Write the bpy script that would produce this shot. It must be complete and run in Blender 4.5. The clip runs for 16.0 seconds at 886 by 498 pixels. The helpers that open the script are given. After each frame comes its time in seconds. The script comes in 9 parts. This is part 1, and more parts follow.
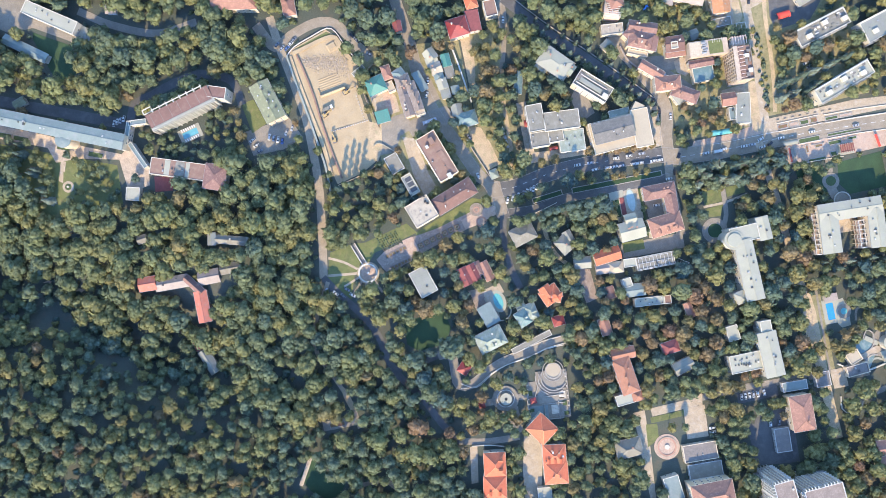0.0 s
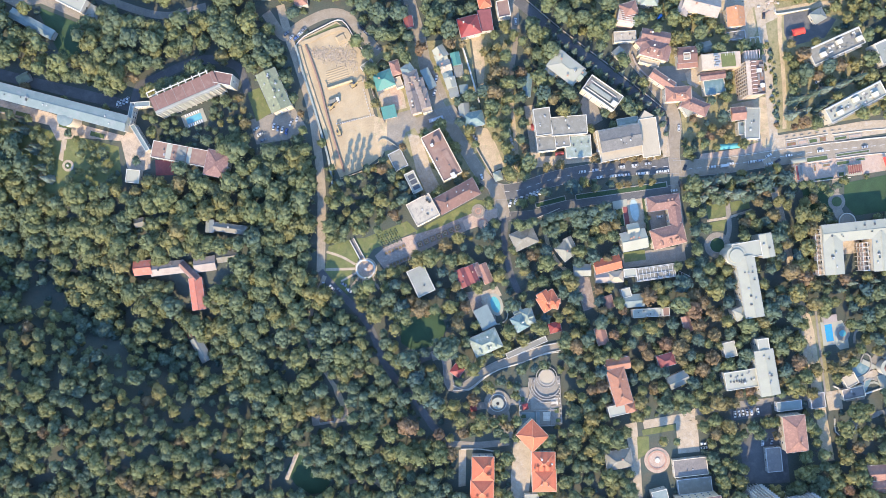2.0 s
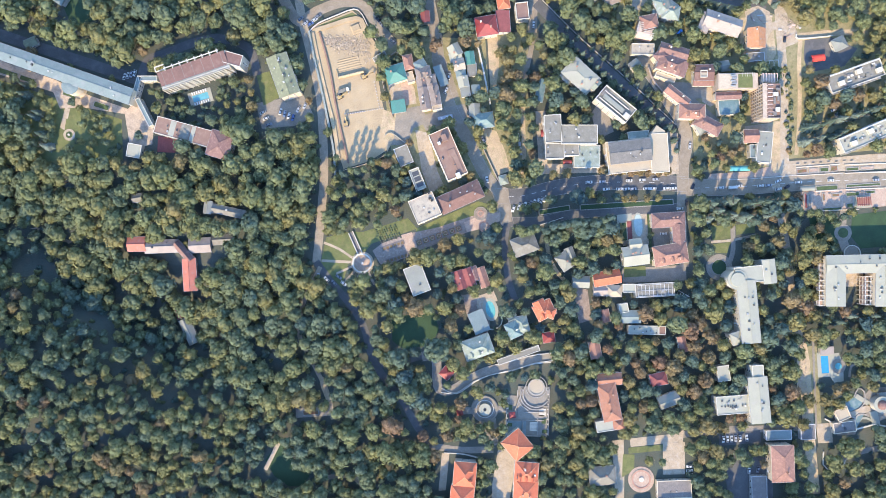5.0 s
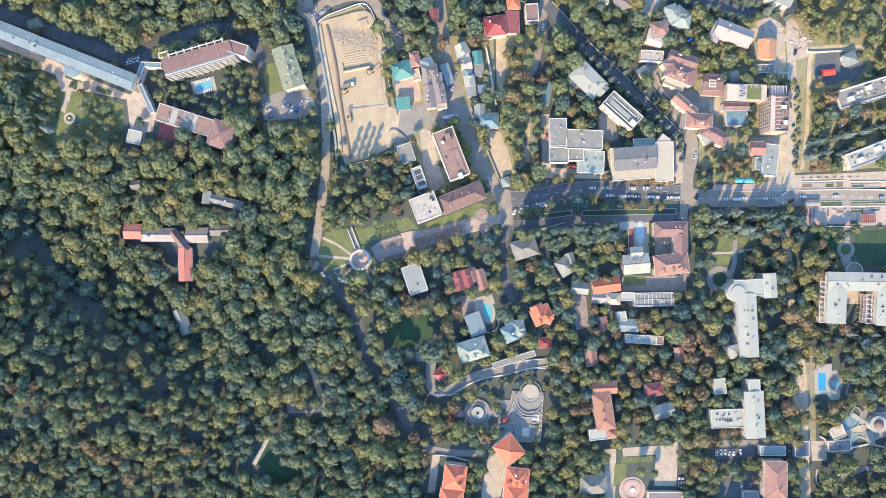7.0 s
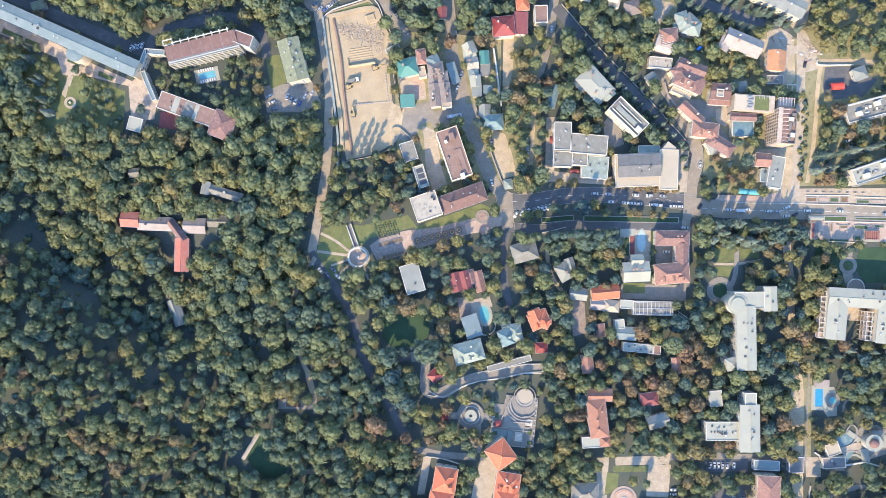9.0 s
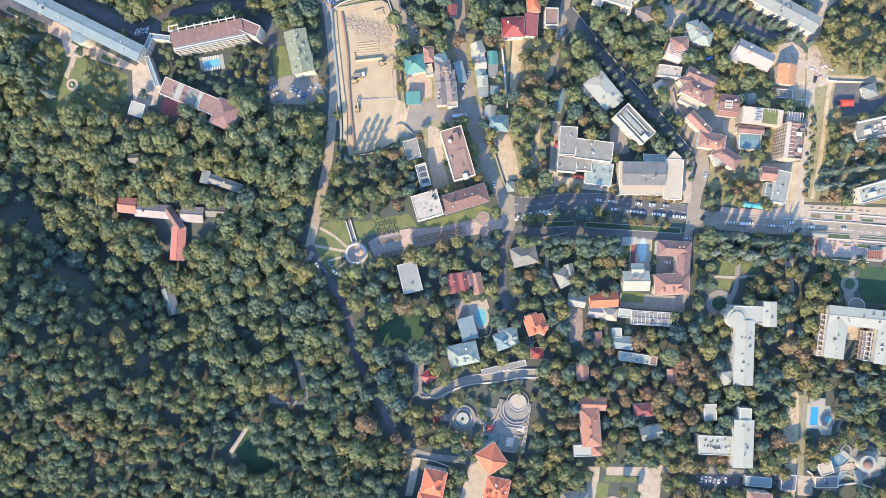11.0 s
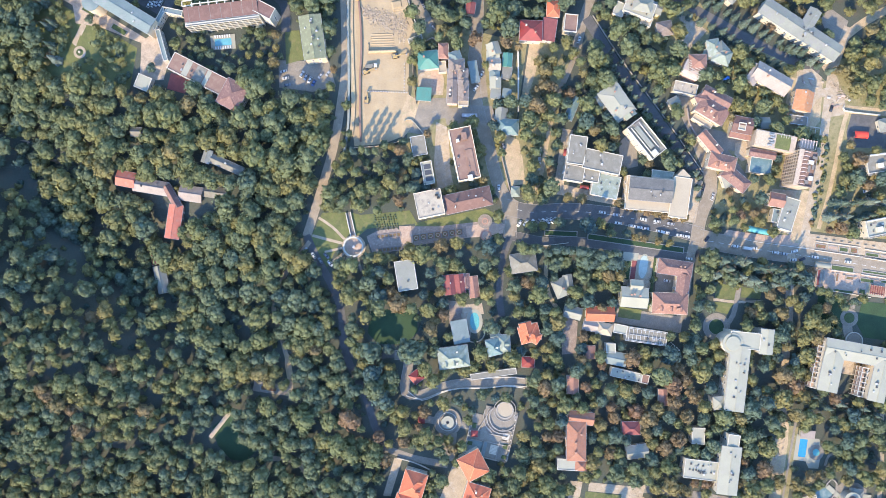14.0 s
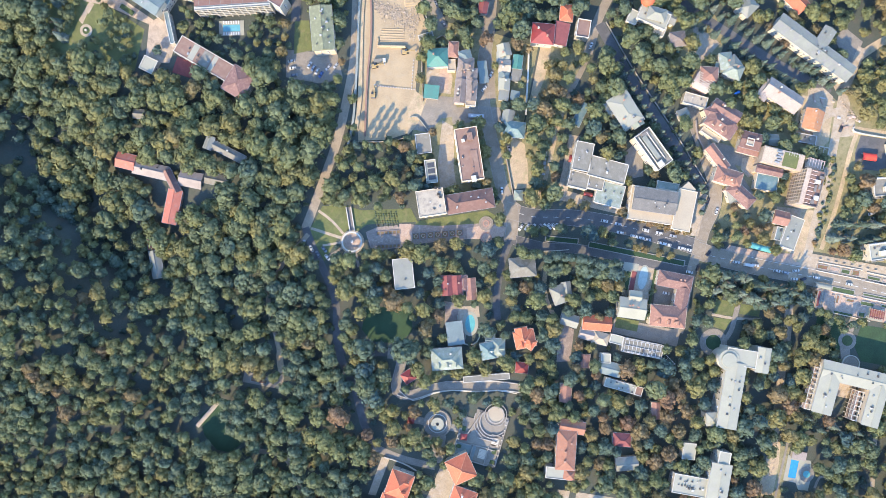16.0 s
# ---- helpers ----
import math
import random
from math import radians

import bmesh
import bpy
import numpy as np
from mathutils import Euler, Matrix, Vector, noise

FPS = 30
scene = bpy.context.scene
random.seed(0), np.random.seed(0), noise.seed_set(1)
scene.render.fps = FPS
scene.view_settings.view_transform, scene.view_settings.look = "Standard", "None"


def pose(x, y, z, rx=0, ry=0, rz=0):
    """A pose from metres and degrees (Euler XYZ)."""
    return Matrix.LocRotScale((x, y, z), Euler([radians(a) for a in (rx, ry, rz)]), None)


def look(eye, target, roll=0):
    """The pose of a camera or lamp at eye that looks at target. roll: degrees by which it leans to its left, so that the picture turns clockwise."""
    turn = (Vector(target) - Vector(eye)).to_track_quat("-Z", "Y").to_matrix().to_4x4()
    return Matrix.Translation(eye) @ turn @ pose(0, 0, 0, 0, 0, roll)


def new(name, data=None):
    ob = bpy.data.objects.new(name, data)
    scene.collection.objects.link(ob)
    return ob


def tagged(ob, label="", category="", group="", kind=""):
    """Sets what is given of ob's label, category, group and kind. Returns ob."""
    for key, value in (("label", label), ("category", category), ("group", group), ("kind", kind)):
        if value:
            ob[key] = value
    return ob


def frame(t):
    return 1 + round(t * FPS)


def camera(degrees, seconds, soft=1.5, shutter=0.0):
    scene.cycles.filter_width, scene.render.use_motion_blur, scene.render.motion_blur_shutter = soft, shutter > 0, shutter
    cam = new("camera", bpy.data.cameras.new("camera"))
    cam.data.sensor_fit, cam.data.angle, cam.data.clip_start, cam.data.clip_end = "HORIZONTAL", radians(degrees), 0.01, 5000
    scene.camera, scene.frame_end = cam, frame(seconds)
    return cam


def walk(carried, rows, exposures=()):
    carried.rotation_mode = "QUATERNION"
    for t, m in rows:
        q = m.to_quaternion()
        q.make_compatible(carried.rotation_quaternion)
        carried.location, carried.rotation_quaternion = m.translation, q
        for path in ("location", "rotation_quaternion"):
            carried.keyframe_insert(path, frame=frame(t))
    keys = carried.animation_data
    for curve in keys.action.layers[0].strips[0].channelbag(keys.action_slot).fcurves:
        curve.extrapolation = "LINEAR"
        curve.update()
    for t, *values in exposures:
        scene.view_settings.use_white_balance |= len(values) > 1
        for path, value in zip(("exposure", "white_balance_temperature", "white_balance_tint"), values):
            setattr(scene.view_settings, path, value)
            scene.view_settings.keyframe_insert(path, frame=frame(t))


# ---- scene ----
# A resort town and its wooded hillside seen straight from above, by a craft that turns on the spot and sinks a little.

PATH = [
    (0.0, 0.97, -2.10, 483.38, 0.169, 0.371, -11.120),
    (0.5, 0.83, -1.90, 482.31, 0.150, 0.342, -10.341),
    (1.0, 0.71, -1.73, 481.24, 0.132, 0.314, -9.561),
    (1.5, 0.60, -1.55, 480.18, 0.115, 0.287, -8.791),
    (2.0, 0.52, -1.38, 479.10, 0.101, 0.261, -8.011),
    (2.5, 0.43, -1.23, 478.03, 0.087, 0.235, -7.230),
    (3.0, 0.35, -1.07, 476.96, 0.075, 0.210, -6.449),
    (3.5, 0.28, -0.93, 475.87, 0.064, 0.186, -5.677),
    (4.0, 0.21, -0.79, 474.79, 0.054, 0.162, -4.895),
    (6.5, -0.05, -0.20, 469.36, 0.014, 0.046, -1.664),
    (7.0, -0.10, -0.10, 468.26, 0.007, 0.023, -1.102),
    (7.5, -0.15, 0.00, 467.17, 0.000, 0.000, -0.550),
    (8.0, -0.20, 0.09, 466.08, -0.007, -0.024, 0.002),
    (8.5, -0.26, 0.18, 464.98, -0.014, -0.047, 0.554),
    (9.0, -0.33, 0.27, 463.89, -0.021, -0.072, 1.106),
    (11.5, -0.74, 0.71, 458.40, -0.067, -0.204, 4.410),
    (12.0, -0.86, 0.79, 457.31, -0.079, -0.233, 5.190),
    (12.5, -0.99, 0.88, 456.22, -0.092, -0.264, 5.969),
    (13.0, -1.13, 0.97, 455.12, -0.106, -0.296, 6.748),
    (13.5, -1.28, 1.07, 454.02, -0.122, -0.329, 7.526),
    (14.0, -1.46, 1.16, 452.92, -0.139, -0.363, 8.303),
    (14.5, -1.64, 1.25, 451.83, -0.158, -0.399, 9.090),
    (15.0, -1.84, 1.35, 450.74, -0.179, -0.436, 9.866),
    (15.5, -2.07, 1.46, 449.65, -0.202, -0.476, 10.641),
    (16.0, -2.32, 1.56, 448.57, -0.227, -0.517, 11.416),
]

cam = camera(62.4, 16.0, soft=0.8)
walk(cam, [(t, pose(x, y, z, rx, ry, turn)) for t, x, y, z, rx, ry, turn in PATH], exposures=[(0.0, 1.95, 7500, 11.5), (16.0, 1.95, 7500, 11.5)])

# ---------------------------------------------------------------- light
SHADOW_AZ, SUN_EL = 20.0, 34.0          # shadows fall 20 degrees east of +y
world = bpy.data.worlds.new("sky")
scene.world = world
world.use_nodes = True
wn = world.node_tree
sky = wn.nodes.new("ShaderNodeTexSky")
sky.sky_type, sky.sun_disc = "NISHITA", False
sky.sun_elevation, sky.sun_rotation = radians(SUN_EL), radians(180 + SHADOW_AZ)
sky.air_density, sky.dust_density, sky.ozone_density = 3.2, 0.3, 8.0
wn.nodes["Background"].inputs["Strength"].default_value = 0.122
deep = wn.nodes.new("ShaderNodeMix")          # the deep blue of a clear autumn sky
deep.data_type, deep.blend_type = "RGBA", "MULTIPLY"
deep.inputs[0].default_value, deep.inputs[7].default_value = 1.0, (0.77, 0.98, 1.62, 1)
wn.links.new(sky.outputs[0], deep.inputs[6])
wn.links.new(deep.outputs[2], wn.nodes["Background"].inputs["Color"])
sun = new("sun", bpy.data.lights.new("sun", "SUN"))
sun.data.energy, sun.data.angle, sun.data.color = 2.5, radians(0.6), (1.0, 0.862, 0.635)
ce, se = math.cos(radians(SUN_EL)), math.sin(radians(SUN_EL))
sd = Vector((math.sin(radians(SHADOW_AZ)) * ce, math.cos(radians(SHADOW_AZ)) * ce, -se))
sun.matrix_world = look(-sd * 900, (0, 0, 0))


# the lie of the land
def ground_z(x, y):
    """A ravine runs through the south-western woods; beyond it a hill rises away from the town."""
    ax, ay, bx, by = -282.0, 34.0, -131.0, -72.0
    ux, uy = (bx - ax) / 184.5, (by - ay) / 184.5
    along = (x - ax) * ux + (y - ay) * uy
    d = (x - ax) * uy - (y - ay) * ux          # positive towards the south-west
    fade = min(1.0, max(0.0, (215.0 - along) / 110.0))
    fade = fade * fade * (3 - 2 * fade)
    far = min(1.0, max(0.0, (640.0 - math.hypot(x, y)) / 240.0))
    s = min(1.0, max(0.0, d / 80.0))
    rise = 19.0 * s * s * (3 - 2 * s)
    dip = -15.0 * math.exp(-(d / 31.0) ** 2)
    return (rise + dip) * fade * far



# ---------------------------------------------------------------- materials
def mat(name, a, b=None, rough=0.8, scale=0.6, fine=6.0, bump=0.3, metal=0.0, grain=0.25, seam=0.0, seam_axis="X", piece=0.0, stain=None):
    """Two colours mixed by a broad noise, a fine grain over it, and, where given, raised seams or darker stains."""
    m = bpy.data.materials.new(name)
    m.use_nodes = True
    n, l = m.node_tree.nodes, m.node_tree.links
    bs = n["Principled BSDF"]
    bs.inputs["Roughness"].default_value, bs.inputs["Metallic"].default_value = rough, metal
    tc = n.new("ShaderNodeTexCoord")
    b = b or tuple(c * 0.75 for c in a)
    big = n.new("ShaderNodeTexNoise")
    big.inputs["Scale"].default_value, big.inputs["Detail"].default_value = scale, 5
    l.new(tc.outputs["Object"], big.inputs["Vector"])
    small = n.new("ShaderNodeTexNoise")
    small.inputs["Scale"].default_value, small.inputs["Detail"].default_value = fine, 4
    l.new(tc.outputs["Object"], small.inputs["Vector"])
    ramp = n.new("ShaderNodeValToRGB")
    ramp.color_ramp.elements[0].position, ramp.color_ramp.elements[1].position = 0.35, 0.65
    ramp.color_ramp.elements[0].color, ramp.color_ramp.elements[1].color = (*b, 1), (*a, 1)
    l.new(big.outputs["Fac"], ramp.inputs["Fac"])
    colour = ramp.outputs["Color"]

    def blend(kind, fac, c1, c2):
        x = n.new("ShaderNodeMix")
        x.data_type, x.blend_type = "RGBA", kind
        for socket, value in ((x.inputs[0], fac), (x.inputs[6], c1), (x.inputs[7], c2)):
            if isinstance(value, (int, float)):
                socket.default_value = value
            elif isinstance(value, tuple):
                socket.default_value = value
            else:
                l.new(value, socket)
        return x.outputs[2]

    sr = n.new("ShaderNodeMapRange")
    sr.inputs[1].default_value, sr.inputs[2].default_value = 0.3, 0.7
    sr.inputs[3].default_value, sr.inputs[4].default_value = 1 - grain, 1 + grain
    l.new(small.outputs["Fac"], sr.inputs[0])
    colour = blend("MULTIPLY", 1.0, colour, sr.outputs[0])
    if piece:
        oi = n.new("ShaderNodeObjectInfo")
        pr = n.new("ShaderNodeMapRange")
        pr.inputs[3].default_value, pr.inputs[4].default_value = 1 - piece, 1 + piece
        l.new(oi.outputs["Random"], pr.inputs[0])
        colour = blend("MULTIPLY", 1.0, colour, pr.outputs[0])
    if stain:
        sn = n.new("ShaderNodeTexNoise")
        sn.inputs["Scale"].default_value, sn.inputs["Detail"].default_value = scale * 2.3, 6
        l.new(tc.outputs["Object"], sn.inputs["Vector"])
        sm = n.new("ShaderNodeMapRange")
        sm.inputs[1].default_value, sm.inputs[2].default_value = 0.52, 0.68
        sm.inputs[4].default_value = 0.75
        l.new(sn.outputs["Fac"], sm.inputs[0])
        colour = blend("MIX", sm.outputs[0], colour, (*stain, 1))
    height = small.outputs["Fac"]
    if seam:
        wv = n.new("ShaderNodeTexWave")
        wv.bands_direction, wv.wave_profile = seam_axis, "SAW"
        wv.inputs["Scale"].default_value = seam
        l.new(tc.outputs["Object"], wv.inputs["Vector"])
        wr = n.new("ShaderNodeMapRange")
        wr.inputs[1].default_value, wr.inputs[2].default_value = 0.0, 0.25
        wr.inputs[3].default_value, wr.inputs[4].default_value = 0.72, 1.0
        l.new(wv.outputs["Fac"], wr.inputs[0])
        colour = blend("MULTIPLY", 1.0, colour, wr.outputs[0])
        height = wr.outputs[0]
    l.new(colour, bs.inputs["Base Color"])
    bp = n.new("ShaderNodeBump")
    bp.inputs["Strength"].default_value, bp.inputs["Distance"].default_value = bump, 0.1
    l.new(height, bp.inputs["Height"])
    l.new(bp.outputs["Normal"], bs.inputs["Normal"])
    return m


def leaf_mat(name, stops, attribute):
    """Foliage: the hue of each tree by its own tint, each clump a little apart, and light let through the leaves."""
    m = bpy.data.materials.new(name)
    m.use_nodes = True
    n, l = m.node_tree.nodes, m.node_tree.links
    bs = n["Principled BSDF"]
    bs.inputs["Roughness"].default_value = 0.6
    bs.inputs["Specular IOR Level"].default_value = 0.08
    if attribute:
        src = n.new("ShaderNodeAttribute")
        src.attribute_name = "tint"
        fac = src.outputs["Fac"]
    else:
        src = n.new("ShaderNodeObjectInfo")
        fac = src.outputs["Random"]
    ramp = n.new("ShaderNodeValToRGB")
    el = ramp.color_ramp.elements
    while len(el) < len(stops):
        el.new(0.5)
    for e, (p, c) in zip(el, stops):
        e.position, e.color = p, (*c, 1)
    l.new(fac, ramp.inputs["Fac"])
    geo = n.new("ShaderNodeNewGeometry")
    mr = n.new("ShaderNodeMapRange")
    mr.inputs[3].default_value, mr.inputs[4].default_value = 0.74, 1.28
    l.new(geo.outputs["Random Per Island"], mr.inputs[0])
    mx = n.new("ShaderNodeMix")
    mx.data_type, mx.blend_type = "RGBA", "MULTIPLY"
    mx.inputs[0].default_value = 1.0
    l.new(ramp.outputs["Color"], mx.inputs[6])
    l.new(mr.outputs[0], mx.inputs[7])
    tc = n.new("ShaderNodeTexCoord")
    grain = n.new("ShaderNodeTexNoise")          # sprays of leaves, about half a metre across
    grain.inputs["Scale"].default_value, grain.inputs["Detail"].default_value, grain.inputs["Roughness"].default_value = 1.9, 3, 0.7
    l.new(tc.outputs["Object"], grain.inputs["Vector"])
    gr = n.new("ShaderNodeMapRange")
    gr.inputs[1].default_value, gr.inputs[2].default_value, gr.inputs[3].default_value, gr.inputs[4].default_value = 0.3, 0.7, 0.55, 1.45
    l.new(grain.outputs["Fac"], gr.inputs[0])
    mg = n.new("ShaderNodeMix")
    mg.data_type, mg.blend_type = "RGBA", "MULTIPLY"
    mg.inputs[0].default_value = 1.0
    l.new(mx.outputs[2], mg.inputs[6])
    l.new(gr.outputs[0], mg.inputs[7])
    mx = mg
    bp = n.new("ShaderNodeBump")
    bp.inputs["Strength"].default_value, bp.inputs["Distance"].default_value = 1.0, 0.9
    l.new(grain.outputs["Fac"], bp.inputs["Height"])
    l.new(bp.outputs["Normal"], bs.inputs["Normal"])
    l.new(mx.outputs[2], bs.inputs["Base Color"])
    tr = n.new("ShaderNodeBsdfTranslucent")
    l.new(mx.outputs[2], tr.inputs["Color"])
    ms = n.new("ShaderNodeMixShader")
    ms.inputs[0].default_value = 0.16
    l.new(bs.outputs[0], ms.inputs[1])
    l.new(tr.outputs[0], ms.inputs[2])
    l.new(ms.outputs[0], n["Material Output"].inputs["Surface"])
    return m


# leaf hues with the blue of distant haze mixed into the colour
HAZY_GREENS = [(0.0, (0.064, 0.108, 0.106)), (0.35, (0.100, 0.140, 0.102)), (0.65, (0.152, 0.172, 0.085)), (0.82, (0.204, 0.188, 0.082)),
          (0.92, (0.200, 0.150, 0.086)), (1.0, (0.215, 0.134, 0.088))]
SPRUCES = [(0.0, (0.075, 0.110, 0.088)), (0.6, (0.112, 0.150, 0.120)), (1.0, (0.160, 0.195, 0.165))]
LEAF_FAR, LEAF = leaf_mat("foliage_woods", HAZY_GREENS, True), leaf_mat("foliage", HAZY_GREENS, False)
NEEDLE = leaf_mat("needles", SPRUCES, False)
BARK = mat("bark", (0.13, 0.10, 0.07), (0.08, 0.06, 0.045), 0.95, 2, 12)
SOIL = mat("ground_soil", (0.052, 0.066, 0.052), (0.060, 0.064, 0.048), 0.95, 0.07, 1.5, 0.5, stain=(0.082, 0.072, 0.052))
LAWN = mat("lawn", (0.118, 0.128, 0.044), (0.085, 0.098, 0.036), 0.95, 0.15, 3.0, 0.5, stain=(0.15, 0.135, 0.06))
# the lawn again, with shade put into a much darker green
SHADELAWN = mat("lawn_with_shade", (0.027, 0.060, 0.024), (0.021, 0.046, 0.020), 0.95, 0.1, 2.0, 0.5)
SAND = mat("pit_sand", (0.350, 0.258, 0.152), (0.290, 0.214, 0.128), 0.95, 0.12, 1.6, 0.7, grain=0.14, stain=(0.31, 0.242, 0.155))
DIRT = mat("bare_dirt", (0.40, 0.295, 0.180), (0.30, 0.224, 0.140), 0.95, 0.15, 2.0, 0.5, stain=(0.25, 0.22, 0.12))
DRYGRASS = mat("dry_grass", (0.235, 0.195, 0.105), (0.175, 0.155, 0.075), 0.95, 0.2, 2.0, 0.6, stain=(0.11, 0.115, 0.05))
TRACK = mat("gravel_track", (0.285, 0.230, 0.165), (0.232, 0.188, 0.136), 0.95, 0.2, 3.0, 0.4)
ASPHALT = mat("asphalt", (0.090, 0.087, 0.082), (0.070, 0.068, 0.065), 0.85, 0.1, 4.0, 0.2, stain=(0.115, 0.108, 0.100))
PALEROAD = mat("worn_asphalt", (0.228, 0.184, 0.132), (0.186, 0.150, 0.109), 0.9, 0.12, 4.0, 0.2, stain=(0.255, 0.215, 0.165))
PAVE = mat("paving_beige", (0.335, 0.262, 0.178), (0.278, 0.218, 0.150), 0.85, 0.2, 2.5, 0.2, stain=(0.36, 0.31, 0.25))
TERRACE = mat("worn_terrace_paving", (0.36, 0.28, 0.205), (0.26, 0.205, 0.15), 0.9, 0.25, 2.5, 0.3, stain=(0.40, 0.32, 0.24))
PROMENADE = mat("promenade_setts", (0.225, 0.172, 0.138), (0.185, 0.142, 0.114), 0.85, 0.25, 2.5, 0.2, stain=(0.30, 0.24, 0.19))
PINKPAVE = mat("paving_pink", (0.350, 0.242, 0.175), (0.304, 0.214, 0.158), 0.85, 0.25, 2.5, 0.2, stain=(0.38, 0.30, 0.235))
GREYPAVE = mat("paving_grey", (0.216, 0.184, 0.142), (0.175, 0.150, 0.117), 0.85, 0.2, 2.5, 0.2, stain=(0.155, 0.145, 0.125))
KERB = mat("kerb_stone", (0.27, 0.245, 0.21), None, 0.85, 1, 8)
PAINT = mat("road_paint", (0.527, 0.510, 0.468), (0.425, 0.408, 0.374), 0.7, 0.8, 6)
WHITEWALL = mat("white_plaster", (0.448, 0.412, 0.345), (0.397, 0.365, 0.305), 0.85, 0.25, 4, 0.15, grain=0.06)
CREAMWALL = mat("cream_plaster", (0.52, 0.435, 0.33), (0.46, 0.385, 0.29), 0.85, 0.25, 4, 0.15, grain=0.06)
PINKWALL = mat("pink_plaster", (0.58, 0.42, 0.35), (0.52, 0.37, 0.31), 0.85, 0.25, 4, 0.15, grain=0.06)
GREYWALL = mat("grey_render", (0.42, 0.41, 0.39), (0.36, 0.35, 0.33), 0.85, 0.25, 4, 0.15, grain=0.08)
BRICKWALL = mat("brick_wall", (0.36, 0.20, 0.14), (0.30, 0.17, 0.12), 0.9, 0.4, 6, 0.3)
WHITEROOF = mat("white_membrane_roof", (0.276, 0.266, 0.200), (0.238, 0.230, 0.176), 0.75, 0.12, 2, 0.1, grain=0.06, stain=(0.250, 0.236, 0.196))
DIRTYWHITE = mat("stained_pale_roof", (0.335, 0.285, 0.215), (0.268, 0.228, 0.175), 0.8, 0.18, 2, 0.1, grain=0.1, stain=(0.17, 0.14, 0.115))
WALLTEAL = mat("weathered_grey_green_wall", (0.205, 0.225, 0.200), (0.165, 0.185, 0.165), 0.85, 0.25, 3, 0.2, stain=(0.27, 0.275, 0.25))
OLDSTONE = mat("weathered_terrace_stone", (0.30, 0.268, 0.225), (0.235, 0.21, 0.18), 0.9, 0.35, 3, 0.4, stain=(0.18, 0.17, 0.145))
SLATEROOF = mat("dark_slate_roof", (0.140, 0.130, 0.116), (0.112, 0.105, 0.095), 0.85, 0.2, 2.5, 0.25, grain=0.14, seam=0.5, stain=(0.165, 0.155, 0.138))
HATCH = mat("dark_hatch_and_recess", (0.06, 0.06, 0.06), None, 0.4, 1, 5)
CREAMROOF = mat("cream_roof_slab", (0.335, 0.274, 0.190), (0.300, 0.245, 0.172), 0.8, 0.12, 2, 0.1, grain=0.08, stain=(0.290, 0.238, 0.172))
GREYROOF = mat("grey_felt_roof", (0.176, 0.162, 0.128), (0.145, 0.134, 0.108), 0.85, 0.15, 2.5, 0.2, grain=0.12, stain=(0.212, 0.198, 0.168))
DARKROOF = mat("dark_felt_roof", (0.155, 0.135, 0.12), (0.13, 0.115, 0.105), 0.85, 0.15, 2.5, 0.2, stain=(0.19, 0.165, 0.14))
MAROONROOF = mat("maroon_felt_roof", (0.150, 0.080, 0.064), (0.122, 0.066, 0.054), 0.85, 0.15, 2.5, 0.2, grain=0.12, stain=(0.175, 0.105, 0.085))
BROWNROOF = mat("brown_felt_roof", (0.205, 0.120, 0.088), (0.170, 0.100, 0.075), 0.85, 0.15, 2.5, 0.2, grain=0.12, stain=(0.220, 0.145, 0.106))
COURTAQUA = mat("pale_aqua_court_floor", (0.30, 0.37, 0.335), (0.26, 0.325, 0.295), 0.5, 0.3, 2, 0.1, grain=0.06, stain=(0.34, 0.38, 0.33))
BLUEROOF = mat("blue_grey_metal_roof", (0.166, 0.204, 0.182), (0.137, 0.170, 0.154), 0.5, 0.12, 2, 0.3, 0.15, 0.06, seam=0.55, stain=(0.200, 0.212, 0.200))
PALEROOF = mat("pale_zinc_roof", (0.226, 0.226, 0.180), (0.187, 0.188, 0.152), 0.65, 0.15, 2, 0.3, 0.15, 0.06, seam=0.6, stain=(0.198, 0.189, 0.180))
TEALROOF = mat("teal_metal_roof", (0.051, 0.187, 0.148), (0.060, 0.162, 0.130), 0.5, 0.3, 2, 0.3, 0.1, 0.1, seam=0.7)
RUST = mat("rust_orange_roof", (0.42, 0.185, 0.085), (0.35, 0.155, 0.075), 0.8, 0.35, 3, 0.4, 0.0, 0.14, seam=0.7, seam_axis="Y", stain=(0.33, 0.22, 0.15))
OLDRED = mat("faded_red_roof", (0.43, 0.135, 0.088), (0.36, 0.112, 0.075), 0.8, 0.35, 3, 0.3, 0.0, 0.14, seam=0.6, stain=(0.30, 0.16, 0.125))
BRICKTILE = mat("brick_red_tile_roof", (0.285, 0.122, 0.074), (0.240, 0.102, 0.064), 0.8, 0.35, 3, 0.4, 0.0, 0.14, seam=0.7, seam_axis="Y", stain=(0.24, 0.135, 0.10))
DULLTEAL = mat("dull_green_metal_roof", (0.120, 0.190, 0.185), (0.095, 0.155, 0.150), 0.55, 0.2, 2, 0.3, 0.1, 0.1, seam=0.6, stain=(0.20, 0.235, 0.22))
AQUAROOF = mat("pale_aqua_roof", (0.218, 0.246, 0.192), (0.180, 0.206, 0.164), 0.7, 0.2, 2, 0.3, 0.1, 0.08, seam=0.6, stain=(0.264, 0.297, 0.285))
MOSSROOF = mat("moss_green_roof", (0.160, 0.165, 0.100), (0.135, 0.142, 0.088), 0.8, 0.25, 2.5, 0.2, grain=0.1, stain=(0.23, 0.24, 0.14))
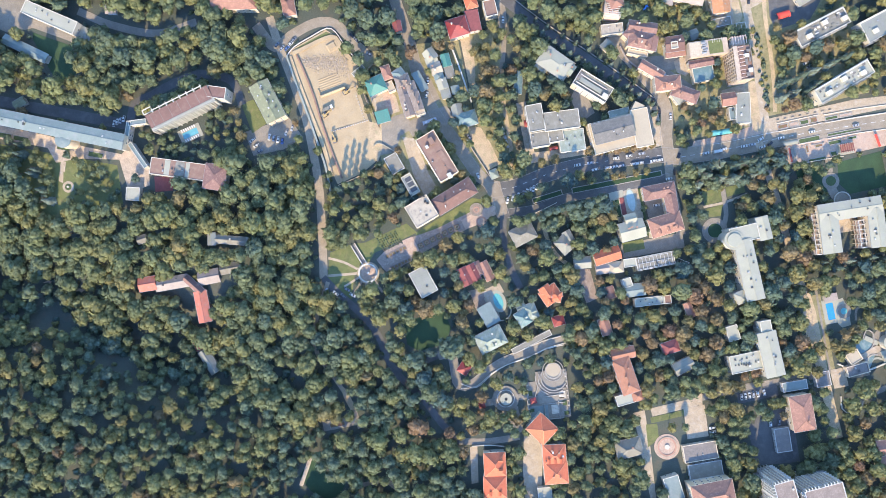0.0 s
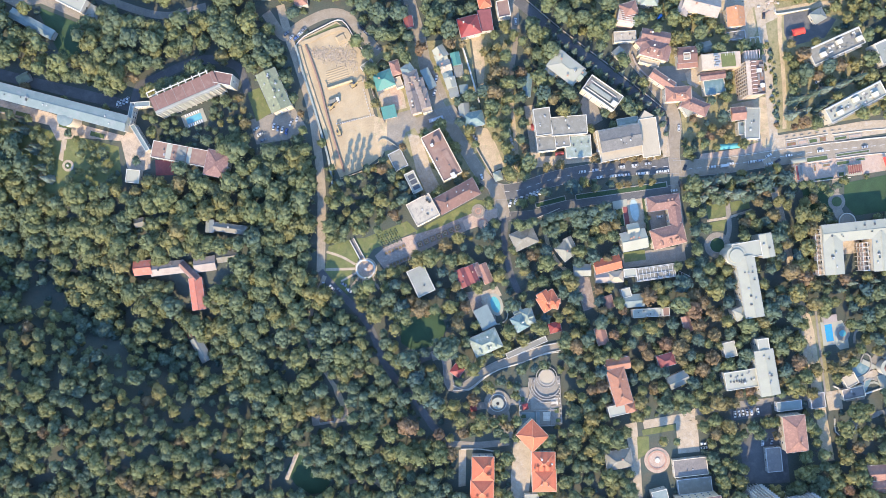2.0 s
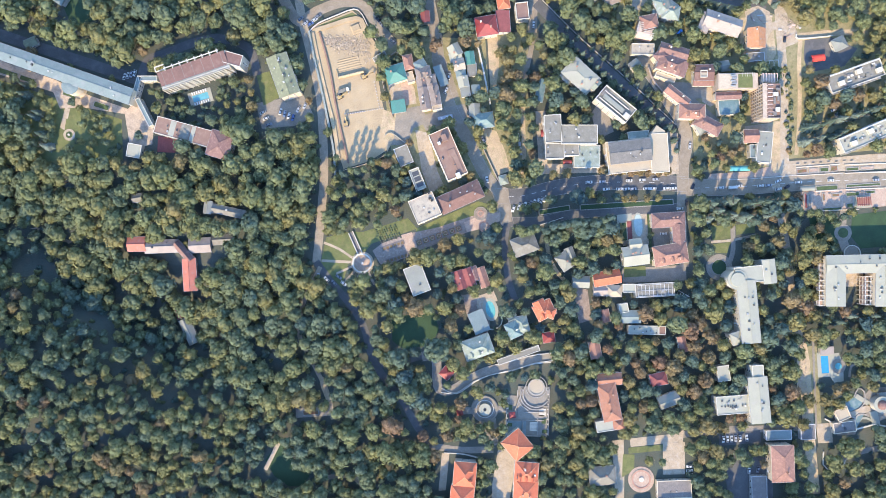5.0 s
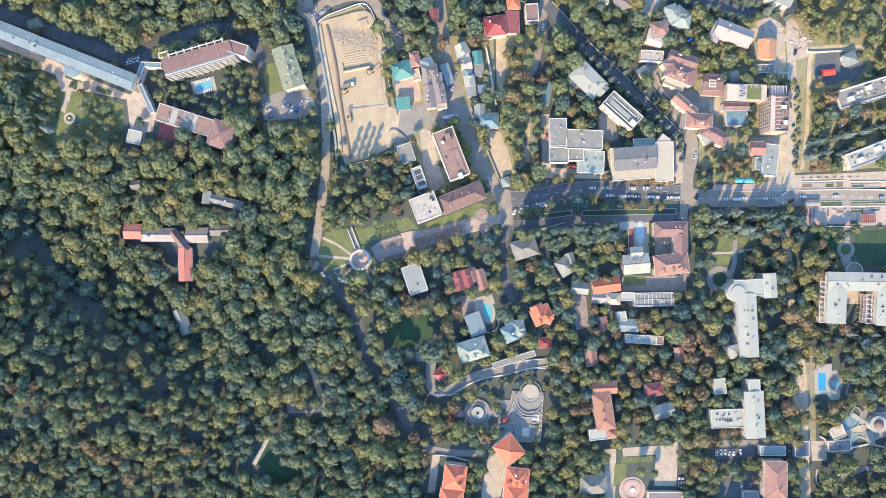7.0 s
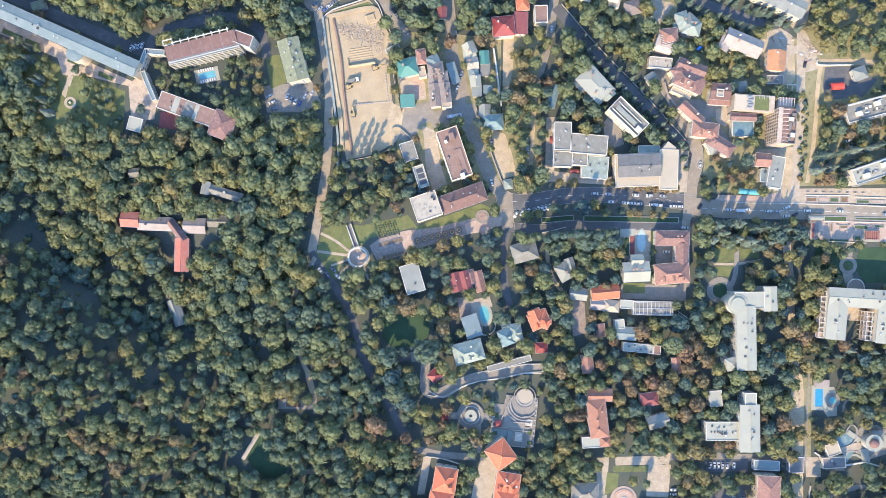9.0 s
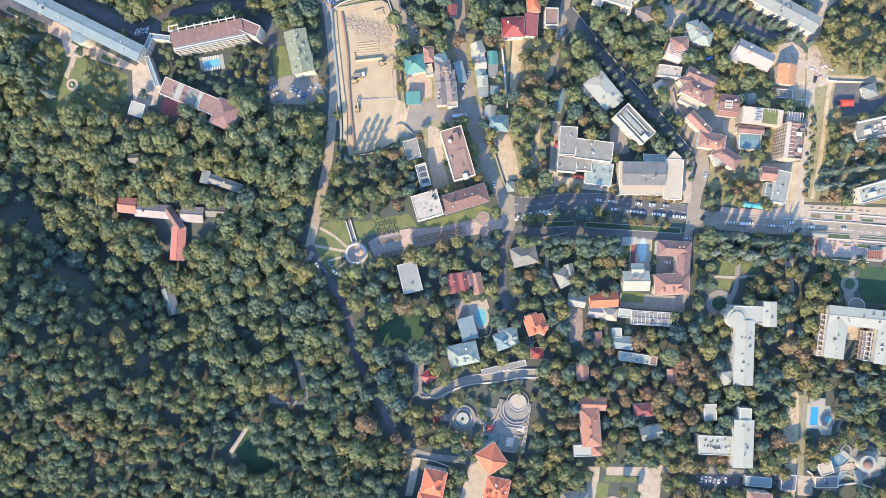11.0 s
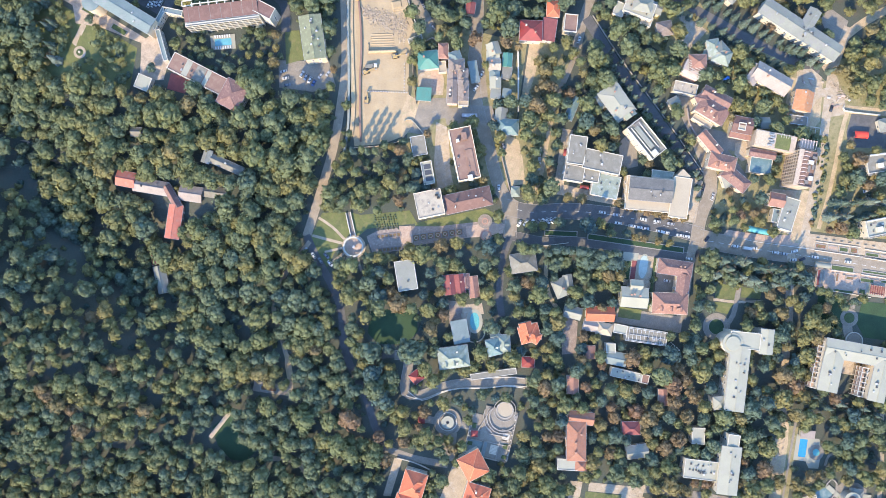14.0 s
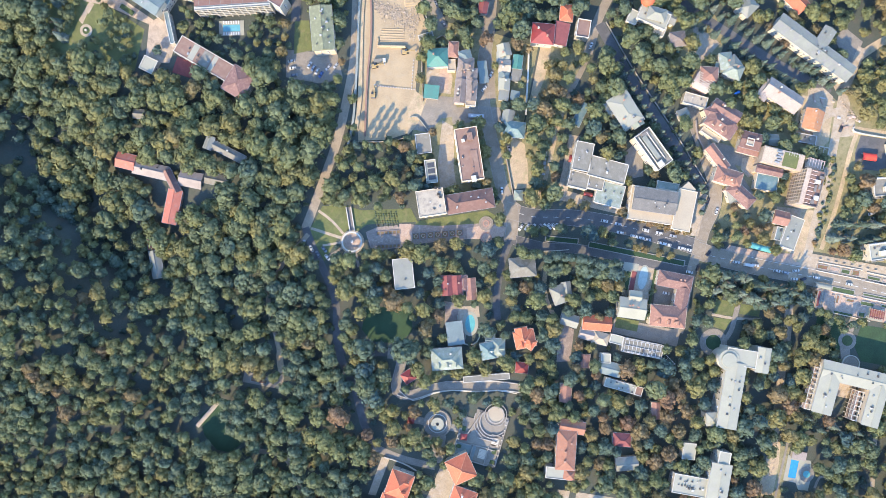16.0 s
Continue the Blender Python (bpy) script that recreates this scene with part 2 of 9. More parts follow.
TILE = mat("orange_tile_roof", (0.455, 0.110, 0.052), (0.390, 0.092, 0.044), 0.75, 0.4, 3, 0.4, 0.0, 0.12, seam=0.8, seam_axis="Y", stain=(0.456, 0.136, 0.068))
BROWNTILE = mat("red_brown_tile_roof", (0.186, 0.100, 0.082), (0.156, 0.084, 0.070), 0.8, 0.35, 3, 0.4, 0.0, 0.14, seam=0.7, seam_axis="Y", stain=(0.284, 0.163, 0.129))
PINKTILE = mat("pinkish_tile_roof", (0.250, 0.126, 0.092), (0.212, 0.106, 0.080), 0.8, 0.35, 3, 0.4, 0.0, 0.12, seam=0.7, seam_axis="Y", stain=(0.335, 0.176, 0.125))
REDROOF = mat("crimson_metal_roof", (0.235, 0.034, 0.030), (0.185, 0.030, 0.027), 0.5, 0.3, 2, 0.3, 0.1, 0.1, seam=0.6)
GREYTILE = mat("grey_brown_tile_roof", (0.20, 0.155, 0.13), (0.16, 0.125, 0.105), 0.8, 0.35, 3, 0.4, 0.0, 0.15, seam=0.7, seam_axis="Y", stain=(0.25, 0.195, 0.165))
BEIGEROOF = mat("weathered_beige_roof", (0.31, 0.255, 0.215), (0.255, 0.21, 0.178), 0.85, 0.2, 2.5, 0.3, 0.0, 0.1, seam=0.5, stain=(0.24, 0.195, 0.165))
RIDGE = mat("ridge_tile", (0.62, 0.24, 0.12), None, 0.75, 1, 6)
GREYRIDGE = mat("ridge_metal", (0.45, 0.44, 0.43), None, 0.6, 1, 6)
PALEWATER = mat("pale_pool_water", (0.10, 0.30, 0.33), (0.08, 0.26, 0.29), 0.08, 0.6, 2, 0.05, grain=0.05)
WATER = mat("pool_water", (0.022, 0.215, 0.36), (0.018, 0.185, 0.32), 0.08, 0.6, 2, 0.05, grain=0.05)
GLASS = mat("window_glass", (0.045, 0.06, 0.075), (0.035, 0.045, 0.06), 0.12, 0.5, 2, 0.0, piece=0.3)
FRAME = mat("window_frame", (0.70, 0.69, 0.67), None, 0.5, 1, 6, 0.05)
CONCRETE = mat("raw_concrete", (0.44, 0.40, 0.36), (0.37, 0.335, 0.30), 0.9, 0.4, 4, 0.3, stain=(0.32, 0.28, 0.24))
RAWWALL = mat("unpainted_render", (0.40, 0.315, 0.245), (0.33, 0.262, 0.205), 0.9, 0.35, 4, 0.3, stain=(0.28, 0.225, 0.18))
BRICK = mat("hollow_block", (0.40, 0.27, 0.20), None, 0.9, 0.5, 5)
METAL = mat("galvanised_metal", (0.30, 0.30, 0.29), None, 0.6, 1, 6, 0.1, 0.2)
YELLOW = mat("machine_yellow", (0.36, 0.25, 0.10), (0.30, 0.20, 0.09), 0.55, 1, 6)
RUBBER = mat("rubber", (0.03, 0.03, 0.03), None, 0.85, 2, 8)
WOOD = mat("weathered_wood", (0.42, 0.34, 0.25), (0.36, 0.285, 0.205), 0.85, 0.8, 5, 0.4, seam=2.0)
REDFABRIC = mat("red_canopy", (0.72, 0.06, 0.03), (0.62, 0.05, 0.03), 0.7, 0.8, 4)
BLUETARP = mat("blue_tarpaulin", (0.04, 0.25, 0.62), (0.03, 0.20, 0.52), 0.6, 0.8, 4)
TEALSHEET = mat("turquoise_sheet", (0.07, 0.30, 0.29), (0.06, 0.26, 0.255), 0.55, 0.8, 4, seam=0.8)
MAROON = mat("maroon_surface", (0.20, 0.055, 0.05), (0.16, 0.045, 0.042), 0.85, 0.4, 4)
SLATE = mat("rubble_stone", (0.42, 0.33, 0.24), (0.30, 0.235, 0.17), 0.95, 0.9, 4, 0.6, piece=0.25)
HEDGE = mat("clipped_hedge", (0.055, 0.085, 0.03), (0.04, 0.06, 0.024), 0.9, 0.8, 5, 0.9)
FLOWER = mat("flower_bed", (0.20, 0.09, 0.06), (0.10, 0.10, 0.04), 0.95, 0.9, 5, 0.8)
CAR_PAINTS = [mat("car_paint_" + k, c, tuple(v * 0.92 for v in c), 0.3, 0.5, 4, 0.0, 0.2, 0.03) for k, c in (
    ("white", (0.46, 0.45, 0.41)), ("silver", (0.30, 0.305, 0.31)), ("black", (0.03, 0.03, 0.035)), ("grey", (0.16, 0.165, 0.17)),
    ("red", (0.40, 0.04, 0.04)), ("blue", (0.06, 0.11, 0.24)))]


# ---------------------------------------------------------------- mesh helpers
class Solid:
    """Corners and faces of one part, gathered and then linked as one mesh."""

    def __init__(self):
        self.v, self.f, self.m = [], [], []

    def add(self, verts, faces, slot=0):
        o = len(self.v)
        self.v += [tuple(p) for p in verts]
        self.f += [tuple(i + o for i in q) for q in faces]
        self.m += [slot] * len(faces)
        return self

    def prism(self, poly, z0, z1, slot=0):
        n = len(poly)
        if sum(poly[i - 1][0] * poly[i][1] - poly[i][0] * poly[i - 1][1] for i in range(n)) < 0:
            poly = poly[::-1]
        v = [(x, y, z0) for x, y in poly] + [(x, y, z1) for x, y in poly]
        f = [tuple(range(n))[::-1], tuple(range(n, 2 * n))] + [(i, (i + 1) % n, n + (i + 1) % n, n + i) for i in range(n)]
        return self.add(v, f, slot)

    def box(self, cx, cy, z0, sx, sy, h, rot=0.0, slot=0, bevel=0.0):
        c, s = math.cos(rot), math.sin(rot)

        def ring(gx, gy):
            return [(cx + a * gx * c - b * gy * s, cy + a * gx * s + b * gy * c) for a, b in ((-1, -1), (1, -1), (1, 1), (-1, 1))]
        if not bevel:
            return self.prism(ring(sx / 2, sy / 2), z0, z0 + h, slot)
        a, b = ring(sx / 2, sy / 2), ring(sx / 2 - bevel, sy / 2 - bevel)
        v = [(*p, z0) for p in a] + [(*p, z0 + h - bevel) for p in a] + [(*p, z0 + h) for p in b]
        f = [(3, 2, 1, 0), (8, 9, 10, 11)] + [(i, (i + 1) % 4, 4 + (i + 1) % 4, 4 + i) for i in range(4)]
        f += [(4 + i, 4 + (i + 1) % 4, 8 + (i + 1) % 4, 8 + i) for i in range(4)]
        return self.add(v, f, slot)

    def tube(self, cx, cy, z0, z1, r0, r1, n=16, slot=0):
        v = [(cx + r * math.cos(2 * math.pi * i / n), cy + r * math.sin(2 * math.pi * i / n), z) for r, z in ((r0, z0), (r1, z1)) for i in range(n)]
        f = [tuple(range(n))[::-1], tuple(range(n, 2 * n))] + [(i, (i + 1) % n, n + (i + 1) % n, n + i) for i in range(n)]
        return self.add(v, f, slot)

    def ring(self, cx, cy, z0, z1, r0, r1, n=40, a0=0.0, a1=360.0, slot=0):
        """A flat ring, or a part of one, with thickness."""
        full = a1 - a0 >= 360
        k = n if full else n + 1
        v = []
        for i in range(k):
            a = radians(a0 + (a1 - a0) * i / n)
            for r, z in ((r0, z0), (r1, z0), (r1, z1), (r0, z1)):
                v.append((cx + r * math.cos(a), cy + r * math.sin(a), z))
        f = []
        for i in range(n):
            p, q = 4 * i, 4 * ((i + 1) % k)
            f += [(p + j, q + j, q + (j + 1) % 4, p + (j + 1) % 4) for j in range(4)]
        if not full:
            f += [(0, 1, 2, 3), tuple(4 * n + j for j in (3, 2, 1, 0))]
        f = [q[::-1] for q in f]
        return self.add(v, f, slot)

    def mesh(self, name, mats):
        me = bpy.data.meshes.new(name)
        me.from_pydata(self.v, [], self.f)
        for m in (mats if isinstance(mats, (list, tuple)) else [mats]):
            me.materials.append(m)
        if any(self.m):
            me.polygons.foreach_set("material_index", self.m)
        me.update()
        return me


def part(name, solid, material, parent, label=""):
    ob = new(name, solid.mesh(name, material) if isinstance(solid, Solid) else solid)
    ob.parent = parent
    return tagged(ob, label)


def root(name, label, category, x, y, rot=0.0, group="", z=None):
    ob = new(name)
    ob.empty_display_size = 0.5
    ob.matrix_world = pose(x, y, ground_z(x, y) if z is None else z, 0, 0, rot)
    return tagged(ob, label, category, group)


def smooth_line(pts, step=3.0, closed=False):
    """A Catmull-Rom line through the points, sampled about every step metres."""
    p = [Vector((x, y)) for x, y in pts]
    n = len(p)
    out = []
    for i in range(n if closed else n - 1):
        if closed:
            a, b, c, d = p[i - 1], p[i], p[(i + 1) % n], p[(i + 2) % n]
        else:
            b, c = p[i], p[i + 1]
            a, d = (p[i - 1] if i else b * 2 - c), (p[i + 2] if i + 2 < n else c * 2 - b)
        k = max(2, int((c - b).length / step))
        for j in range(k):
            t = j / k
            out.append(0.5 * (2 * b + (c - a) * t + (2 * a - 5 * b + 4 * c - d) * t * t + (3 * b - a - 3 * c + d) * t ** 3))
    if not closed:
        out.append(p[-1])
    return out


def offsets(line, d):
    """The line moved d metres to its left."""
    out = []
    for i, p in enumerate(line):
        t = (line[min(i + 1, len(line) - 1)] - line[max(i - 1, 0)]).normalized()
        out.append(p + Vector((-t.y, t.x)) * d)
    return out


def strip(solid, line, d0, d1, z0, z1, slot=0):
    """A slab along the line from d0 to d1 metres to its left, from z0 up to z1 over the ground."""
    a, b = offsets(line, d0), offsets(line, d1)
    v, f = [], []
    for p, q in zip(a, b):
        gp, gq = ground_z(p.x, p.y), ground_z(q.x, q.y)
        v += [(p.x, p.y, gp + z0), (p.x, p.y, gp + z1), (q.x, q.y, gq + z1), (q.x, q.y, gq + z0)]
    for i in range(len(line) - 1):
        o = 4 * i
        f += [(o + j, o + 4 + j, o + 4 + (j + 1) % 4, o + (j + 1) % 4) for j in range(4)]
    k = 4 * (len(line) - 1)
    f += [(0, 1, 2, 3), (k + 3, k + 2, k + 1, k)]
    return solid.add(v, f, slot)


CLEAR = []      # what keeps trees away: (polygon, margin)
LEVEL = [0]


def road(name, label, pts, width, material, z=0.12, kerb=0.0, clear=1.4):
    line = smooth_line(pts)
    LEVEL[0] += 1
    z += 0.000437 * LEVEL[0]
    ob = new(name, strip(Solid(), line, -width / 2, width / 2, -0.4, z).mesh(name, material))
    tagged(ob, label, "road", kind="structure")
    if kerb:
        k = new("kerb", strip(strip(Solid(), line, width / 2, width / 2 + kerb, -0.4, z + 0.14), line, -width / 2 - kerb, -width / 2, -0.4, z + 0.14).mesh("kerb", KERB))
        tagged(k, "grey stone kerb along the " + label, "kerb", kind="structure")
    CLEAR.append(([(p.x, p.y) for p in offsets(line, width / 2)] + [(p.x, p.y) for p in offsets(line, -width / 2)][::-1], clear))
    return line


def sheet(name, label, category, pts, material, z=0.06, clear=1.0, rounded=False, tree_free=True):
    if rounded:
        pts = [(p.x, p.y) for p in smooth_line(pts, 3.0, True)]
    LEVEL[0] += 1
    z += 0.000437 * LEVEL[0]
    gz = max(ground_z(*p) for p in pts)
    ob = new(name, Solid().prism(list(pts), gz - 0.5, gz + z).mesh(name, material))
    tagged(ob, label, category, kind="structure")
    if tree_free:
        CLEAR.append((list(pts), clear))
    return ob


def rect(x, y, l, w, rot, grow=0.0):
    c, s = math.cos(radians(rot)), math.sin(radians(rot))
    return [(x + a * (l / 2 + grow) * c - b * (w / 2 + grow) * s, y + a * (l / 2 + grow) * s + b * (w / 2 + grow) * c) for a, b in ((-1, -1), (1, -1), (1, 1), (-1, 1))]


# ---------------------------------------------------------------- buildings
def window_mesh(w, h):
    """A frame standing proud of the wall, with the pane set back in it."""
    o = [(-w / 2, -h * 0), (w / 2, 0), (w / 2, h), (-w / 2, h)]
    n = [(x * 0.86, 0.12 + z * (h - 0.24) / h) for x, z in o]
    v = [(x, 0.05, z) for x, z in o] + [(x, -0.10, z) for x, z in o] + [(x, -0.10, z) for x, z in n] + [(x, -0.03, z) for x, z in n]
    f = [(k + i, k + (i + 1) % 4, k + 4 + (i + 1) % 4, k + 4 + i) for k in (0, 4, 8) for i in range(4)]
    s = Solid().add(v, f)
    s.f.append((12, 13, 14, 15))
    s.m.append(1)
    return s.mesh("window", [FRAME, GLASS])


WINDOW = window_mesh(1.5, 1.6)


def put_windows(wall, l, w, h, gap=4.0, z0=1.1, storey=3.2, sides="nesw"):
    """Rows of windows on the four faces of a block of l by w metres, storey by storey."""
    faces = {"s": (l, 0, -w / 2, 0), "n": (l, 0, w / 2, 180), "e": (w, l / 2, 0, 90), "w": (w, -l / 2, 0, -90)}
    for k in sides:
        run, ox, oy, turn = faces[k]
        n = int((run - 1.4) / gap)
        for f in range(max(1, int((h - 0.6) / storey))):
            for i in range(n):
                u = (i - (n - 1) / 2) * gap
                ob = new("window", WINDOW)
                ob.parent = wall
                a = radians(turn)
                ob.matrix_basis = pose(ox + u * math.cos(a), oy + u * math.sin(a), z0 + f * storey, 0, 0, turn)


def roof_solid(kind, l, w, h, rise, over):
    a, b = l / 2 + over, w / 2 + over
    e = h + 0.22
    s = Solid()
    base = [(-a, -b, h), (a, -b, h), (a, b, h), (-a, b, h), (-a, -b, e), (a, -b, e), (a, b, e), (-a, b, e)]
    sides = [(3, 2, 1, 0)] + [(i, (i + 1) % 4, 4 + (i + 1) % 4, 4 + i) for i in range(4)]
    if kind == "gable":
        s.add(base + [(-a, 0, e + rise), (a, 0, e + rise)], sides + [(4, 5, 9, 8), (6, 7, 8, 9), (7, 4, 8), (5, 6, 9)])
    elif kind == "hip":
        r = max(0.15, a - b)
        s.add(base + [(-r, 0, e + rise), (r, 0, e + rise)], sides + [(4, 5, 9, 8), (6, 7, 8, 9), (7, 4, 8), (5, 6, 9)])
    else:
        top = [(-a, -b, e), (a, -b, e), (a, b, e + rise), (-a, b, e + rise)]
        s.add(base[:4] + top, [(3, 2, 1, 0), (4, 5, 6, 7)] + [(i, (i + 1) % 4, 4 + (i + 1) % 4, 4 + i) for i in range(4)])
    return s


def beam(solid, p, q, r, slot=0):
    """A square bar from p to q."""
    p, q = Vector(p), Vector(q)
    t = (q - p).normalized()
    u = t.cross(Vector((0, 0, 1))) if abs(t.z) < 0.95 else Vector((1, 0, 0))
    u = u.normalized() * r
    k = t.cross(u).normalized() * r
    v = [p - u - k, p + u - k, p + u + k, p - u + k, q - u - k, q + u - k, q + u + k, q - u + k]
    return solid.add(v, [(3, 2, 1, 0), (4, 5, 6, 7)] + [(i, (i + 1) % 4, 4 + (i + 1) % 4, 4 + i) for i in range(4)], slot)


rnd = random.Random(11)


def block(owner, x, y, l, w, rot, h, roof="flat", wall=None, top=None, rise=None, over=0.5, vents=0, chimneys=0, gap=4.2, sides="nesw", parapet=0.5, dormers=0, names=("wall", "roof")):
    """One volume of a building: its wall with windows and its roof with what stands on it, at x, y and rot from the owner's own base."""
    gx, gy = owner.matrix_world.translation.xy
    grot = owner.matrix_world.to_euler().z
    wall, top = wall or WHITEWALL, top or WHITEROOF
    dx, dy = x - gx, y - gy
    m = pose(dx * math.cos(grot) + dy * math.sin(grot), -dx * math.sin(grot) + dy * math.cos(grot), 0, 0, 0, rot - math.degrees(grot))
    wob = part(names[0], Solid().box(0, 0, -1.5, l, w, h + 1.5), wall, owner)
    wob.matrix_basis = m
    put_windows(wob, l, w, h, gap, sides=sides)
    if roof == "flat":
        s = Solid().box(0, 0, h, l - 0.1, w - 0.1, 0.12)
        rob = part(names[1], s, top, owner)
        rob.matrix_basis = m
        if parapet:
            p = Solid()
            for cx, cy, sx, sy in ((0, w / 2 - 0.1, l + 0.24, 0.36), (0, -w / 2 + 0.1, l + 0.24, 0.36), (l / 2 - 0.1, 0, 0.36, w - 0.56), (-l / 2 + 0.1, 0, 0.36, w - 0.56)):
                p.box(cx, cy, h - 0.05, sx, sy, parapet + 0.05)
            part("parapet", p, wall, rob)
        zt = lambda u, v: h + 0.12
    else:
        if w > l:
            m = m @ pose(0, 0, 0, 0, 0, 90)
            l, w = w, l
        rise = rise if rise is not None else 0.32 * w
        rob = part(names[1], roof_solid(roof, l, w, h, rise, over), top, owner)
        rob.matrix_basis = m
        fs = Solid()
        fa, fb = l / 2 + over, w / 2 + over
        for sy in (-1, 1):
            fs.box(0, sy * (fb + 0.06), h - 0.06, 2 * fa + 0.2, 0.16, 0.26)
        if roof != "shed":
            for sx in (-1, 1):
                fs.box(sx * (fa + 0.06), 0, h - 0.06, 0.16, 2 * fb - 0.06, 0.26)
        part("gutter", fs, CREAMWALL if top in (TILE, PINKTILE) else METAL, rob)
        cap = RIDGE if top is TILE else GREYRIDGE
        if roof in ("hip", "gable") and cap:
            a, b = l / 2 + over, w / 2 + over
            r = max(0.15, a - b) if roof == "hip" else a
            e = h + 0.24
            c = beam(Solid(), (-r, 0, e + rise), (r, 0, e + rise), 0.14)
            if roof == "hip":
                for sx in (-1, 1):
                    for sy in (-1, 1):
                        beam(c, (sx * a, sy * b, e), (sx * r, 0, e + rise), 0.12)
            part("ridge_cap", c, cap if top is TILE else top, rob)
        zt = lambda u, v: h + 0.22 + (rise * (1 - abs(v) / (w / 2 + over)) if roof != "shed" else rise * (0.5 + v / w))
    for i in range(vents):
        u, v = rnd.uniform(-0.42, 0.42) * l, rnd.uniform(-0.32, 0.32) * w
        s = rnd.uniform(0.5, 1.1)
        vb = Solid().box(0, 0, -0.4, s, s * rnd.uniform(0.7, 1.5), 0.4 + rnd.uniform(0.5, 1.0), bevel=0.06)
        vo = part("roof_vent", vb, rnd.choice((GREYWALL, METAL, HATCH, HATCH)), rob)
        vo.location = (u, v, zt(u, v))
    for i in range(chimneys):
        u, v = rnd.uniform(-0.3, 0.3) * l, rnd.uniform(0.08, 0.3) * w * rnd.choice((-1, 1))
        c = Solid().box(0, 0, -1.0, 0.8, 0.8, 2.6).box(0, 0, 1.6, 1.0, 1.0, 0.15)
        co = part("chimney", c, BRICKWALL if rnd.random() < 0.6 else WHITEWALL, rob)
        co.location = (u, v, zt(u, v))
    for i in range(dormers):
        u, v = ((i + 0.5) / dormers - 0.5) * l * 0.85, -0.27 * w
        d = Solid().box(0, 0, -1.2, 1.5, 2.2, 2.2)
        d.add([(-0.95, -1.3, 1.0), (0.95, -1.3, 1.0), (0.95, 1.5, 1.0), (-0.95, 1.5, 1.0), (0, -1.3, 1.8), (0, 1.5, 1.8)], [(0, 1, 4), (2, 3, 5), (1, 2, 5, 4), (3, 0, 4, 5), (3, 2, 1, 0)], 1)
        do = part("dormer", d, [WHITEWALL, top], rob)
        do.location = (u, v, zt(u, v))
    return wob, rob


def house(name, label, category, x, y, l, w, rot, h, group="", **kw):
    """A building of one volume."""
    if len(label.replace("-", " ").split()) < 6:
        label += " among garden trees"
    ob = root(name, label, category, x, y, rot, group)
    CLEAR.append((rect(x, y, l, w, rot), 1.1))
    block(ob, x, y, l, w, rot, h, **kw)
    return ob


def wing(ob, x, y, l, w, rot, h, **kw):
    """One more volume of a building that stands already."""
    CLEAR.append((rect(x, y, l, w, rot), 1.1))
    return block(ob, x, y, l, w, rot, h, **kw)


# ---------------------------------------------------------------- ground
axis = np.concatenate([[-4500, -2200, -1200, -800], np.arange(-600, 601, 10), [800, 1200, 2200, 4500]])
gv = [(float(x), float(y), ground_z(float(x), float(y))) for y in axis for x in axis]
gn = len(axis)
gs = Solid().add(gv, [(j * gn + i, j * gn + i + 1, (j + 1) * gn + i + 1, (j + 1) * gn + i) for j in range(gn - 1) for i in range(gn - 1)])
tagged(new("ground", gs.mesh("ground", SOIL)), "dark earth and rough grass under the trees", "ground", kind="structure")

# ---------------------------------------------------------------- roads and paved ground
road("road", "pale gravel track along the pit edge", [(-85.0, 173.1), (-82.1, 149.7), (-79.6, 137.2), (-74.5, 104.8), (-73.8, 81.4), (-74.5, 54.4), (-77.0, 34.6), (-79.9, 14.8), (-83.2, -5.0)], 5.4, TRACK)
road("road", "asphalt loop around the head of the pit", [(-95.0, 169.5), (-85.0, 152.3), (-73.4, 158.0), (-55.4, 163.1), (-42.8, 159.5), (-33.8, 146.1), (-24.5, 132.8)], 6.5, PALEROAD)
road("road", "shaded forest road going down from the viewpoint", [(-83.2, -3.2), (-75.2, -15.8), (-64.4, -30.2), (-55.4, -46.4), (-49.0, -71.6), (-33.8, -95.0), (-23.8, -114.8), (-14.0, -128.5)], 4.6, ASPHALT, clear=0.1)
road("road", "narrow path through the woods", [(-80.6, -6.8), (-92.5, -28.4), (-96.9, -50.1), (-87.8, -71.6), (-80.6, -89.6), (-78.5, -105.8)], 2.8, TRACK, clear=0.1)
road("road", "street of worn asphalt between the small houses", [(-1.4, 169.5), (2.9, 137.2), (4.0, 115.6), (8.6, 94.0), (19.4, 68.8), (30.2, 44.3), (39.2, 32.0), (41.8, 13.0)], 7.2, PALEROAD, kerb=0.2)
road("road", "shaded lane beyond the promenade", [(41.8, 14.8), (39.2, 0.4), (40.0, -21.2), (43.6, -35.6)], 4.2, ASPHALT)
road("road", "street going uphill past the crimson roof", [(72.4, 176.7), (67.7, 158.7), (66.2, 144.3), (65.5, 135.7)], 5.6, PALEROAD)
road("road", "narrow shaded lane between the gardens", [(65.5, 136.4), (64.1, 126.4), (60.5, 113.8), (58.0, 104.8)], 3.2, PALEROAD, clear=-0.6)
road("road", "dirt path beside the walled garden", [(58.0, 104.8), (56.2, 86.8), (55.4, 65.2), (54.4, 50.8), (50.8, 34.6)], 2.6, DIRT, clear=-0.4)
road("road", "shaded straight avenue lined with spruces", [(68.8, 155.1), (92.2, 128.2), (121.0, 99.4), (151.5, 68.0)], 6.4, ASPHALT)
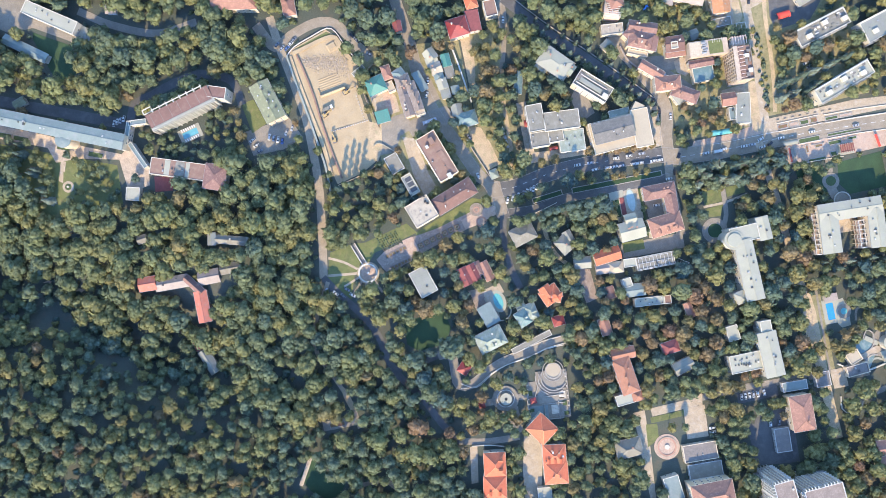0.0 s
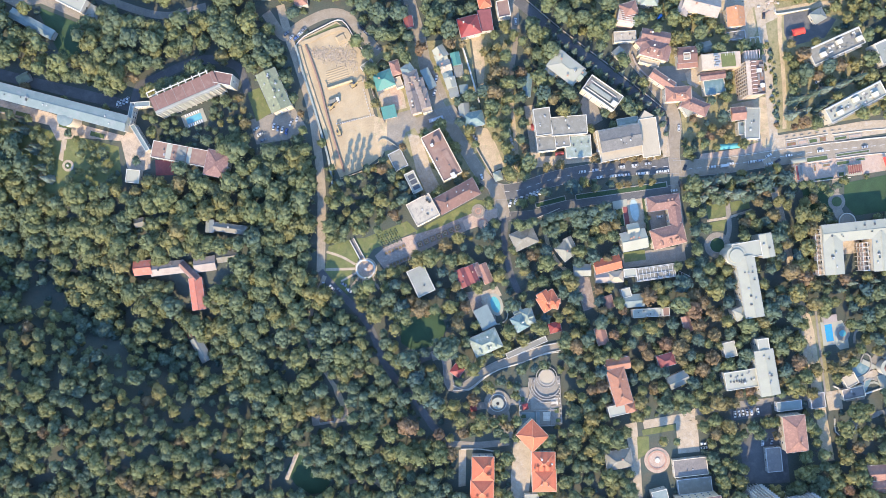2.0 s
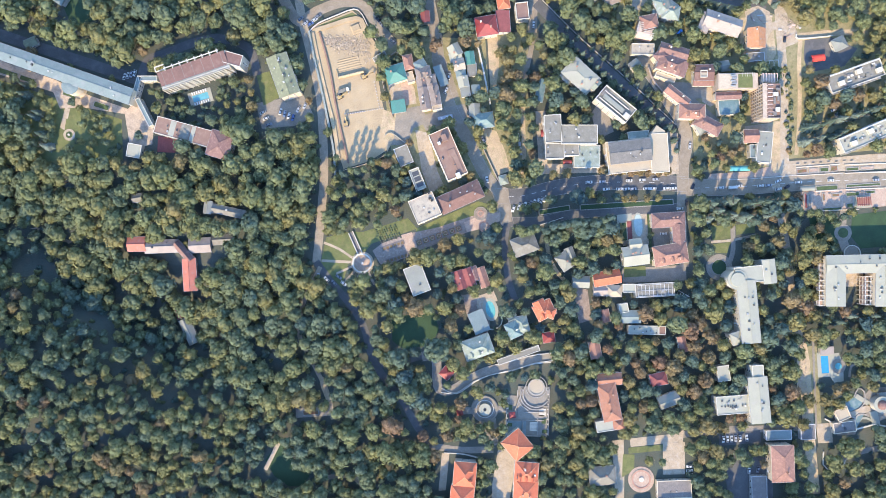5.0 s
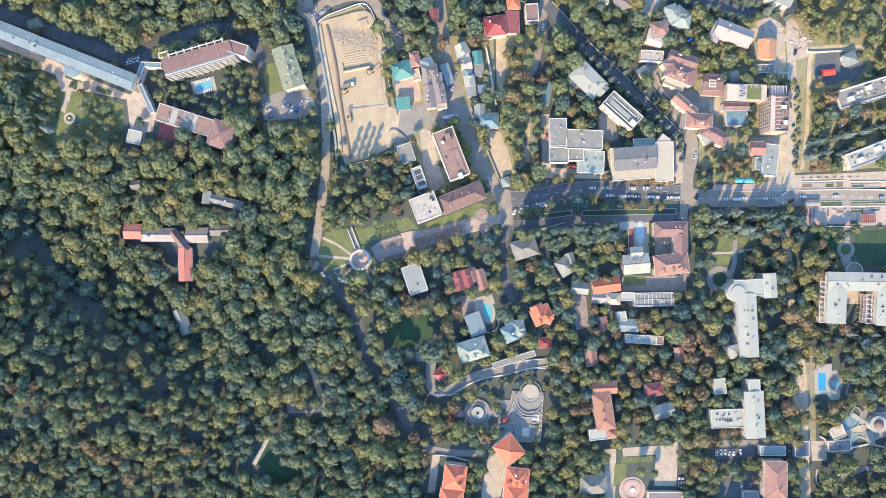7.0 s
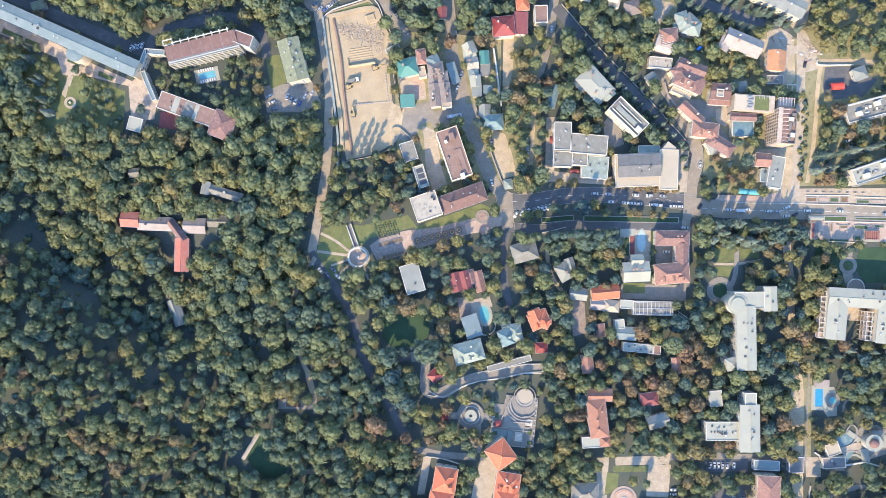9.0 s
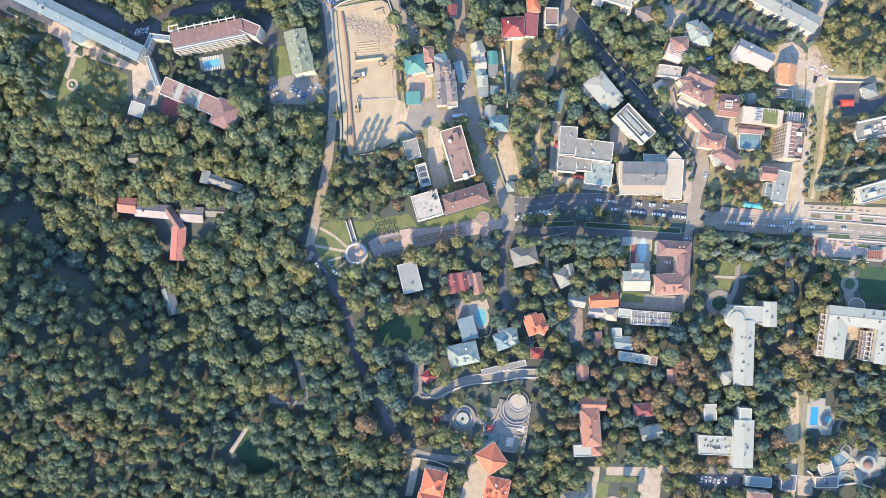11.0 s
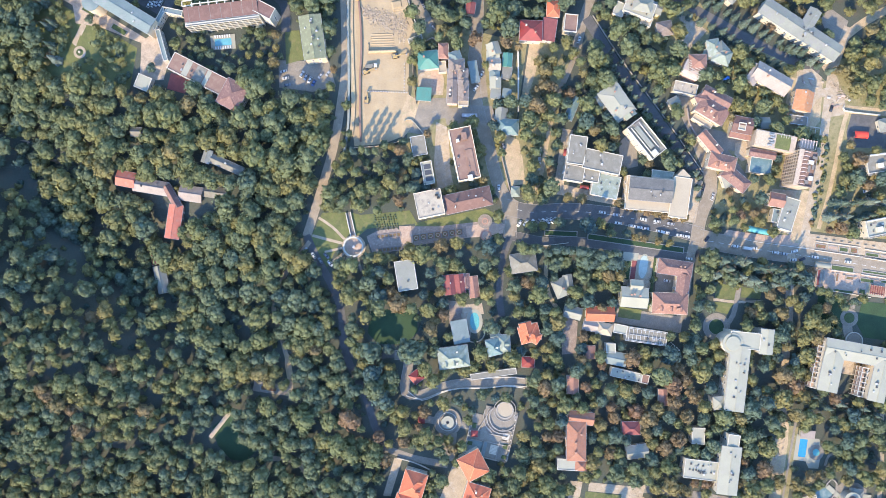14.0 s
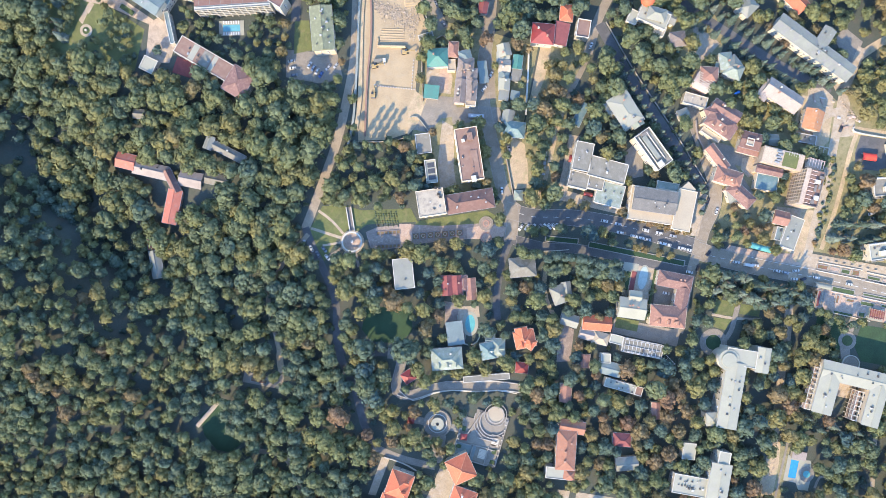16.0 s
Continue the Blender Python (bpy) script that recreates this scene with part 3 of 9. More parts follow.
road("road", "north carriageway of the boulevard", [(34.6, 32.0), (52.6, 31.0), (77.8, 35.3), (106.6, 36.4), (135.4, 34.6), (158.7, 32.0)], 9.5, ASPHALT, kerb=0.25)
road("road", "south lane of the boulevard in shade", [(43.6, 14.8), (63.4, 14.0), (81.4, 16.9), (110.2, 17.6), (135.4, 17.3), (157.7, 17.3)], 5.6, ASPHALT, kerb=0.2)
road("road", "main street through the town centre", [(155.1, 30.6), (171.3, 29.2), (196.5, 28.4), (228.9, 28.8), (257.7, 28.4), (293.7, 27.0), (336.9, 26.3)], 10.5, PALEROAD, kerb=0.25, z=0.16)
road("road", "side street curving up from the crossing", [(156.2, 27.4), (156.9, 43.6), (160.5, 59.8), (157.7, 73.1), (150.8, 85.0), (144.3, 97.6), (137.5, 108.4), (135.4, 119.2)], 7.4, PALEROAD, kerb=0.2)
road("road", "side street going down from the crossing", [(156.2, 32.8), (154.8, 22.0), (154.1, 7.6), (154.1, -6.8), (154.1, -21.2)], 6.0, PALEROAD, z=0.17)
road("pavement", "sandy pedestrian street dug up for works", [(230.7, 173.1), (225.4, 147.9), (225.0, 130.0), (225.2, 101.2), (224.2, 72.4), (223.2, 50.8), (222.0, 32.8)], 5.6, PAVE, z=0.2)
road("pavement", "beige pedestrian alley going south under trees", [(216.0, 29.2), (218.1, 7.6), (220.3, -10.4), (221.7, -35.6), (224.6, -64.4), (225.3, -75.2)], 5.0, PAVE, z=0.2, clear=-2.2)
road("pavement", "beige alley dug up for new paving", [(226.1, -75.2), (227.5, -89.6), (227.5, -114.8), (227.9, -140.0), (228.9, -172.4)], 7.0, DIRT, z=0.2, clear=0.6)
road("pavement", "narrow concrete kerb walk beside the dug-up alley", [(234.0, -71.6), (233.3, -93.2), (232.9, -114.8), (232.5, -129.2)], 1.4, GREYPAVE, z=0.26, clear=0.2)
sheet("ground_patch", "rough yellow grass beside the alley", "verge", [(228.9, -77.0), (236.1, -77.0), (236.1, -129.2), (229.7, -129.2)], DRYGRASS, 0.05, tree_free=False)
road("road", "curving terrace road in a loop", [(-18.7, -68.8), (-13.0, -68.4), (-9.4, -72.4), (-9.7, -83.2), (-8.6, -90.4), (0.4, -91.1), (13.0, -84.6), (23.8, -80.6), (38.2, -78.1), (50.8, -74.9), (65.2, -73.8)], 5.4, GREYPAVE, kerb=0.35, z=0.3)
road("road", "shaded lane reaching the terrace loop", [(-51.8, -72.4), (-33.8, -71.6), (-17.3, -68.4)], 3.8, ASPHALT, clear=0.2)
road("road", "lane in front of the red-roofed houses", [(-15.8, -126.7), (2.2, -130.3), (23.8, -131.4)], 4.2, GREYPAVE)
road("road", "lane at the car park", [(142.5, -129.2), (171.3, -127.8), (196.5, -128.5), (225.3, -129.2)], 4.4, GREYPAVE, clear=-0.6)
road("road", "path across the northern slope", [(-209.0, 201.6), (-188.8, 188.1), (-160.4, 176.8), (-133.2, 179.1)], 5.0, GREYPAVE, clear=3.0)
road("road", "forest lane in the ravine", [(-313.5, 52.4), (-283.9, 35.7), (-263.3, 25.6), (-240.6, 15.2)], 3.2, TRACK, clear=0.0)
road("road", "footpath in the lower park", [(-91.4, -143.6), (-69.8, -142.9), (-59.0, -154.4), (-44.6, -176.0)], 3.0, TRACK, clear=-0.3)
road("road", "walk along the eastern park", [(286.2, -47.7), (286.9, -65.2), (291.0, -92.6), (292.4, -113.5)], 2.6, PAVE, clear=0.0)
road("road", "lane by the eastern construction yard", [(217.9, 150.4), (228.1, 134.8), (215.5, 126.9), (212.5, 106.9)], 5.0, PAVE, z=0.18)
road("road", "shaded street between spruces above the houses", [(105.1, 184.1), (124.8, 173.9), (149.0, 164.7), (178.4, 153.7), (200.9, 146.9), (216.2, 141.2)], 5.6, ASPHALT, clear=-0.6)
sheet("ground_patch", "dry garden ground near the church", "ground", [(86.2, 173.2), (126.2, 184.8), (147.9, 164.5), (142.6, 138.7), (117.4, 140.6), (93.7, 153.5)], DRYGRASS, 0.03, tree_free=False)
road("road", "dirt lane leading north-east", [(216.9, 146.6), (226.0, 162.6), (242.9, 180.1), (265.3, 195.2)], 5.0, DIRT)

# dark asphalt of these two lanes also stands for the buildings' shadow strips
road("road", "shaded service lane behind the sanatorium", [(-303.8, 165.9), (-275.0, 154.4), (-246.2, 142.9), (-213.8, 130.0), (-191.5, 121.3)], 7.0, ASPHALT, clear=2.0)
road("road", "shaded lane behind the hotel", [(-189.3, 121.3), (-184.3, 132.8), (-174.2, 136.4), (-152.6, 142.9), (-135.4, 144.3), (-118.1, 136.4), (-113.8, 119.2)], 5.5, ASPHALT, clear=2.5)
CLEAR.append(([(-195.8, 124.6), (-174.2, 125.6), (-174.2, 118.4), (-185.7, 115.6), (-177.8, 90.4), (-187.9, 86.8), (-196.5, 108.4)], 1.0))
CLEAR.append(([(-160.5, 114.8), (-140.0, 117.0), (-138.9, 101.9), (-159.1, 99.7)], 1.0))
CLEAR.append(([(-202.3, 83.2), (-187.9, 81.0), (-190.1, 66.6), (-202.3, 68.8)], 1.5))
CLEAR.append(([(-208.5, 11.4), (-138.3, 9.4), (-138.4, -0.4), (-160.6, -0.4), (-162.3, -20.5), (-179.4, -20.7), (-173.7, 4.0), (-209.3, 6.3)], 0.0))
CLEAR.append(([(-155.5, 40.7), (-123.8, 34.6), (-125.3, 24.8), (-155.5, 28.4)], 1.0))
CLEAR.append(([(172.5, -152.2), (202.8, -153.6), (201.7, -182.8), (172.9, -179.8)], 0.0))
# dark sheet put over open ground where the towers' shadow falls
sheet("pavement", "shaded court beneath the towers", "court", [(172.5, -152.2), (202.8, -153.6), (201.7, -182.8), (172.9, -179.8)], ASPHALT, 0.08)
sheet("ground_patch", "bare sand of the building pit", "sand", [(-78.5, 144.3), (-74.2, 149.0), (-50.0, 157.3), (-43.9, 151.5), (-41.8, 137.9), (-33.8, 128.5), (-36.7, 118.4), (-33.8, 94.0), (-29.5, 81.4), (-33.1, 65.9), (-44.6, 59.4), (-61.9, 55.4), (-66.2, 72.4), (-69.1, 94.0), (-74.2, 121.0)], SAND, 0.1)
sheet("ground_patch", "sandy strip between the huts and the pit", "sand", [(-33.8, 92.2), (-25.9, 88.6), (-28.4, 72.4), (-33.1, 64.4), (-36.0, 81.4)], DIRT, 0.14)
sheet("pavement", "sandy street apron beside the grey roofs", "street", [(3.4, 125.2), (7.6, 124.0), (12.3, 109.6), (15.4, 97.6), (6.4, 93.3), (5.2, 109.6)], PALEROAD, 0.135, clear=0.3)
sheet("pavement", "grey concrete yard", "yard", [(-31.0, 90.4), (-9.4, 93.2), (-5.0, 82.4), (-15.1, 78.8), (-20.2, 68.8), (-30.2, 68.8), (-33.8, 76.0)], GREYPAVE, 0.1)
sheet("pavement", "sunlit court behind the teal roof", "court", [(-30.2, 109.1), (-16.6, 111.2), (-13.0, 104.8), (-12.2, 94.7), (-19.4, 94.0), (-28.1, 98.3)], PAVE, 0.1)
sheet("pavement", "yard of the brown block", "yard", [(-14.0, 77.8), (-5.8, 75.2), (-1.4, 50.8), (2.2, 40.7), (-6.8, 36.4), (-11.5, 50.8)], PAVE, 0.1)
sheet("car_park", "asphalt car park", "car park", [(-115.9, 101.2), (-85.0, 104.8), (-78.5, 90.4), (-92.2, 85.0), (-113.0, 84.6)], GREYPAVE, 0.1)
sheet("pavement", "beige terrace of the long sanatorium", "terrace", [(-303.8, 149.8), (-282.2, 140.0), (-244.4, 124.2), (-222.8, 112.7), (-198.7, 102.6), (-192.2, 108.4), (-182.9, 88.6), (-184.3, 78.8), (-198.7, 76.7), (-200.9, 99.4), (-228.2, 105.5), (-242.6, 105.5), (-246.2, 116.3), (-282.2, 130.7), (-303.8, 140.8)], TERRACE, 0.1, clear=3.0)
# light turf sheet added beneath the trees to brighten this corner
sheet("ground_patch", "turf added to brighten the sanatorium garden", "turf", [(-300.0, 134.0), (-246.0, 113.0), (-203.0, 96.0), (-204.0, 70.0), (-262.0, 66.0), (-300.0, 80.0)], LAWN, 0.04, tree_free=False)
sheet("lawn", "small formal lawn with a round bed", "lawn", [(-238.3, 101.9), (-228.9, 101.2), (-230.0, 90.4), (-240.5, 91.1)], LAWN, 0.1, clear=3.5)
sheet("lawn", "small formal lawn below the round bed", "lawn", [(-244.9, 86.1), (-237.6, 86.8), (-239.2, 75.3), (-248.0, 76.1)], LAWN, 0.1, clear=2.5)
road("pavement", "paved garden walk", [(-237.6, 105.5), (-241.9, 92.2), (-247.3, 77.9), (-251.3, 70.8)], 3.4, PAVE, clear=2.5)
sheet("lawn", "lawn beside the moss-roofed house", "lawn", [(-114.5, 119.9), (-105.8, 121.3), (-100.4, 104.0), (-110.9, 99.4)], LAWN, 0.1)
sheet("pavement", "paved court round the crossing", "pavement", [(30.2, 41.8), (43.6, 36.4), (44.6, 14.8), (37.4, 13.3), (34.6, 28.4)], PALEROAD, 0.2)

# the promenade and its gardens
sheet("lawn", "bright lawn of the viewpoint", "lawn", [(-75.6, 11.9), (-59.8, 14.8), (-51.8, 14.0), (-22.3, 21.2), (-16.6, 14.0), (-46.4, 6.1), (-51.8, 0.4), (-62.6, -6.1), (-67.7, -21.2), (-80.6, -5.0)], LAWN, 0.08)
sheet("lawn", "grass strip along the promenade building", "lawn", [(-17.6, 14.0), (23.8, 29.2), (30.2, 27.0), (26.6, 20.2), (5.8, 14.8), (-17.6, 5.8)], LAWN, 0.08)
sheet("pavement", "grey and pink paved promenade", "promenade", [(-46.4, 1.4), (-40.3, 5.8), (-22.3, 11.2), (-3.2, 14.0), (23.8, 21.2), (36.4, 22.0), (37.4, 15.5), (23.8, 11.9), (2.2, 5.8), (-21.2, -1.8), (-33.8, -7.6), (-41.8, -7.6)], PROMENADE, 0.14)
sheet("pavement", "pink paved square on the promenade", "promenade", [(-27.4, 10.4), (-20.2, 11.9), (-17.3, 1.8), (-24.5, -0.4)], PINKPAVE, 0.2)
sheet("pavement", "pink paved end of the promenade", "promenade", [(13.7, 16.2), (23.8, 19.8), (37.4, 21.2), (36.7, 15.5), (23.8, 11.2), (15.1, 9.7)], PINKPAVE, 0.2)
# the shade of the surrounding trees is in this lawn's colour too
sheet("lawn", "sunken park lawn with shade in its dark green", "lawn", [(-37.0, -44.0), (-22.0, -40.0), (-9.0, -41.0), (-6.5, -52.5), (-13.0, -61.5), (-30.0, -63.5), (-37.0, -57.5)], SHADELAWN, 0.08, clear=0.2)
sheet("ground_patch", "dirt strip behind the crimson roof", "dirt", [(36.0, 136.4), (42.8, 137.2), (42.5, 115.6), (39.6, 101.2), (36.0, 104.8)], DIRT, 0.1, clear=2.5)
sheet("ground_patch", "dirt garden beside the street", "dirt", [(29.5, 76.7), (38.2, 73.8), (42.5, 62.3), (46.1, 47.9), (37.4, 45.0), (32.4, 56.2)], DIRT, 0.1)
sheet("pavement", "yard in front of the grey institute", "yard", [(64.1, 85.0), (70.6, 85.0), (69.8, 50.8), (106.6, 47.9), (107.3, 42.8), (64.1, 44.3)], PAVE, 0.1)
sheet("pavement", "yard between the white blocks", "yard", [(106.6, 90.4), (110.9, 81.4), (113.8, 68.8), (103.0, 64.4), (100.1, 81.4)], GREYPAVE, 0.1)
sheet("pavement", "forecourt of the cream hall", "yard", [(147.9, 68.8), (155.1, 65.2), (154.1, 39.2), (142.5, 38.2), (146.1, 43.6)], PAVE, 0.1)
sheet("pavement", "pink forecourt beside the main street", "yard", [(174.2, 37.8), (200.1, 37.8), (219.9, 41.8), (221.0, 34.2), (171.3, 32.8)], PINKPAVE, 0.12)
sheet("pavement", "beige paved square with planters north of the street", "square", [(224.6, 42.8), (282.9, 44.3), (336.9, 40.0), (336.9, 34.6), (224.6, 34.2)], PAVE, 0.12)
sheet("pavement", "pink paved square with planters south of the street", "square", [(230.7, 22.7), (282.9, 23.4), (336.9, 20.2), (336.9, 11.2), (268.5, 9.7), (230.7, 10.4)], PINKPAVE, 0.12)
sheet("pavement", "paved yard among the brown houses", "yard", [(140.7, 101.2), (149.7, 99.4), (167.7, 96.8), (185.7, 94.7), (185.0, 86.8), (167.7, 86.8), (182.1, 72.4), (178.5, 68.8), (164.1, 81.4), (149.7, 92.2)], GREYPAVE, 0.06)
sheet("pavement", "sandy building yard", "yard", [(200.1, 137.2), (219.9, 137.2), (221.7, 112.7), (218.9, 108.4), (209.1, 108.4), (198.3, 113.8)], DIRT, 0.1)
sheet("pavement", "sunlit yard at the end of the pedestrian street", "yard", [(222.5, 137.9), (234.7, 129.2), (237.6, 119.9), (232.5, 117.7), (226.8, 116.3), (222.5, 104.8)], PAVE, 0.12)
sheet("pavement", "pale lane past the works", "lane", [(235.4, 124.9), (257.7, 126.0), (279.3, 124.9), (279.3, 122.0), (257.7, 121.7), (236.1, 119.9)], DIRT, 0.16)
sheet("car_park", "shaded asphalt yard with a red car", "yard", [(240.5, 120.6), (257.7, 121.0), (273.9, 112.7), (264.9, 101.9), (241.5, 99.4), (239.0, 108.4)], ASPHALT, 0.1)
road("pavement", "narrow dirt track along the dry verge", [(238.3, 124.6), (236.1, 108.4), (235.1, 86.8), (233.3, 65.2), (230.4, 46.4)], 2.6, DIRT, clear=0.2)
sheet("pavement", "sandy concrete court of the building yard", "court", [(203.0, 142.2), (211.7, 144.3), (218.9, 140.0), (220.3, 130.0), (203.7, 130.0)], PAVE, 0.14)
sheet("pavement", "cream terrace with a rounded edge", "terrace", [(171.3, 91.8), (177.1, 94.0), (182.1, 90.4), (182.1, 83.9), (177.1, 81.0), (172.1, 84.6)], PAVE, 0.16)
sheet("pavement", "red paved patio beside the teal roof", "patio", [(-21.6, 108.4), (-15.8, 109.1), (-14.4, 96.8), (-20.2, 96.1)], PINKPAVE, 0.16)
sheet("pavement", "shaded asphalt lane with a bus", "lane", [(-10.8, 86.0), (5.8, 91.1), (18.7, 92.5), (22.3, 81.7), (5.8, 81.0), (-7.2, 76.7)], GREYPAVE, 0.14)
sheet("ground_patch", "dry garden ground between the town houses", "ground", [(128.2, 137.2), (164.1, 153.0), (203.7, 147.9), (223.2, 137.2), (223.2, 40.0), (164.1, 39.2), (164.9, 68.8), (148.3, 91.8), (131.8, 119.2)], DRYGRASS, 0.03, tree_free=False)
sheet("ground_patch", "dry garden ground behind the walls", "ground", [(36.0, 137.2), (63.4, 136.4), (59.8, 108.4), (62.6, 40.0), (46.1, 39.2), (36.0, 76.0)], DRYGRASS, 0.03, tree_free=False)
sheet("ground_patch", "dry ground beyond the pedestrian street", "ground", [(224.6, 151.5), (257.7, 162.3), (290.1, 155.1), (293.7, 47.2), (225.3, 44.3)], DRYGRASS, 0.03, tree_free=False)
sheet("ground_patch", "dusty ground round the small houses", "ground", [(-33.8, 137.2), (-1.4, 137.2), (34.6, 133.6), (36.0, 40.0), (-8.6, 34.6), (-30.2, 61.6)], DRYGRASS, 0.03, tree_free=False)
sheet("ground_patch", "dry grass strip beside the pedestrian street", "verge", [(228.0, 116.0), (234.0, 116.0), (232.4, 47.2), (226.2, 44.3)], DRYGRASS, 0.08)
sheet("lawn", "sunlit lawn square in the sanatorium garden", "lawn", [(172.8, 4.0), (185.0, 4.0), (185.0, -4.7), (172.8, -5.4)], LAWN, 0.1)
sheet("lawn", "lawn square in the sanatorium garden", "lawn", [(188.6, 4.0), (200.9, 4.0), (200.9, -1.8), (188.6, -2.5)], LAWN, 0.1)
sheet("lawn", "lawn below the garden walk", "lawn", [(173.5, -7.6), (185.0, -6.8), (182.1, -14.0), (172.8, -13.3)], LAWN, 0.1)
road("pavement", "pale garden walk", [(172.1, -6.1), (185.7, -5.8), (201.9, -3.2)], 1.6, PAVE)
road("pavement", "garden walk to the rotunda", [(186.8, 3.2), (185.7, -14.0), (182.1, -21.2)], 3.0, GREYPAVE)
sheet("pavement", "grey court of the white villa", "yard", [(113.0, 14.0), (131.8, 14.8), (132.5, -5.4), (115.2, -5.4)], PAVE, 0.1)
sheet("pavement", "court inside the red-brown ranges", "yard", [(134.6, 5.8), (149.7, 4.7), (149.0, -6.8), (135.4, -7.6)], GREYPAVE, 0.1)
sheet("pavement", "court in front of the long low range", "yard", [(113.8, -19.8), (155.1, -19.8), (154.8, -29.9), (113.8, -29.2)], GREYPAVE, 0.1)
sheet("ground_patch", "sandy strip beside the pedestrian street", "sand", [(213.5, 69.0), (222.6, 69.0), (221.6, 36.0), (214.5, 36.0)], DIRT, 0.15)
sheet("pavement", "yard behind the corner block", "yard", [(198.3, 67.0), (219.9, 68.8), (218.9, 40.0), (203.7, 41.8)], PAVE, 0.1)
sheet("car_park", "shaded car park", "car park", [(169.5, -130.0), (196.5, -129.2), (196.5, -137.2), (169.5, -137.9)], ASPHALT, 0.1)
sheet("car_park", "shaded lower car park", "car park", [(178.2, -142.6), (202.9, -143.6), (201.2, -161.7), (177.0, -158.8)], ASPHALT, 0.1, tree_free=False)
sheet("pavement", "beige square of the museum", "square", [(133.3, -133.8), (147.5, -133.9), (146.1, -154.7), (132.0, -154.2)], PAVE, 0.14)
sheet("lawn", "long lawn beside the square", "lawn", [(110.8, -135.5), (143.9, -134.4), (143.2, -138.1), (110.8, -139.4)], LAWN, 0.1)
sheet("lawn", "lawn along the square walk", "lawn", [(107.0, -139.4), (114.5, -140.1), (113.7, -150.2), (105.6, -154.4)], LAWN, 0.1)
sheet("pavement", "beige walk beside the lawn", "walk", [(100.4, -130.4), (108.1, -130.0), (107.1, -154.7), (104.3, -188.5), (100.6, -187.8), (100.5, -153.4)], PAVE, 0.08)
sheet("pavement", "bright walk above the lawn", "walk", [(112.0, -129.6), (139.0, -128.4), (147.1, -126.2), (144.2, -150.5), (144.1, -133.6), (112.4, -135.1)], PAVE, 0.1)
sheet("pavement", "bright terrace in front of the red-roofed chapel", "terrace", [(27.2, -129.4), (33.1, -132.5), (37.9, -141.1), (29.9, -173.9), (19.6, -171.9), (21.8, -153.2)], PAVE, 0.14)
sheet("pavement", "bright terrace beside the twin red roofs", "terrace", [(-9.6, -131.8), (-4.7, -132.3), (-8.5, -155.7), (-13.2, -155.9)], PAVE, 0.1)
sheet("ground_patch", "clearing with a dark green floor", "clearing", [(-123.8, -129.2), (-113.0, -116.6), (-109.4, -125.6), (-95.0, -140.0), (-100.4, -147.2), (-109.4, -147.2), (-118.4, -140.0)], SHADELAWN, 0.1)
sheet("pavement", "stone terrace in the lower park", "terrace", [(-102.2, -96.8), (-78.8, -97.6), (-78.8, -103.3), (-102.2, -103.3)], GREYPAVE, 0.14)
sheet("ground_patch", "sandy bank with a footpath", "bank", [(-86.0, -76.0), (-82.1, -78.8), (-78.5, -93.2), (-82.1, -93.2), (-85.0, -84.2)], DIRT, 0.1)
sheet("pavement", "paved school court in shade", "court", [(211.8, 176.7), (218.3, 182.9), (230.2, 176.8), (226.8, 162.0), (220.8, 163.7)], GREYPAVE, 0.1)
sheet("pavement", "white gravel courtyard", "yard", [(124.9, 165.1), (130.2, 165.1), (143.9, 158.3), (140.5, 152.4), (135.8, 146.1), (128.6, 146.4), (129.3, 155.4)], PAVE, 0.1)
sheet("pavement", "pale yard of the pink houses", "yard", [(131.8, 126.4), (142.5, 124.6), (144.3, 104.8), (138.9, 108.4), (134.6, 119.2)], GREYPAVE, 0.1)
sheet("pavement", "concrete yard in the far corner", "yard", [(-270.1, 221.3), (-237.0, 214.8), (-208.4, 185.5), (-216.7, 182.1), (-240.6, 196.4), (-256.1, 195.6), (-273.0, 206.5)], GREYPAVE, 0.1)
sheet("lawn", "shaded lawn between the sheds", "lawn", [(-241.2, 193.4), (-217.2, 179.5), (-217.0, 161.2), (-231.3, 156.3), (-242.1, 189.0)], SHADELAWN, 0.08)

# openings in the canopy of the shaded hill
OPENINGS = []
for cx, cy, a, b, turn in ((-262.0, 4.0, 21.0, 8.0, -32), (-213.0, -14.0, 8.0, 9.0, 20), (-229.0, -31.0, 15.0, 7.0, -25), (-252.0, -45.0, 10.0, 5.5, -10), (-203.0, -61.0, 14.0, 5.5, 5),
                           (-246.0, -70.0, 12.0, 4.0, -35), (-214.0, -104.0, 13.0, 5.0, 15), (-266.0, -108.0, 9.0, 5.0, 30), (-178.0, -84.0, 6.5, 9.5, 0), (-160.0, -112.0, 10.0, 5.0, -30),
                           (-142.0, -86.0, 5.0, 11.0, 10), (-196.0, -140.0, 12.0, 4.5, 20), (-116.0, -62.0, 4.5, 9.0, 15), (-150.0, -142.0, 9.0, 4.5, 0), (-70.0, -118.0, 6.0, 4.5, 0)):
    OPENINGS.append((cx, cy, a, b, math.cos(radians(turn)), math.sin(radians(turn))))

# ---------------------------------------------------------------- buildings of the wooded slope
ob = house("sanatorium", "long white sanatorium with a blue-grey metal roof", "sanatorium", -246.7, 130.6, 120.6, 9.3, -22.7, 13, roof="gable", rise=1.2, top=BLUEROOF, wall=CREAMWALL, vents=16, gap=4.2)
bx, by = -229.3, 116.6
CLEAR.append((rect(bx, by, 12, 12, 0), 1))
part("bay", Solid().tube(0, 0, -1, 12.2, 5.0, 5.0, 24), CREAMWALL, ob).location = ob.matrix_world.inverted() @ Vector((bx, by, 0))
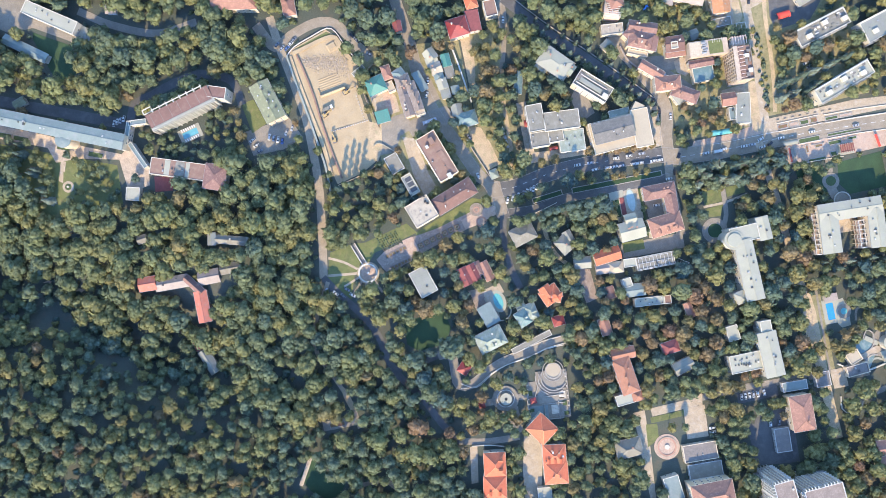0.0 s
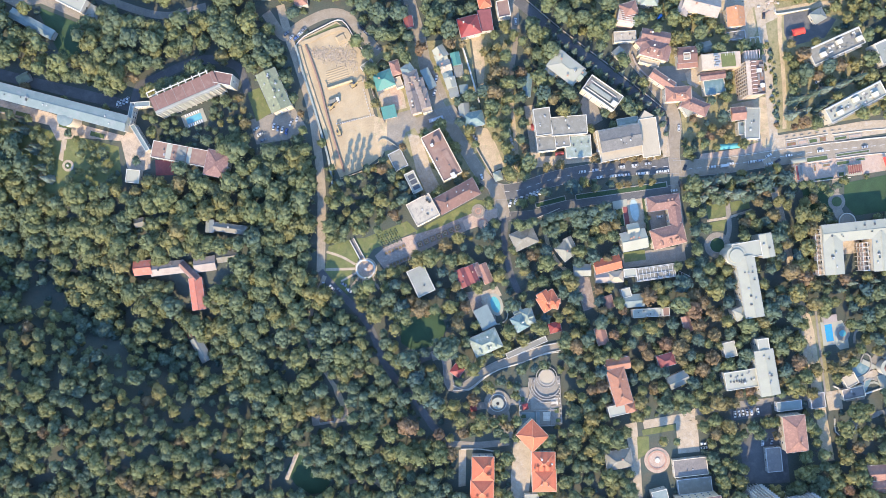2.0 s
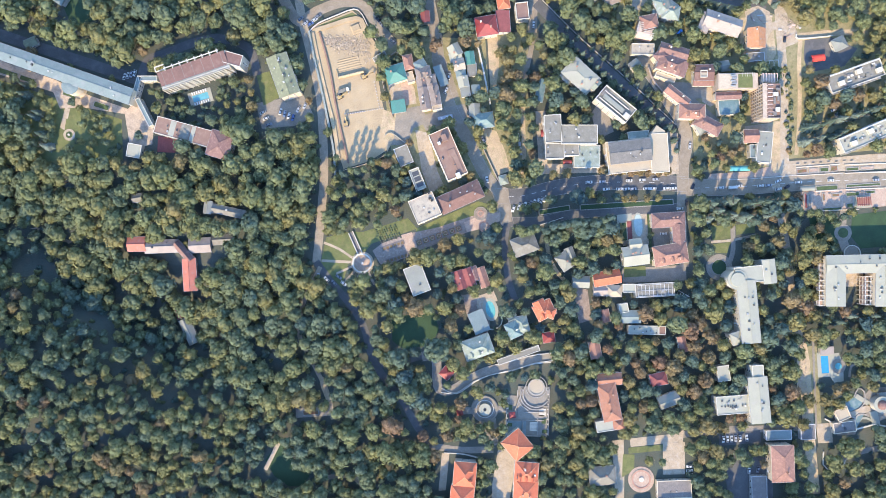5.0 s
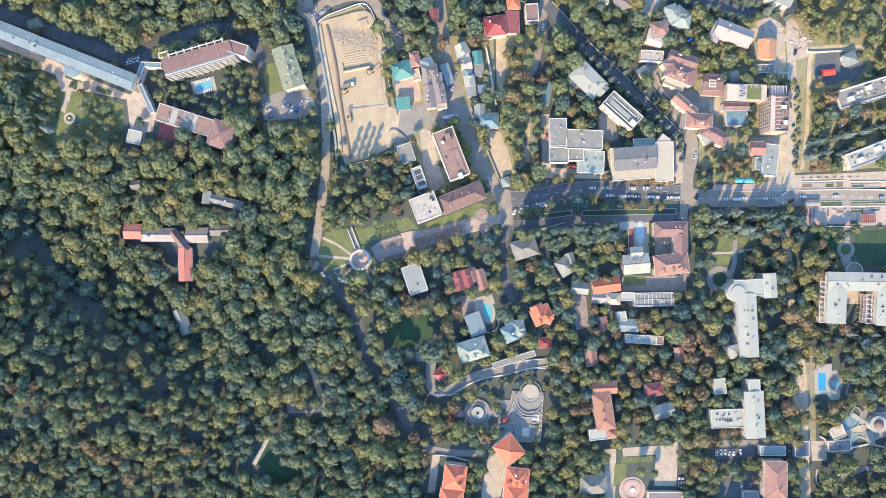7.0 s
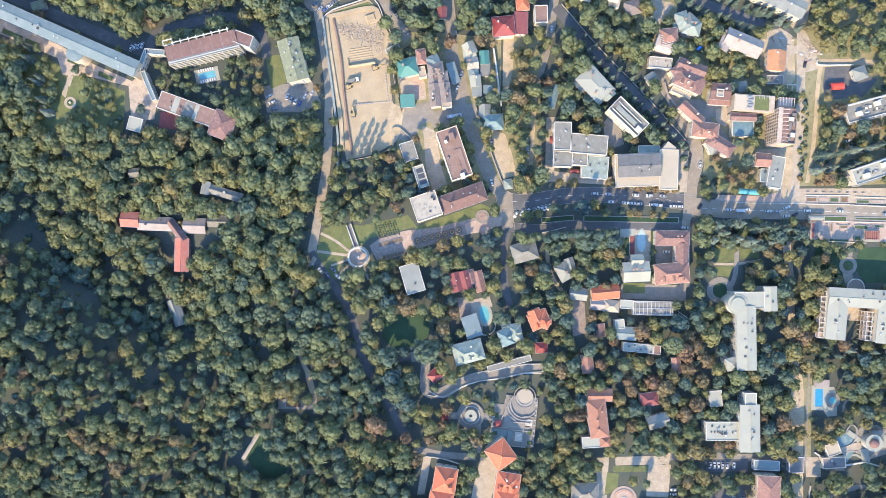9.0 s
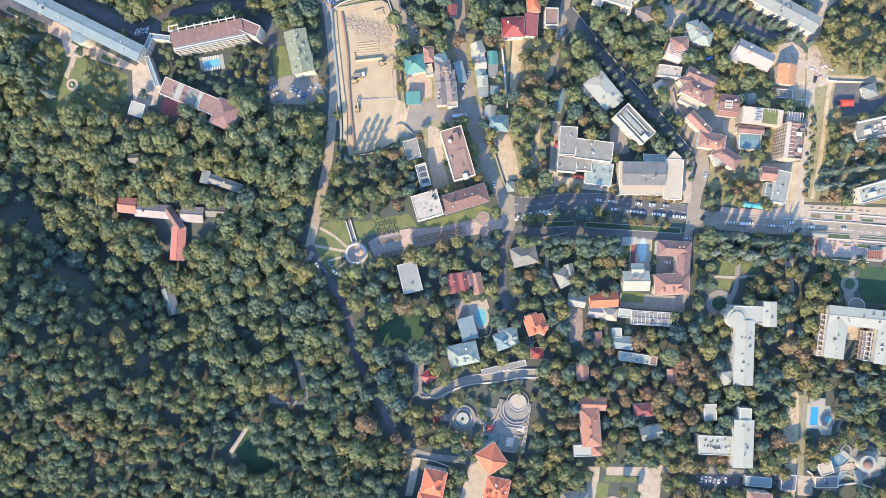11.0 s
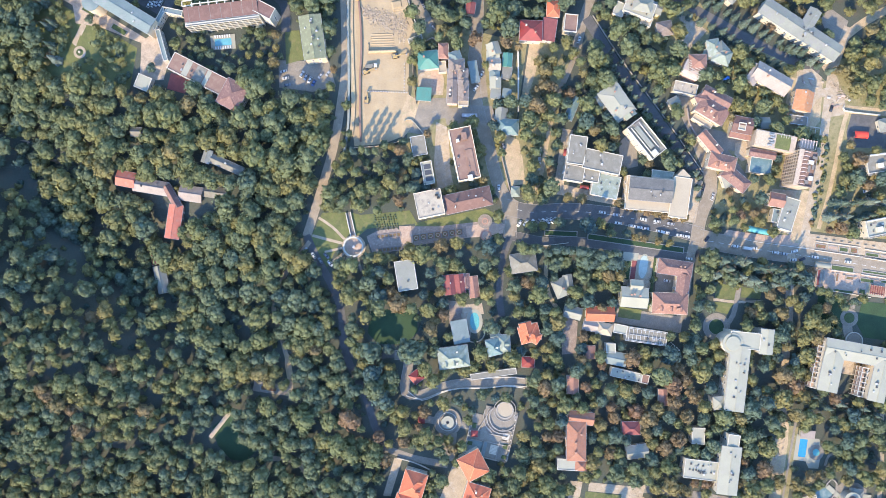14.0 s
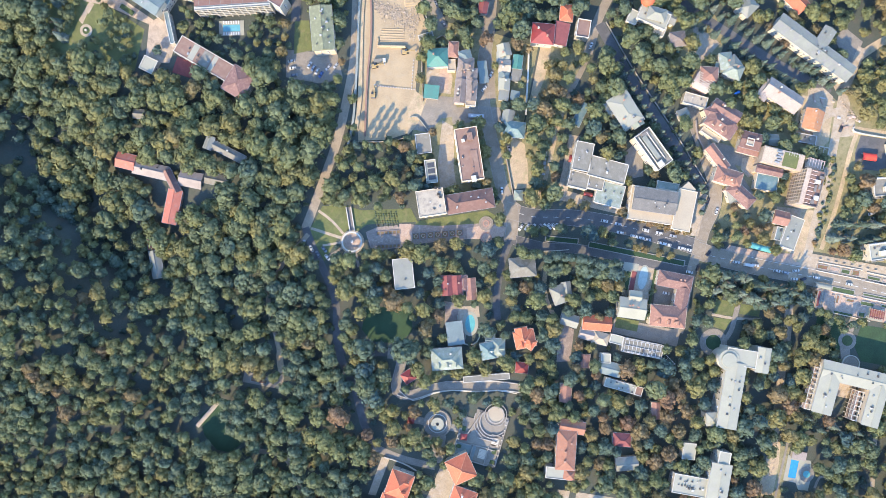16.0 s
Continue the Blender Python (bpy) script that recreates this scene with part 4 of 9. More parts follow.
part("bay_roof", Solid().tube(0, 0, 12.2, 12.5, 5.3, 5.3, 24).tube(0, 0, 12.5, 13.4, 5.2, 1.0, 24), BLUEROOF, ob).location = ob.matrix_world.inverted() @ Vector((bx, by, 0))
ob = house("link_gallery", "pale blue-roofed link gallery between sanatorium and hotel", "gallery", -181.8, 119.7, 11.7, 3.2, -3.5, 7, top=BLUEROOF, wall=WHITEWALL, gap=3)
wing(ob, -189.5, 114.6, 14.4, 2.7, -110.2, 7, top=BLUEROOF, wall=WHITEWALL, gap=3)
wing(ob, -185.6, 98.4, 19.4, 2.7, -66.3, 7, top=BLUEROOF, wall=WHITEWALL, gap=3)
hotel = house("hotel", "white hotel with brown roof and white roof beams", "hotel", -150.0, 121.7, 43.6, 8.3, 15.3, 16, roof="shed", rise=1.0, over=0.2, top=MAROONROOF, wall=WHITEWALL, gap=3.8)
wing(hotel, -124.9, 126.4, 11.8, 7.3, -19.0, 16, top=MAROONROOF, wall=WHITEWALL, gap=3.4)
ob = house("pool_house", "low white hotel range with striped brown and white roof", "hotel", -160.8, 84.1, 36.2, 10.7, -18.8, 9, top=BROWNROOF, wall=WHITEWALL, vents=6)
striped = ob
wing(ob, -137.9, 74.2, 13.5, 15.7, -19.9, 10, roof="hip", rise=2.2, top=BROWNTILE, wall=WHITEWALL)
house("pavilion", "small white flat-roofed pavilion", "pavilion", -194.6, 74.7, 8.8, 8.5, -14.0, 4.5, top=WHITEROOF, gap=5)
house("hotel", "hotel with a moss-green roof and many skylights", "hotel", -94.5, 115.1, 25.5, 12.4, -74.1, 13, roof="gable", rise=2.0, top=MOSSROOF, wall=CREAMWALL, vents=14)
house("villa", "white villa with a zinc gable roof in the woods", "villa", -136.4, 32.2, 21.3, 4.5, -15.4, 7, roof="gable", top=GREYROOF, wall=WHITEWALL, chimneys=1)
house("villa_wing", "white gabled end of the villa in the woods", "villa", -148.4, 35.4, 4.0, 7.2, -10.3, 8, roof="gable", top=PALEROOF, wall=WHITEWALL)
lodge = house("lodge", "old lodge with patched red and beige roofs", "lodge", -197.5, 14.9, 10.7, 8.5, -2.3, 7, roof="gable", top=OLDRED, wall=BRICKWALL, rise=2)
wing(lodge, -181.9, 12.5, 20.9, 7.5, -1.2, 6, roof="gable", top=BEIGEROOF, wall=BRICKWALL, rise=2, vents=3)
wing(lodge, -167.5, 8.3, 14.3, 4.2, -52.6, 7.5, roof="gable", top=BROWNTILE, wall=BRICKWALL, rise=2)
wing(lodge, -164.5, -6.8, 7.8, 20.1, -0.0, 7, roof="gable", top=OLDRED, wall=BRICKWALL, rise=2)
wing(lodge, -157.1, 11.7, 13.3, 8.5, -0.1, 6, roof="gable", top=BEIGEROOF, wall=BRICKWALL, rise=2)
wing(lodge, -141.4, 14.6, 15.0, 5.7, -0.0, 5, roof="gable", top=GREYROOF, wall=BRICKWALL, rise=1.5)
house("cottage", "small cottage with a pale blue roof", "cottage", -170.3, -43.9, 6.3, 16.5, 21.1, 5, roof="gable", top=PALEROOF, wall=WHITEWALL)
house("hut", "small hut with a maroon roof", "hut", -175.6, -31.9, 5.9, 6.0, 15.3, 4, roof="gable", top=MAROON, wall=BRICKWALL)
house("hut", "grey hut hidden in the woods", "hut", -194.8, 44.3, 5.8, 4.3, 6.9, 4, roof="gable", top=GREYROOF, wall=GREYWALL)
house("school", "white flat-roofed range in the northern corner", "range", -224.3, 197.6, 36.9, 8.7, -34.6, 9, top=WHITEROOF, vents=6)
house("shed", "long grey metal shed", "shed", -245.8, 182.0, 30.9, 5.5, -36.7, 5, roof="gable", rise=1, top=BLUEROOF, wall=GREYWALL)
house("shed", "small cream shed", "shed", -205.6, 184.0, 7.3, 7.6, -35.1, 4, roof="gable", rise=1, top=PALEROOF, wall=GREYWALL)
house("shed", "small brown shed among trees", "shed", -185.9, 197.3, 6.0, 6.0, -11.1, 4, roof="gable", rise=1, top=BEIGEROOF, wall=GREYWALL)
house("villa", "large villa with a pinkish roof", "villa", -105.0, 185.0, 30.6, 11.1, -9.7, 9, roof="hip", top=PINKTILE, wall=CREAMWALL)
house("villa", "pink-roofed house by the road", "house", -70.3, 174.7, 7.5, 11.5, 0.2, 7, roof="hip", top=PINKTILE, wall=WHITEWALL)
house("villa", "small shed with a green roof", "shed", -256.7, 148.1, 7.3, 4.7, 19.4, 4, roof="gable", top=MOSSROOF, wall=GREYWALL)

# ---------------------------------------------------------------- houses beside the pit
house("shed", "blue and white site hut", "hut", -33.7, 125.1, 9.0, 4.0, 28.6, 3.5, top=PALEROOF, gap=3)
house("house", "house with a teal metal hip roof", "house", -24.3, 113.1, 11.7, 10.1, 14.0, 7, roof="hip", top=TEALROOF, wall=CREAMWALL, chimneys=1)
house("house", "house with an orange-brown hip roof", "house", -15.7, 119.9, 5.0, 8.5, 8.1, 7, roof="hip", top=PINKTILE, wall=PINKWALL)
ob = house("guest_house", "large guest house with many grey-brown gables", "guest house", -6.5, 111.6, 8.6, 7.2, 9.5, 10, roof="hip", top=GREYTILE, wall=PINKWALL, chimneys=1, dormers=2)
wing(ob, -7.6, 116.4, 6.3, 7.3, 26.6, 9, roof="hip", top=BLUEROOF, wall=PINKWALL)
wing(ob, -7.8, 105.4, 5.3, 7.5, 7.6, 9, roof="gable", top=GREYTILE, wall=PINKWALL, chimneys=1)
wing(ob, -1.7, 105.8, 5.3, 8.2, 7.6, 10, roof="hip", top=GREYTILE, wall=WHITEWALL, vents=2)
wing(ob, -6.5, 95.7, 6.0, 13.2, 6.7, 9.5, roof="gable", top=GREYTILE, wall=PINKWALL, chimneys=2, vents=3)
wing(ob, -0.1, 97.1, 5.3, 11.4, 7.6, 10.5, roof="gable", top=GREYTILE, wall=PINKWALL, chimneys=1, vents=3)
wing(ob, 0.8, 91.1, 6.1, 5.0, 6.7, 7, top=DIRTYWHITE, wall=WHITEWALL)
# blue-grey lean-to put in place of a shaded strip beside the street
wing(ob, 4.5, 110.8, 4.5, 12.5, 18.4, 4, roof="shed", rise=0.8, top=BLUEROOF, wall=GREYWALL)
house("terrace_house", "flat cream terrace behind the teal roof", "house", -15.1, 110.8, 4.8, 6.8, 13.0, 5, top=CREAMROOF, wall=CREAMWALL, parapet=0.6)
house("shed", "teal-roofed outhouse with a white front", "outhouse", -23.8, 92.8, 8.2, 7.1, 5.0, 4, roof="shed", rise=0.8, top=TEALROOF)
ob = house("terrace_row", "row of cottages under stepped and patched zinc roofs", "row houses", 14.4, 125.9, 6.7, 6.8, 25.2, 6, roof="gable", top=WHITEROOF, wall=GREYWALL, chimneys=1)
wing(ob, 14.8, 121.3, 7.3, 5.9, 11.3, 5.4, roof="shed", rise=0.9, top=WHITEROOF, wall=GREYWALL)
wing(ob, 16.5, 116.5, 6.5, 6.1, 9.5, 6.2, roof="gable", top=DIRTYWHITE, wall=GREYWALL, chimneys=2)
wing(ob, 17.3, 111.1, 5.4, 6.1, 7.6, 5.5, roof="hip", top=BLUEROOF, wall=GREYWALL)
wing(ob, 18.5, 105.7, 5.7, 6.1, 7.1, 6, roof="gable", top=WHITEROOF, wall=GREYWALL, chimneys=1)
wing(ob, 19.5, 100.0, 5.0, 6.8, 4.1, 5, roof="shed", rise=0.8, top=PALEROOF, wall=GREYWALL)
house("house", "small house with a teal roof", "house", 23.8, 120.7, 5.0, 7.5, 4.1, 5, roof="gable", top=TEALROOF)
house("shed", "long grey shed", "shed", 24.6, 113.5, 5.0, 7.9, 0.0, 4, roof="shed", rise=0.7, top=GREYROOF, wall=GREYWALL)
house("shed", "small blue shed", "shed", 26.4, 100.8, 4.3, 5.0, 0.0, 3.5, roof="shed", rise=0.6, top=BLUEROOF)
house("house", "small zinc-roofed house by the street", "house", 24.7, 87.4, 6.1, 6.8, 0.0, 5, roof="gable", top=PALEROOF, wall=GREYWALL)
house("house", "house with a dull green hip roof", "house", 29.9, 80.1, 12.1, 8.6, 5.0, 6, roof="hip", top=DULLTEAL, wall=GREYWALL)
house("villa", "house with a crimson metal roof", "house", 35.2, 139.4, 12.8, 11.4, 6.3, 9, roof="hip", top=REDROOF, wall=CREAMWALL, chimneys=2)
house("villa_wing", "grey-roofed annex beside the crimson roof", "annex", 46.1, 142.2, 7.8, 12.8, 0.0, 7, roof="shed", rise=0.8, top=MAROON, wall=GREYWALL)
house("villa", "house with an orange tile roof", "house", 46.9, 155.0, 7.1, 9.2, 5.7, 7, roof="hip", top=TILE, wall=CREAMWALL)
house("house", "white house with a flat brown roof terrace", "house", 58.6, 147.7, 7.8, 10.6, 2.6, 8, top=BROWNROOF, parapet=0.9)
house("house", "dark red roofed house under trees", "house", -3.2, 148.5, 5.0, 6.4, 0.0, 6, roof="gable", top=MAROON)
blockb = house("apartment_block", "brown flat-roofed block with a stepped roof", "apartment block", 6.0, 59.0, 13.3, 31.2, 19.9, 15, top=BROWNROOF, wall=CREAMWALL, parapet=0.7, vents=4)
house("gallery_building", "promenade building with red-brown roof and dormers", "gallery", 12.1, 31.8, 27.7, 10.7, 20.7, 12, roof="hip", rise=3.0, top=MAROONROOF, wall=CREAMWALL, vents=9)
ob = house("gallery_building", "white flat-roofed promenade building", "gallery", -10.6, 26.3, 16.3, 15.5, 20.0, 14, top=DIRTYWHITE, wall=CREAMWALL, parapet=0.6, vents=4)
annex = house("annex", "white annex with sunken flat roof", "annex", -14.4, 45.1, 6.7, 14.0, 18.4, 7, top=WHITEROOF, parapet=1.1)
# raised dark slabs give the roof wells their inner shade by colour
for v in (-3.6, 0.2, 3.8):
    part("roof_well", Solid().box(0.3, v, 7.1, 4.2, 2.9, 0.14), HATCH, annex)
house("annex", "grey stone annex beside the pit", "annex", -22.4, 61.1, 9.0, 12.0, 18.4, 4, top=GREYROOF, wall=GREYWALL)
house("villa", "flat pale-roofed villa below the promenade", "villa", -18.5, -18.6, 11.9, 18.3, 17.4, 8, top=PALEROOF, wall=WHITEWALL, vents=1, parapet=0.3)
house("kiosk", "small green-roofed kiosk", "kiosk", 40.5, 41.8, 4.3, 5.1, 9.5, 3.2, roof="hip", top=AQUAROOF)

# ---------------------------------------------------------------- the institute and the hall
ob = house("institute", "broad white house with stepped roofs beside the avenue", "house", 92.6, 104.6, 19.5, 13.0, -46.0, 9, roof="hip", rise=1.5, top=WHITEROOF, wall=WHITEWALL, chimneys=2, vents=2)
wing(ob, 89.6, 112.6, 7.0, 5.6, 44.0, 8.4, roof="hip", rise=1.4, top=PALEROOF)
wing(ob, 84.6, 104.4, 6.0, 7.4, 44.0, 7, roof="shed", rise=0.8, top=PALEROOF)
wing(ob, 100.6, 99.8, 7.6, 6.4, -46.0, 7.4, roof="gable", rise=1.5, top=AQUAROOF, chimneys=1)
wing(ob, 95.6, 96.6, 6.4, 5.0, -46.0, 6.4, roof="shed", rise=0.8, top=WHITEROOF)
wing(ob, 103.4, 102.0, 4.0, 4.0, -46.0, 6, top=PALEROOF, vents=1)
office = house("office_block", "white block with a high parapet and a long skylight", "office block", 113.3, 84.2, 24.3, 10.9, -42.7, 12, top=GREYROOF, parapet=1.3)
ob = house("institute", "grey flat-roofed institute with white edges", "institute", 73.3, 71.7, 10.6, 17.3, 0.0, 10, top=GREYROOF, vents=4, parapet=0.6)
wing(ob, 89.6, 66.9, 22.9, 12.0, -3.5, 10, top=GREYROOF, vents=4, parapet=0.6)
wing(ob, 73.8, 57.7, 12.0, 9.6, -1.7, 8, top=GREYROOF, vents=2, parapet=0.6)
wing(ob, 84.3, 58.7, 10.0, 9.2, -1.7, 7.6, top=GREYROOF, vents=2, parapet=0.5)
wing(ob, 94.4, 53.2, 16.6, 14.0, -4.0, 6, top=AQUAROOF, vents=4, parapet=0.3)
hall = house("concert_hall", "cream hall with a flat slab roof", "hall", 120.8, 51.7, 28.3, 20.5, 2.9, 8, top=CREAMROOF, wall=CREAMWALL, parapet=0.4)
house("shed", "long low shed with a pale teal roof", "shed", 67.6, 97.4, 4.4, 14.0, -14.0, 4, roof="gable", rise=0.9, top=DULLTEAL, wall=GREYWALL)
wing(hall, 139.9, 52.3, 11.3, 24.7, 0.0, 8.6, top=CREAMROOF, wall=CREAMWALL, parapet=0.4)
wing(hall, 139.1, 64.3, 9.3, 6.7, 52.7, 8.3, top=CREAMROOF, wall=CREAMWALL, parapet=0)
wing(hall, 120.9, 54.1, 26.0, 13.4, 3.1, 11, roof="gable", rise=1.6, over=0.2, top=SLATEROOF, wall=CREAMWALL, vents=5)
wing(hall, 128.0, 65.0, 13.5, 4.6, 1.5, 6, top=AQUAROOF, wall=CREAMWALL)

# ---------------------------------------------------------------- brown-roofed quarter
house("house", "pinkish-brown house with a terrace", "house", 138.6, 135.3, 10.0, 9.0, 8.1, 8, roof="hip", top=PINKTILE, wall=PINKWALL)
ob = house("house", "pale aqua-roofed house with crossing hips", "house", 146.9, 145.7, 6.7, 9.2, 18.4, 8, roof="hip", top=AQUAROOF, wall=WHITEWALL, chimneys=1)
wing(ob, 152.8, 141.2, 10.1, 8.1, -12.1, 7.6, roof="hip", top=AQUAROOF, wall=WHITEWALL, chimneys=1)
wing(ob, 145.8, 141.7, 7.2, 4.3, -5.7, 5, roof="shed", rise=0.8, top=AQUAROOF, wall=WHITEWALL)
house("terrace_house", "white flat-roofed terrace below the pergola", "house", 134.4, 119.6, 14.3, 6.8, -4.3, 5, top=DIRTYWHITE, wall=WHITEWALL, parapet=0.7, vents=3)
house("house", "small white gabled house beside the avenue", "house", 129.2, 109.9, 5.6, 5.6, 34.7, 4, roof="gable", top=PALEROOF, wall=WHITEWALL)
house("gallery_building", "low gallery with a red-brown roof", "gallery", 186.3, 86.2, 15.3, 3.9, -1.3, 7, roof="gable", rise=1.2, top=BROWNTILE, wall=CREAMWALL)
house("shed", "low concrete shed in the building yard", "shed", 206.5, 110.6, 11.4, 5.4, 0.0, 3.5, top=GREYROOF, wall=GREYWALL, vents=3)
house("guest_house", "guest house with a long beige gable roof", "guest house", 184.5, 131.8, 22.8, 10.4, -21.8, 9, roof="gable", top=BEIGEROOF, wall=CREAMWALL, chimneys=2, vents=2)
house("guest_house", "lower beige-roofed end of the guest house", "guest house", 174.2, 133.2, 11.7, 5.7, 65.0, 8, roof="gable", top=BEIGEROOF, wall=CREAMWALL)
house("house", "house with an orange roof at the building yard", "house", 206.3, 121.9, 10.7, 11.4, -3.8, 7, roof="gable", top=RUST, wall=CREAMWALL, vents=2)
ob = house("villa", "large villa with many red-brown gables", "villa", 152.6, 115.4, 17.5, 7.6, -19.0, 9, roof="gable", top=BROWNTILE, wall=CREAMWALL, chimneys=2)
wing(ob, 150.2, 107.6, 16.0, 9.6, -22.9, 10, roof="hip", top=BROWNTILE, wall=CREAMWALL, chimneys=2, dormers=2)
wing(ob, 156.6, 104.6, 6.4, 8.6, -22.9, 9.2, roof="gable", rise=1.8, top=BROWNTILE, wall=CREAMWALL)
wing(ob, 147.6, 101.0, 13.0, 3.4, -22.9, 5.2, top=CREAMROOF, wall=CREAMWALL, parapet=0.8)
wing(ob, 145.6, 113.3, 8.6, 7.8, 35.0, 9, roof="hip", top=BROWNTILE, wall=CREAMWALL)
ob = house("house", "dark red house with a white roof terrace", "house", 171.6, 101.7, 11.6, 9.2, -2.9, 7.4, roof="gable", rise=1.6, top=MAROONROOF, wall=WHITEWALL, chimneys=1)
wing(ob, 170.8, 100.6, 4.2, 4.4, -2.9, 9.0, top=CREAMROOF, wall=WHITEWALL, parapet=0.7)
wing(ob, 171.8, 95.6, 12.4, 2.8, -2.9, 5.0, roof="shed", rise=0.6, top=PINKTILE, wall=WHITEWALL)
house("house", "small white domed greenhouse", "greenhouse", 185.5, 105.7, 6.5, 5.7, 6.3, 4, roof="gable", top=PALEROOF)
house("row_house", "pinkish gabled house on the curve", "house", 153.5, 87.8, 16.0, 5.5, -41.4, 8, roof="gable", top=PINKTILE, wall=WHITEWALL, chimneys=1)
ob = house("row_house", "pinkish house with crossing gables", "house", 162.0, 77.3, 15.6, 8.5, -5.2, 9, roof="hip", top=PINKTILE, wall=WHITEWALL, chimneys=2, dormers=2)
house("row_house", "dull red house with a long hip roof", "house", 172.1, 68.5, 16.5, 7.6, -31.0, 8, roof="hip", top=BROWNTILE, wall=PINKWALL, chimneys=1)
house("house", "small zinc-roofed house at the bend", "house", 167.9, 67.1, 4.8, 7.3, 26.6, 6, roof="hip", top=PALEROOF)
house("shop", "shop with a brown flat roof", "shop", 199.1, 59.6, 8.5, 7.5, -2.4, 7, roof="gable", top=PINKTILE, wall=WHITEWALL)
ob = house("shop", "white corner shop with stepped flat roofs", "shop", 207.3, 52.2, 9.3, 19.8, -8.7, 7, top=PALEROOF, vents=4)
wing(ob, 201.7, 50.2, 6.4, 8.2, -3.2, 5, top=BLUEROOF, vents=2)
house("bath_house", "pool hall with a teal glazed roof", "hall", 187.0, 79.2, 13.5, 9.6, 0.0, 5, top=DULLTEAL, wall=CREAMWALL, parapet=0.6)
house("shed", "white roofed hut at the works", "hut", 260.4, 115.6, 7.7, 7.0, 21.8, 4, roof="hip", top=PALEROOF)
APARTMENTS = []
APARTMENTS.append(house("apartment_block", "white stepped apartment block with grey roofs", "apartment block", 266.4, 93.5, 35.6, 11.2, 16.0, 9, top=GREYROOF, vents=5, parapet=1.0))
APARTMENTS.append(house("apartment_block", "long white apartment block", "apartment block", 273.6, 56.3, 39.8, 10.0, 19.5, 9, top=WHITEROOF, vents=10, parapet=0.9))
APARTMENTS.append(house("apartment_block", "pale roofed block at the edge of town", "apartment block", 304.4, 87.9, 26.1, 14.4, 16.5, 10, top=PALEROOF, vents=4))
house("villa", "white house with a steep zinc roof", "house", 151.1, 143.7, 10.7, 8.4, 48.7, 7, roof="hip", top=PALEROOF)
ob = house("school", "pale L-shaped school with a zinc roof", "school", 197.6, 164.0, 54.3, 10.1, -24.9, 9, roof="gable", rise=1.6, top=PALEROOF, wall=WHITEWALL, vents=10)
wing(ob, 201.9, 169.4, 16.2, 6.8, 68.4, 9, roof="gable", rise=1.4, top=PALEROOF, wall=WHITEWALL, vents=3)
house("villa", "house with a pale metal roof", "house", 153.8, 180.8, 9.6, 8.2, 56.4, 7, roof="hip", top=PALEROOF)
house("villa", "house with an orange-red roof", "house", 181.3, 190.7, 14.5, 8.9, -33.6, 7, roof="gable", top=TILE)
ob = house("church", "white church with stepped roofs", "church", 98.2, 162.3, 18.4, 9.9, -12.3, 11, top=WHITEROOF, wall=WHITEWALL, vents=6)
wing(ob, 99.3, 163.2, 10.4, 6.7, -3.5, 13, roof="hip", top=PALEROOF, wall=WHITEWALL)
church = ob
wing(ob, 86.8, 160.5, 6.1, 8.2, -15.1, 8, top=WHITEROOF, wall=WHITEWALL)
wing(ob, 104.2, 156.2, 6.7, 6.1, -12.5, 7, top=CREAMROOF, wall=WHITEWALL)
wing(ob, 108.8, 165.2, 7.4, 5.8, -10.4, 6, roof="gable", rise=1.0, top=PALEROOF, wall=WHITEWALL)
house("house", "old house with a grey-pink roof", "house", 116.2, 153.5, 8.3, 7.9, 18.6, 6, roof="hip", top=GREYTILE)

# ---------------------------------------------------------------- gardens south of the boulevard
house("villa", "villa with a grey hip roof under trees", "villa", 51.2, -0.6, 14.8, 10.8, 16.7, 7, roof="hip", top=GREYROOF, wall=GREYWALL)
ob = house("villa", "house with crossing grey zinc roofs", "house", 76.5, -12.5, 8.3, 10.1, 31.0, 6, roof="hip", top=PALEROOF, wall=GREYWALL, chimneys=1)
wing(ob, 80.3, -8.8, 4.5, 8.8, 18.4, 5.6, roof="gable", top=PALEROOF, wall=GREYWALL)
house("house", "small white house with a zinc roof", "house", 85.8, -26.5, 10.0, 6.4, -6.1, 5, roof="gable", top=PALEROOF)
ob = house("villa", "villa with several maroon gables", "villa", 8.9, -20.4, 6.6, 11.2, 15.5, 7, roof="gable", top=MAROON, wall=CREAMWALL, vents=2)
wing(ob, 14.6, -19.0, 5.2, 10.8, 15.9, 7.4, roof="gable", top=MAROON, wall=CREAMWALL, chimneys=1)
wing(ob, 18.2, -17.0, 3.6, 8.6, 11.3, 6.6, roof="hip", top=BROWNTILE, wall=CREAMWALL)
sheet("pavement", "cream drive of the pool villa", "drive", [(18.7, -32.0), (30.2, -29.2), (32.4, -35.6), (24.5, -37.8), (22.3, -42.8), (19.4, -41.4)], PAVE, 0.14)
sheet("pavement", "grey yard behind the white house", "yard", [(80.6, -29.2), (90.7, -32.0), (92.2, -51.5), (84.2, -53.6), (82.1, -41.0)], PROMENADE, 0.1)
sheet("pavement", "dark court of the garden villa", "court", [(10.1, -32.0), (18.7, -31.3), (22.3, -42.8), (12.2, -45.0)], PROMENADE, 0.1)
road("pavement", "beige path past the zinc-roofed house", [(66.2, 0.4), (67.7, -10.4), (72.4, -20.5), (79.6, -28.4)], 2.6, DIRT, clear=0.2)
house("villa_wing", "pink-roofed wing of the villa", "villa", 23.4, -19.7, 5.2, 12.2, 15.9, 6, roof="gable", top=PINKTILE, wall=CREAMWALL)
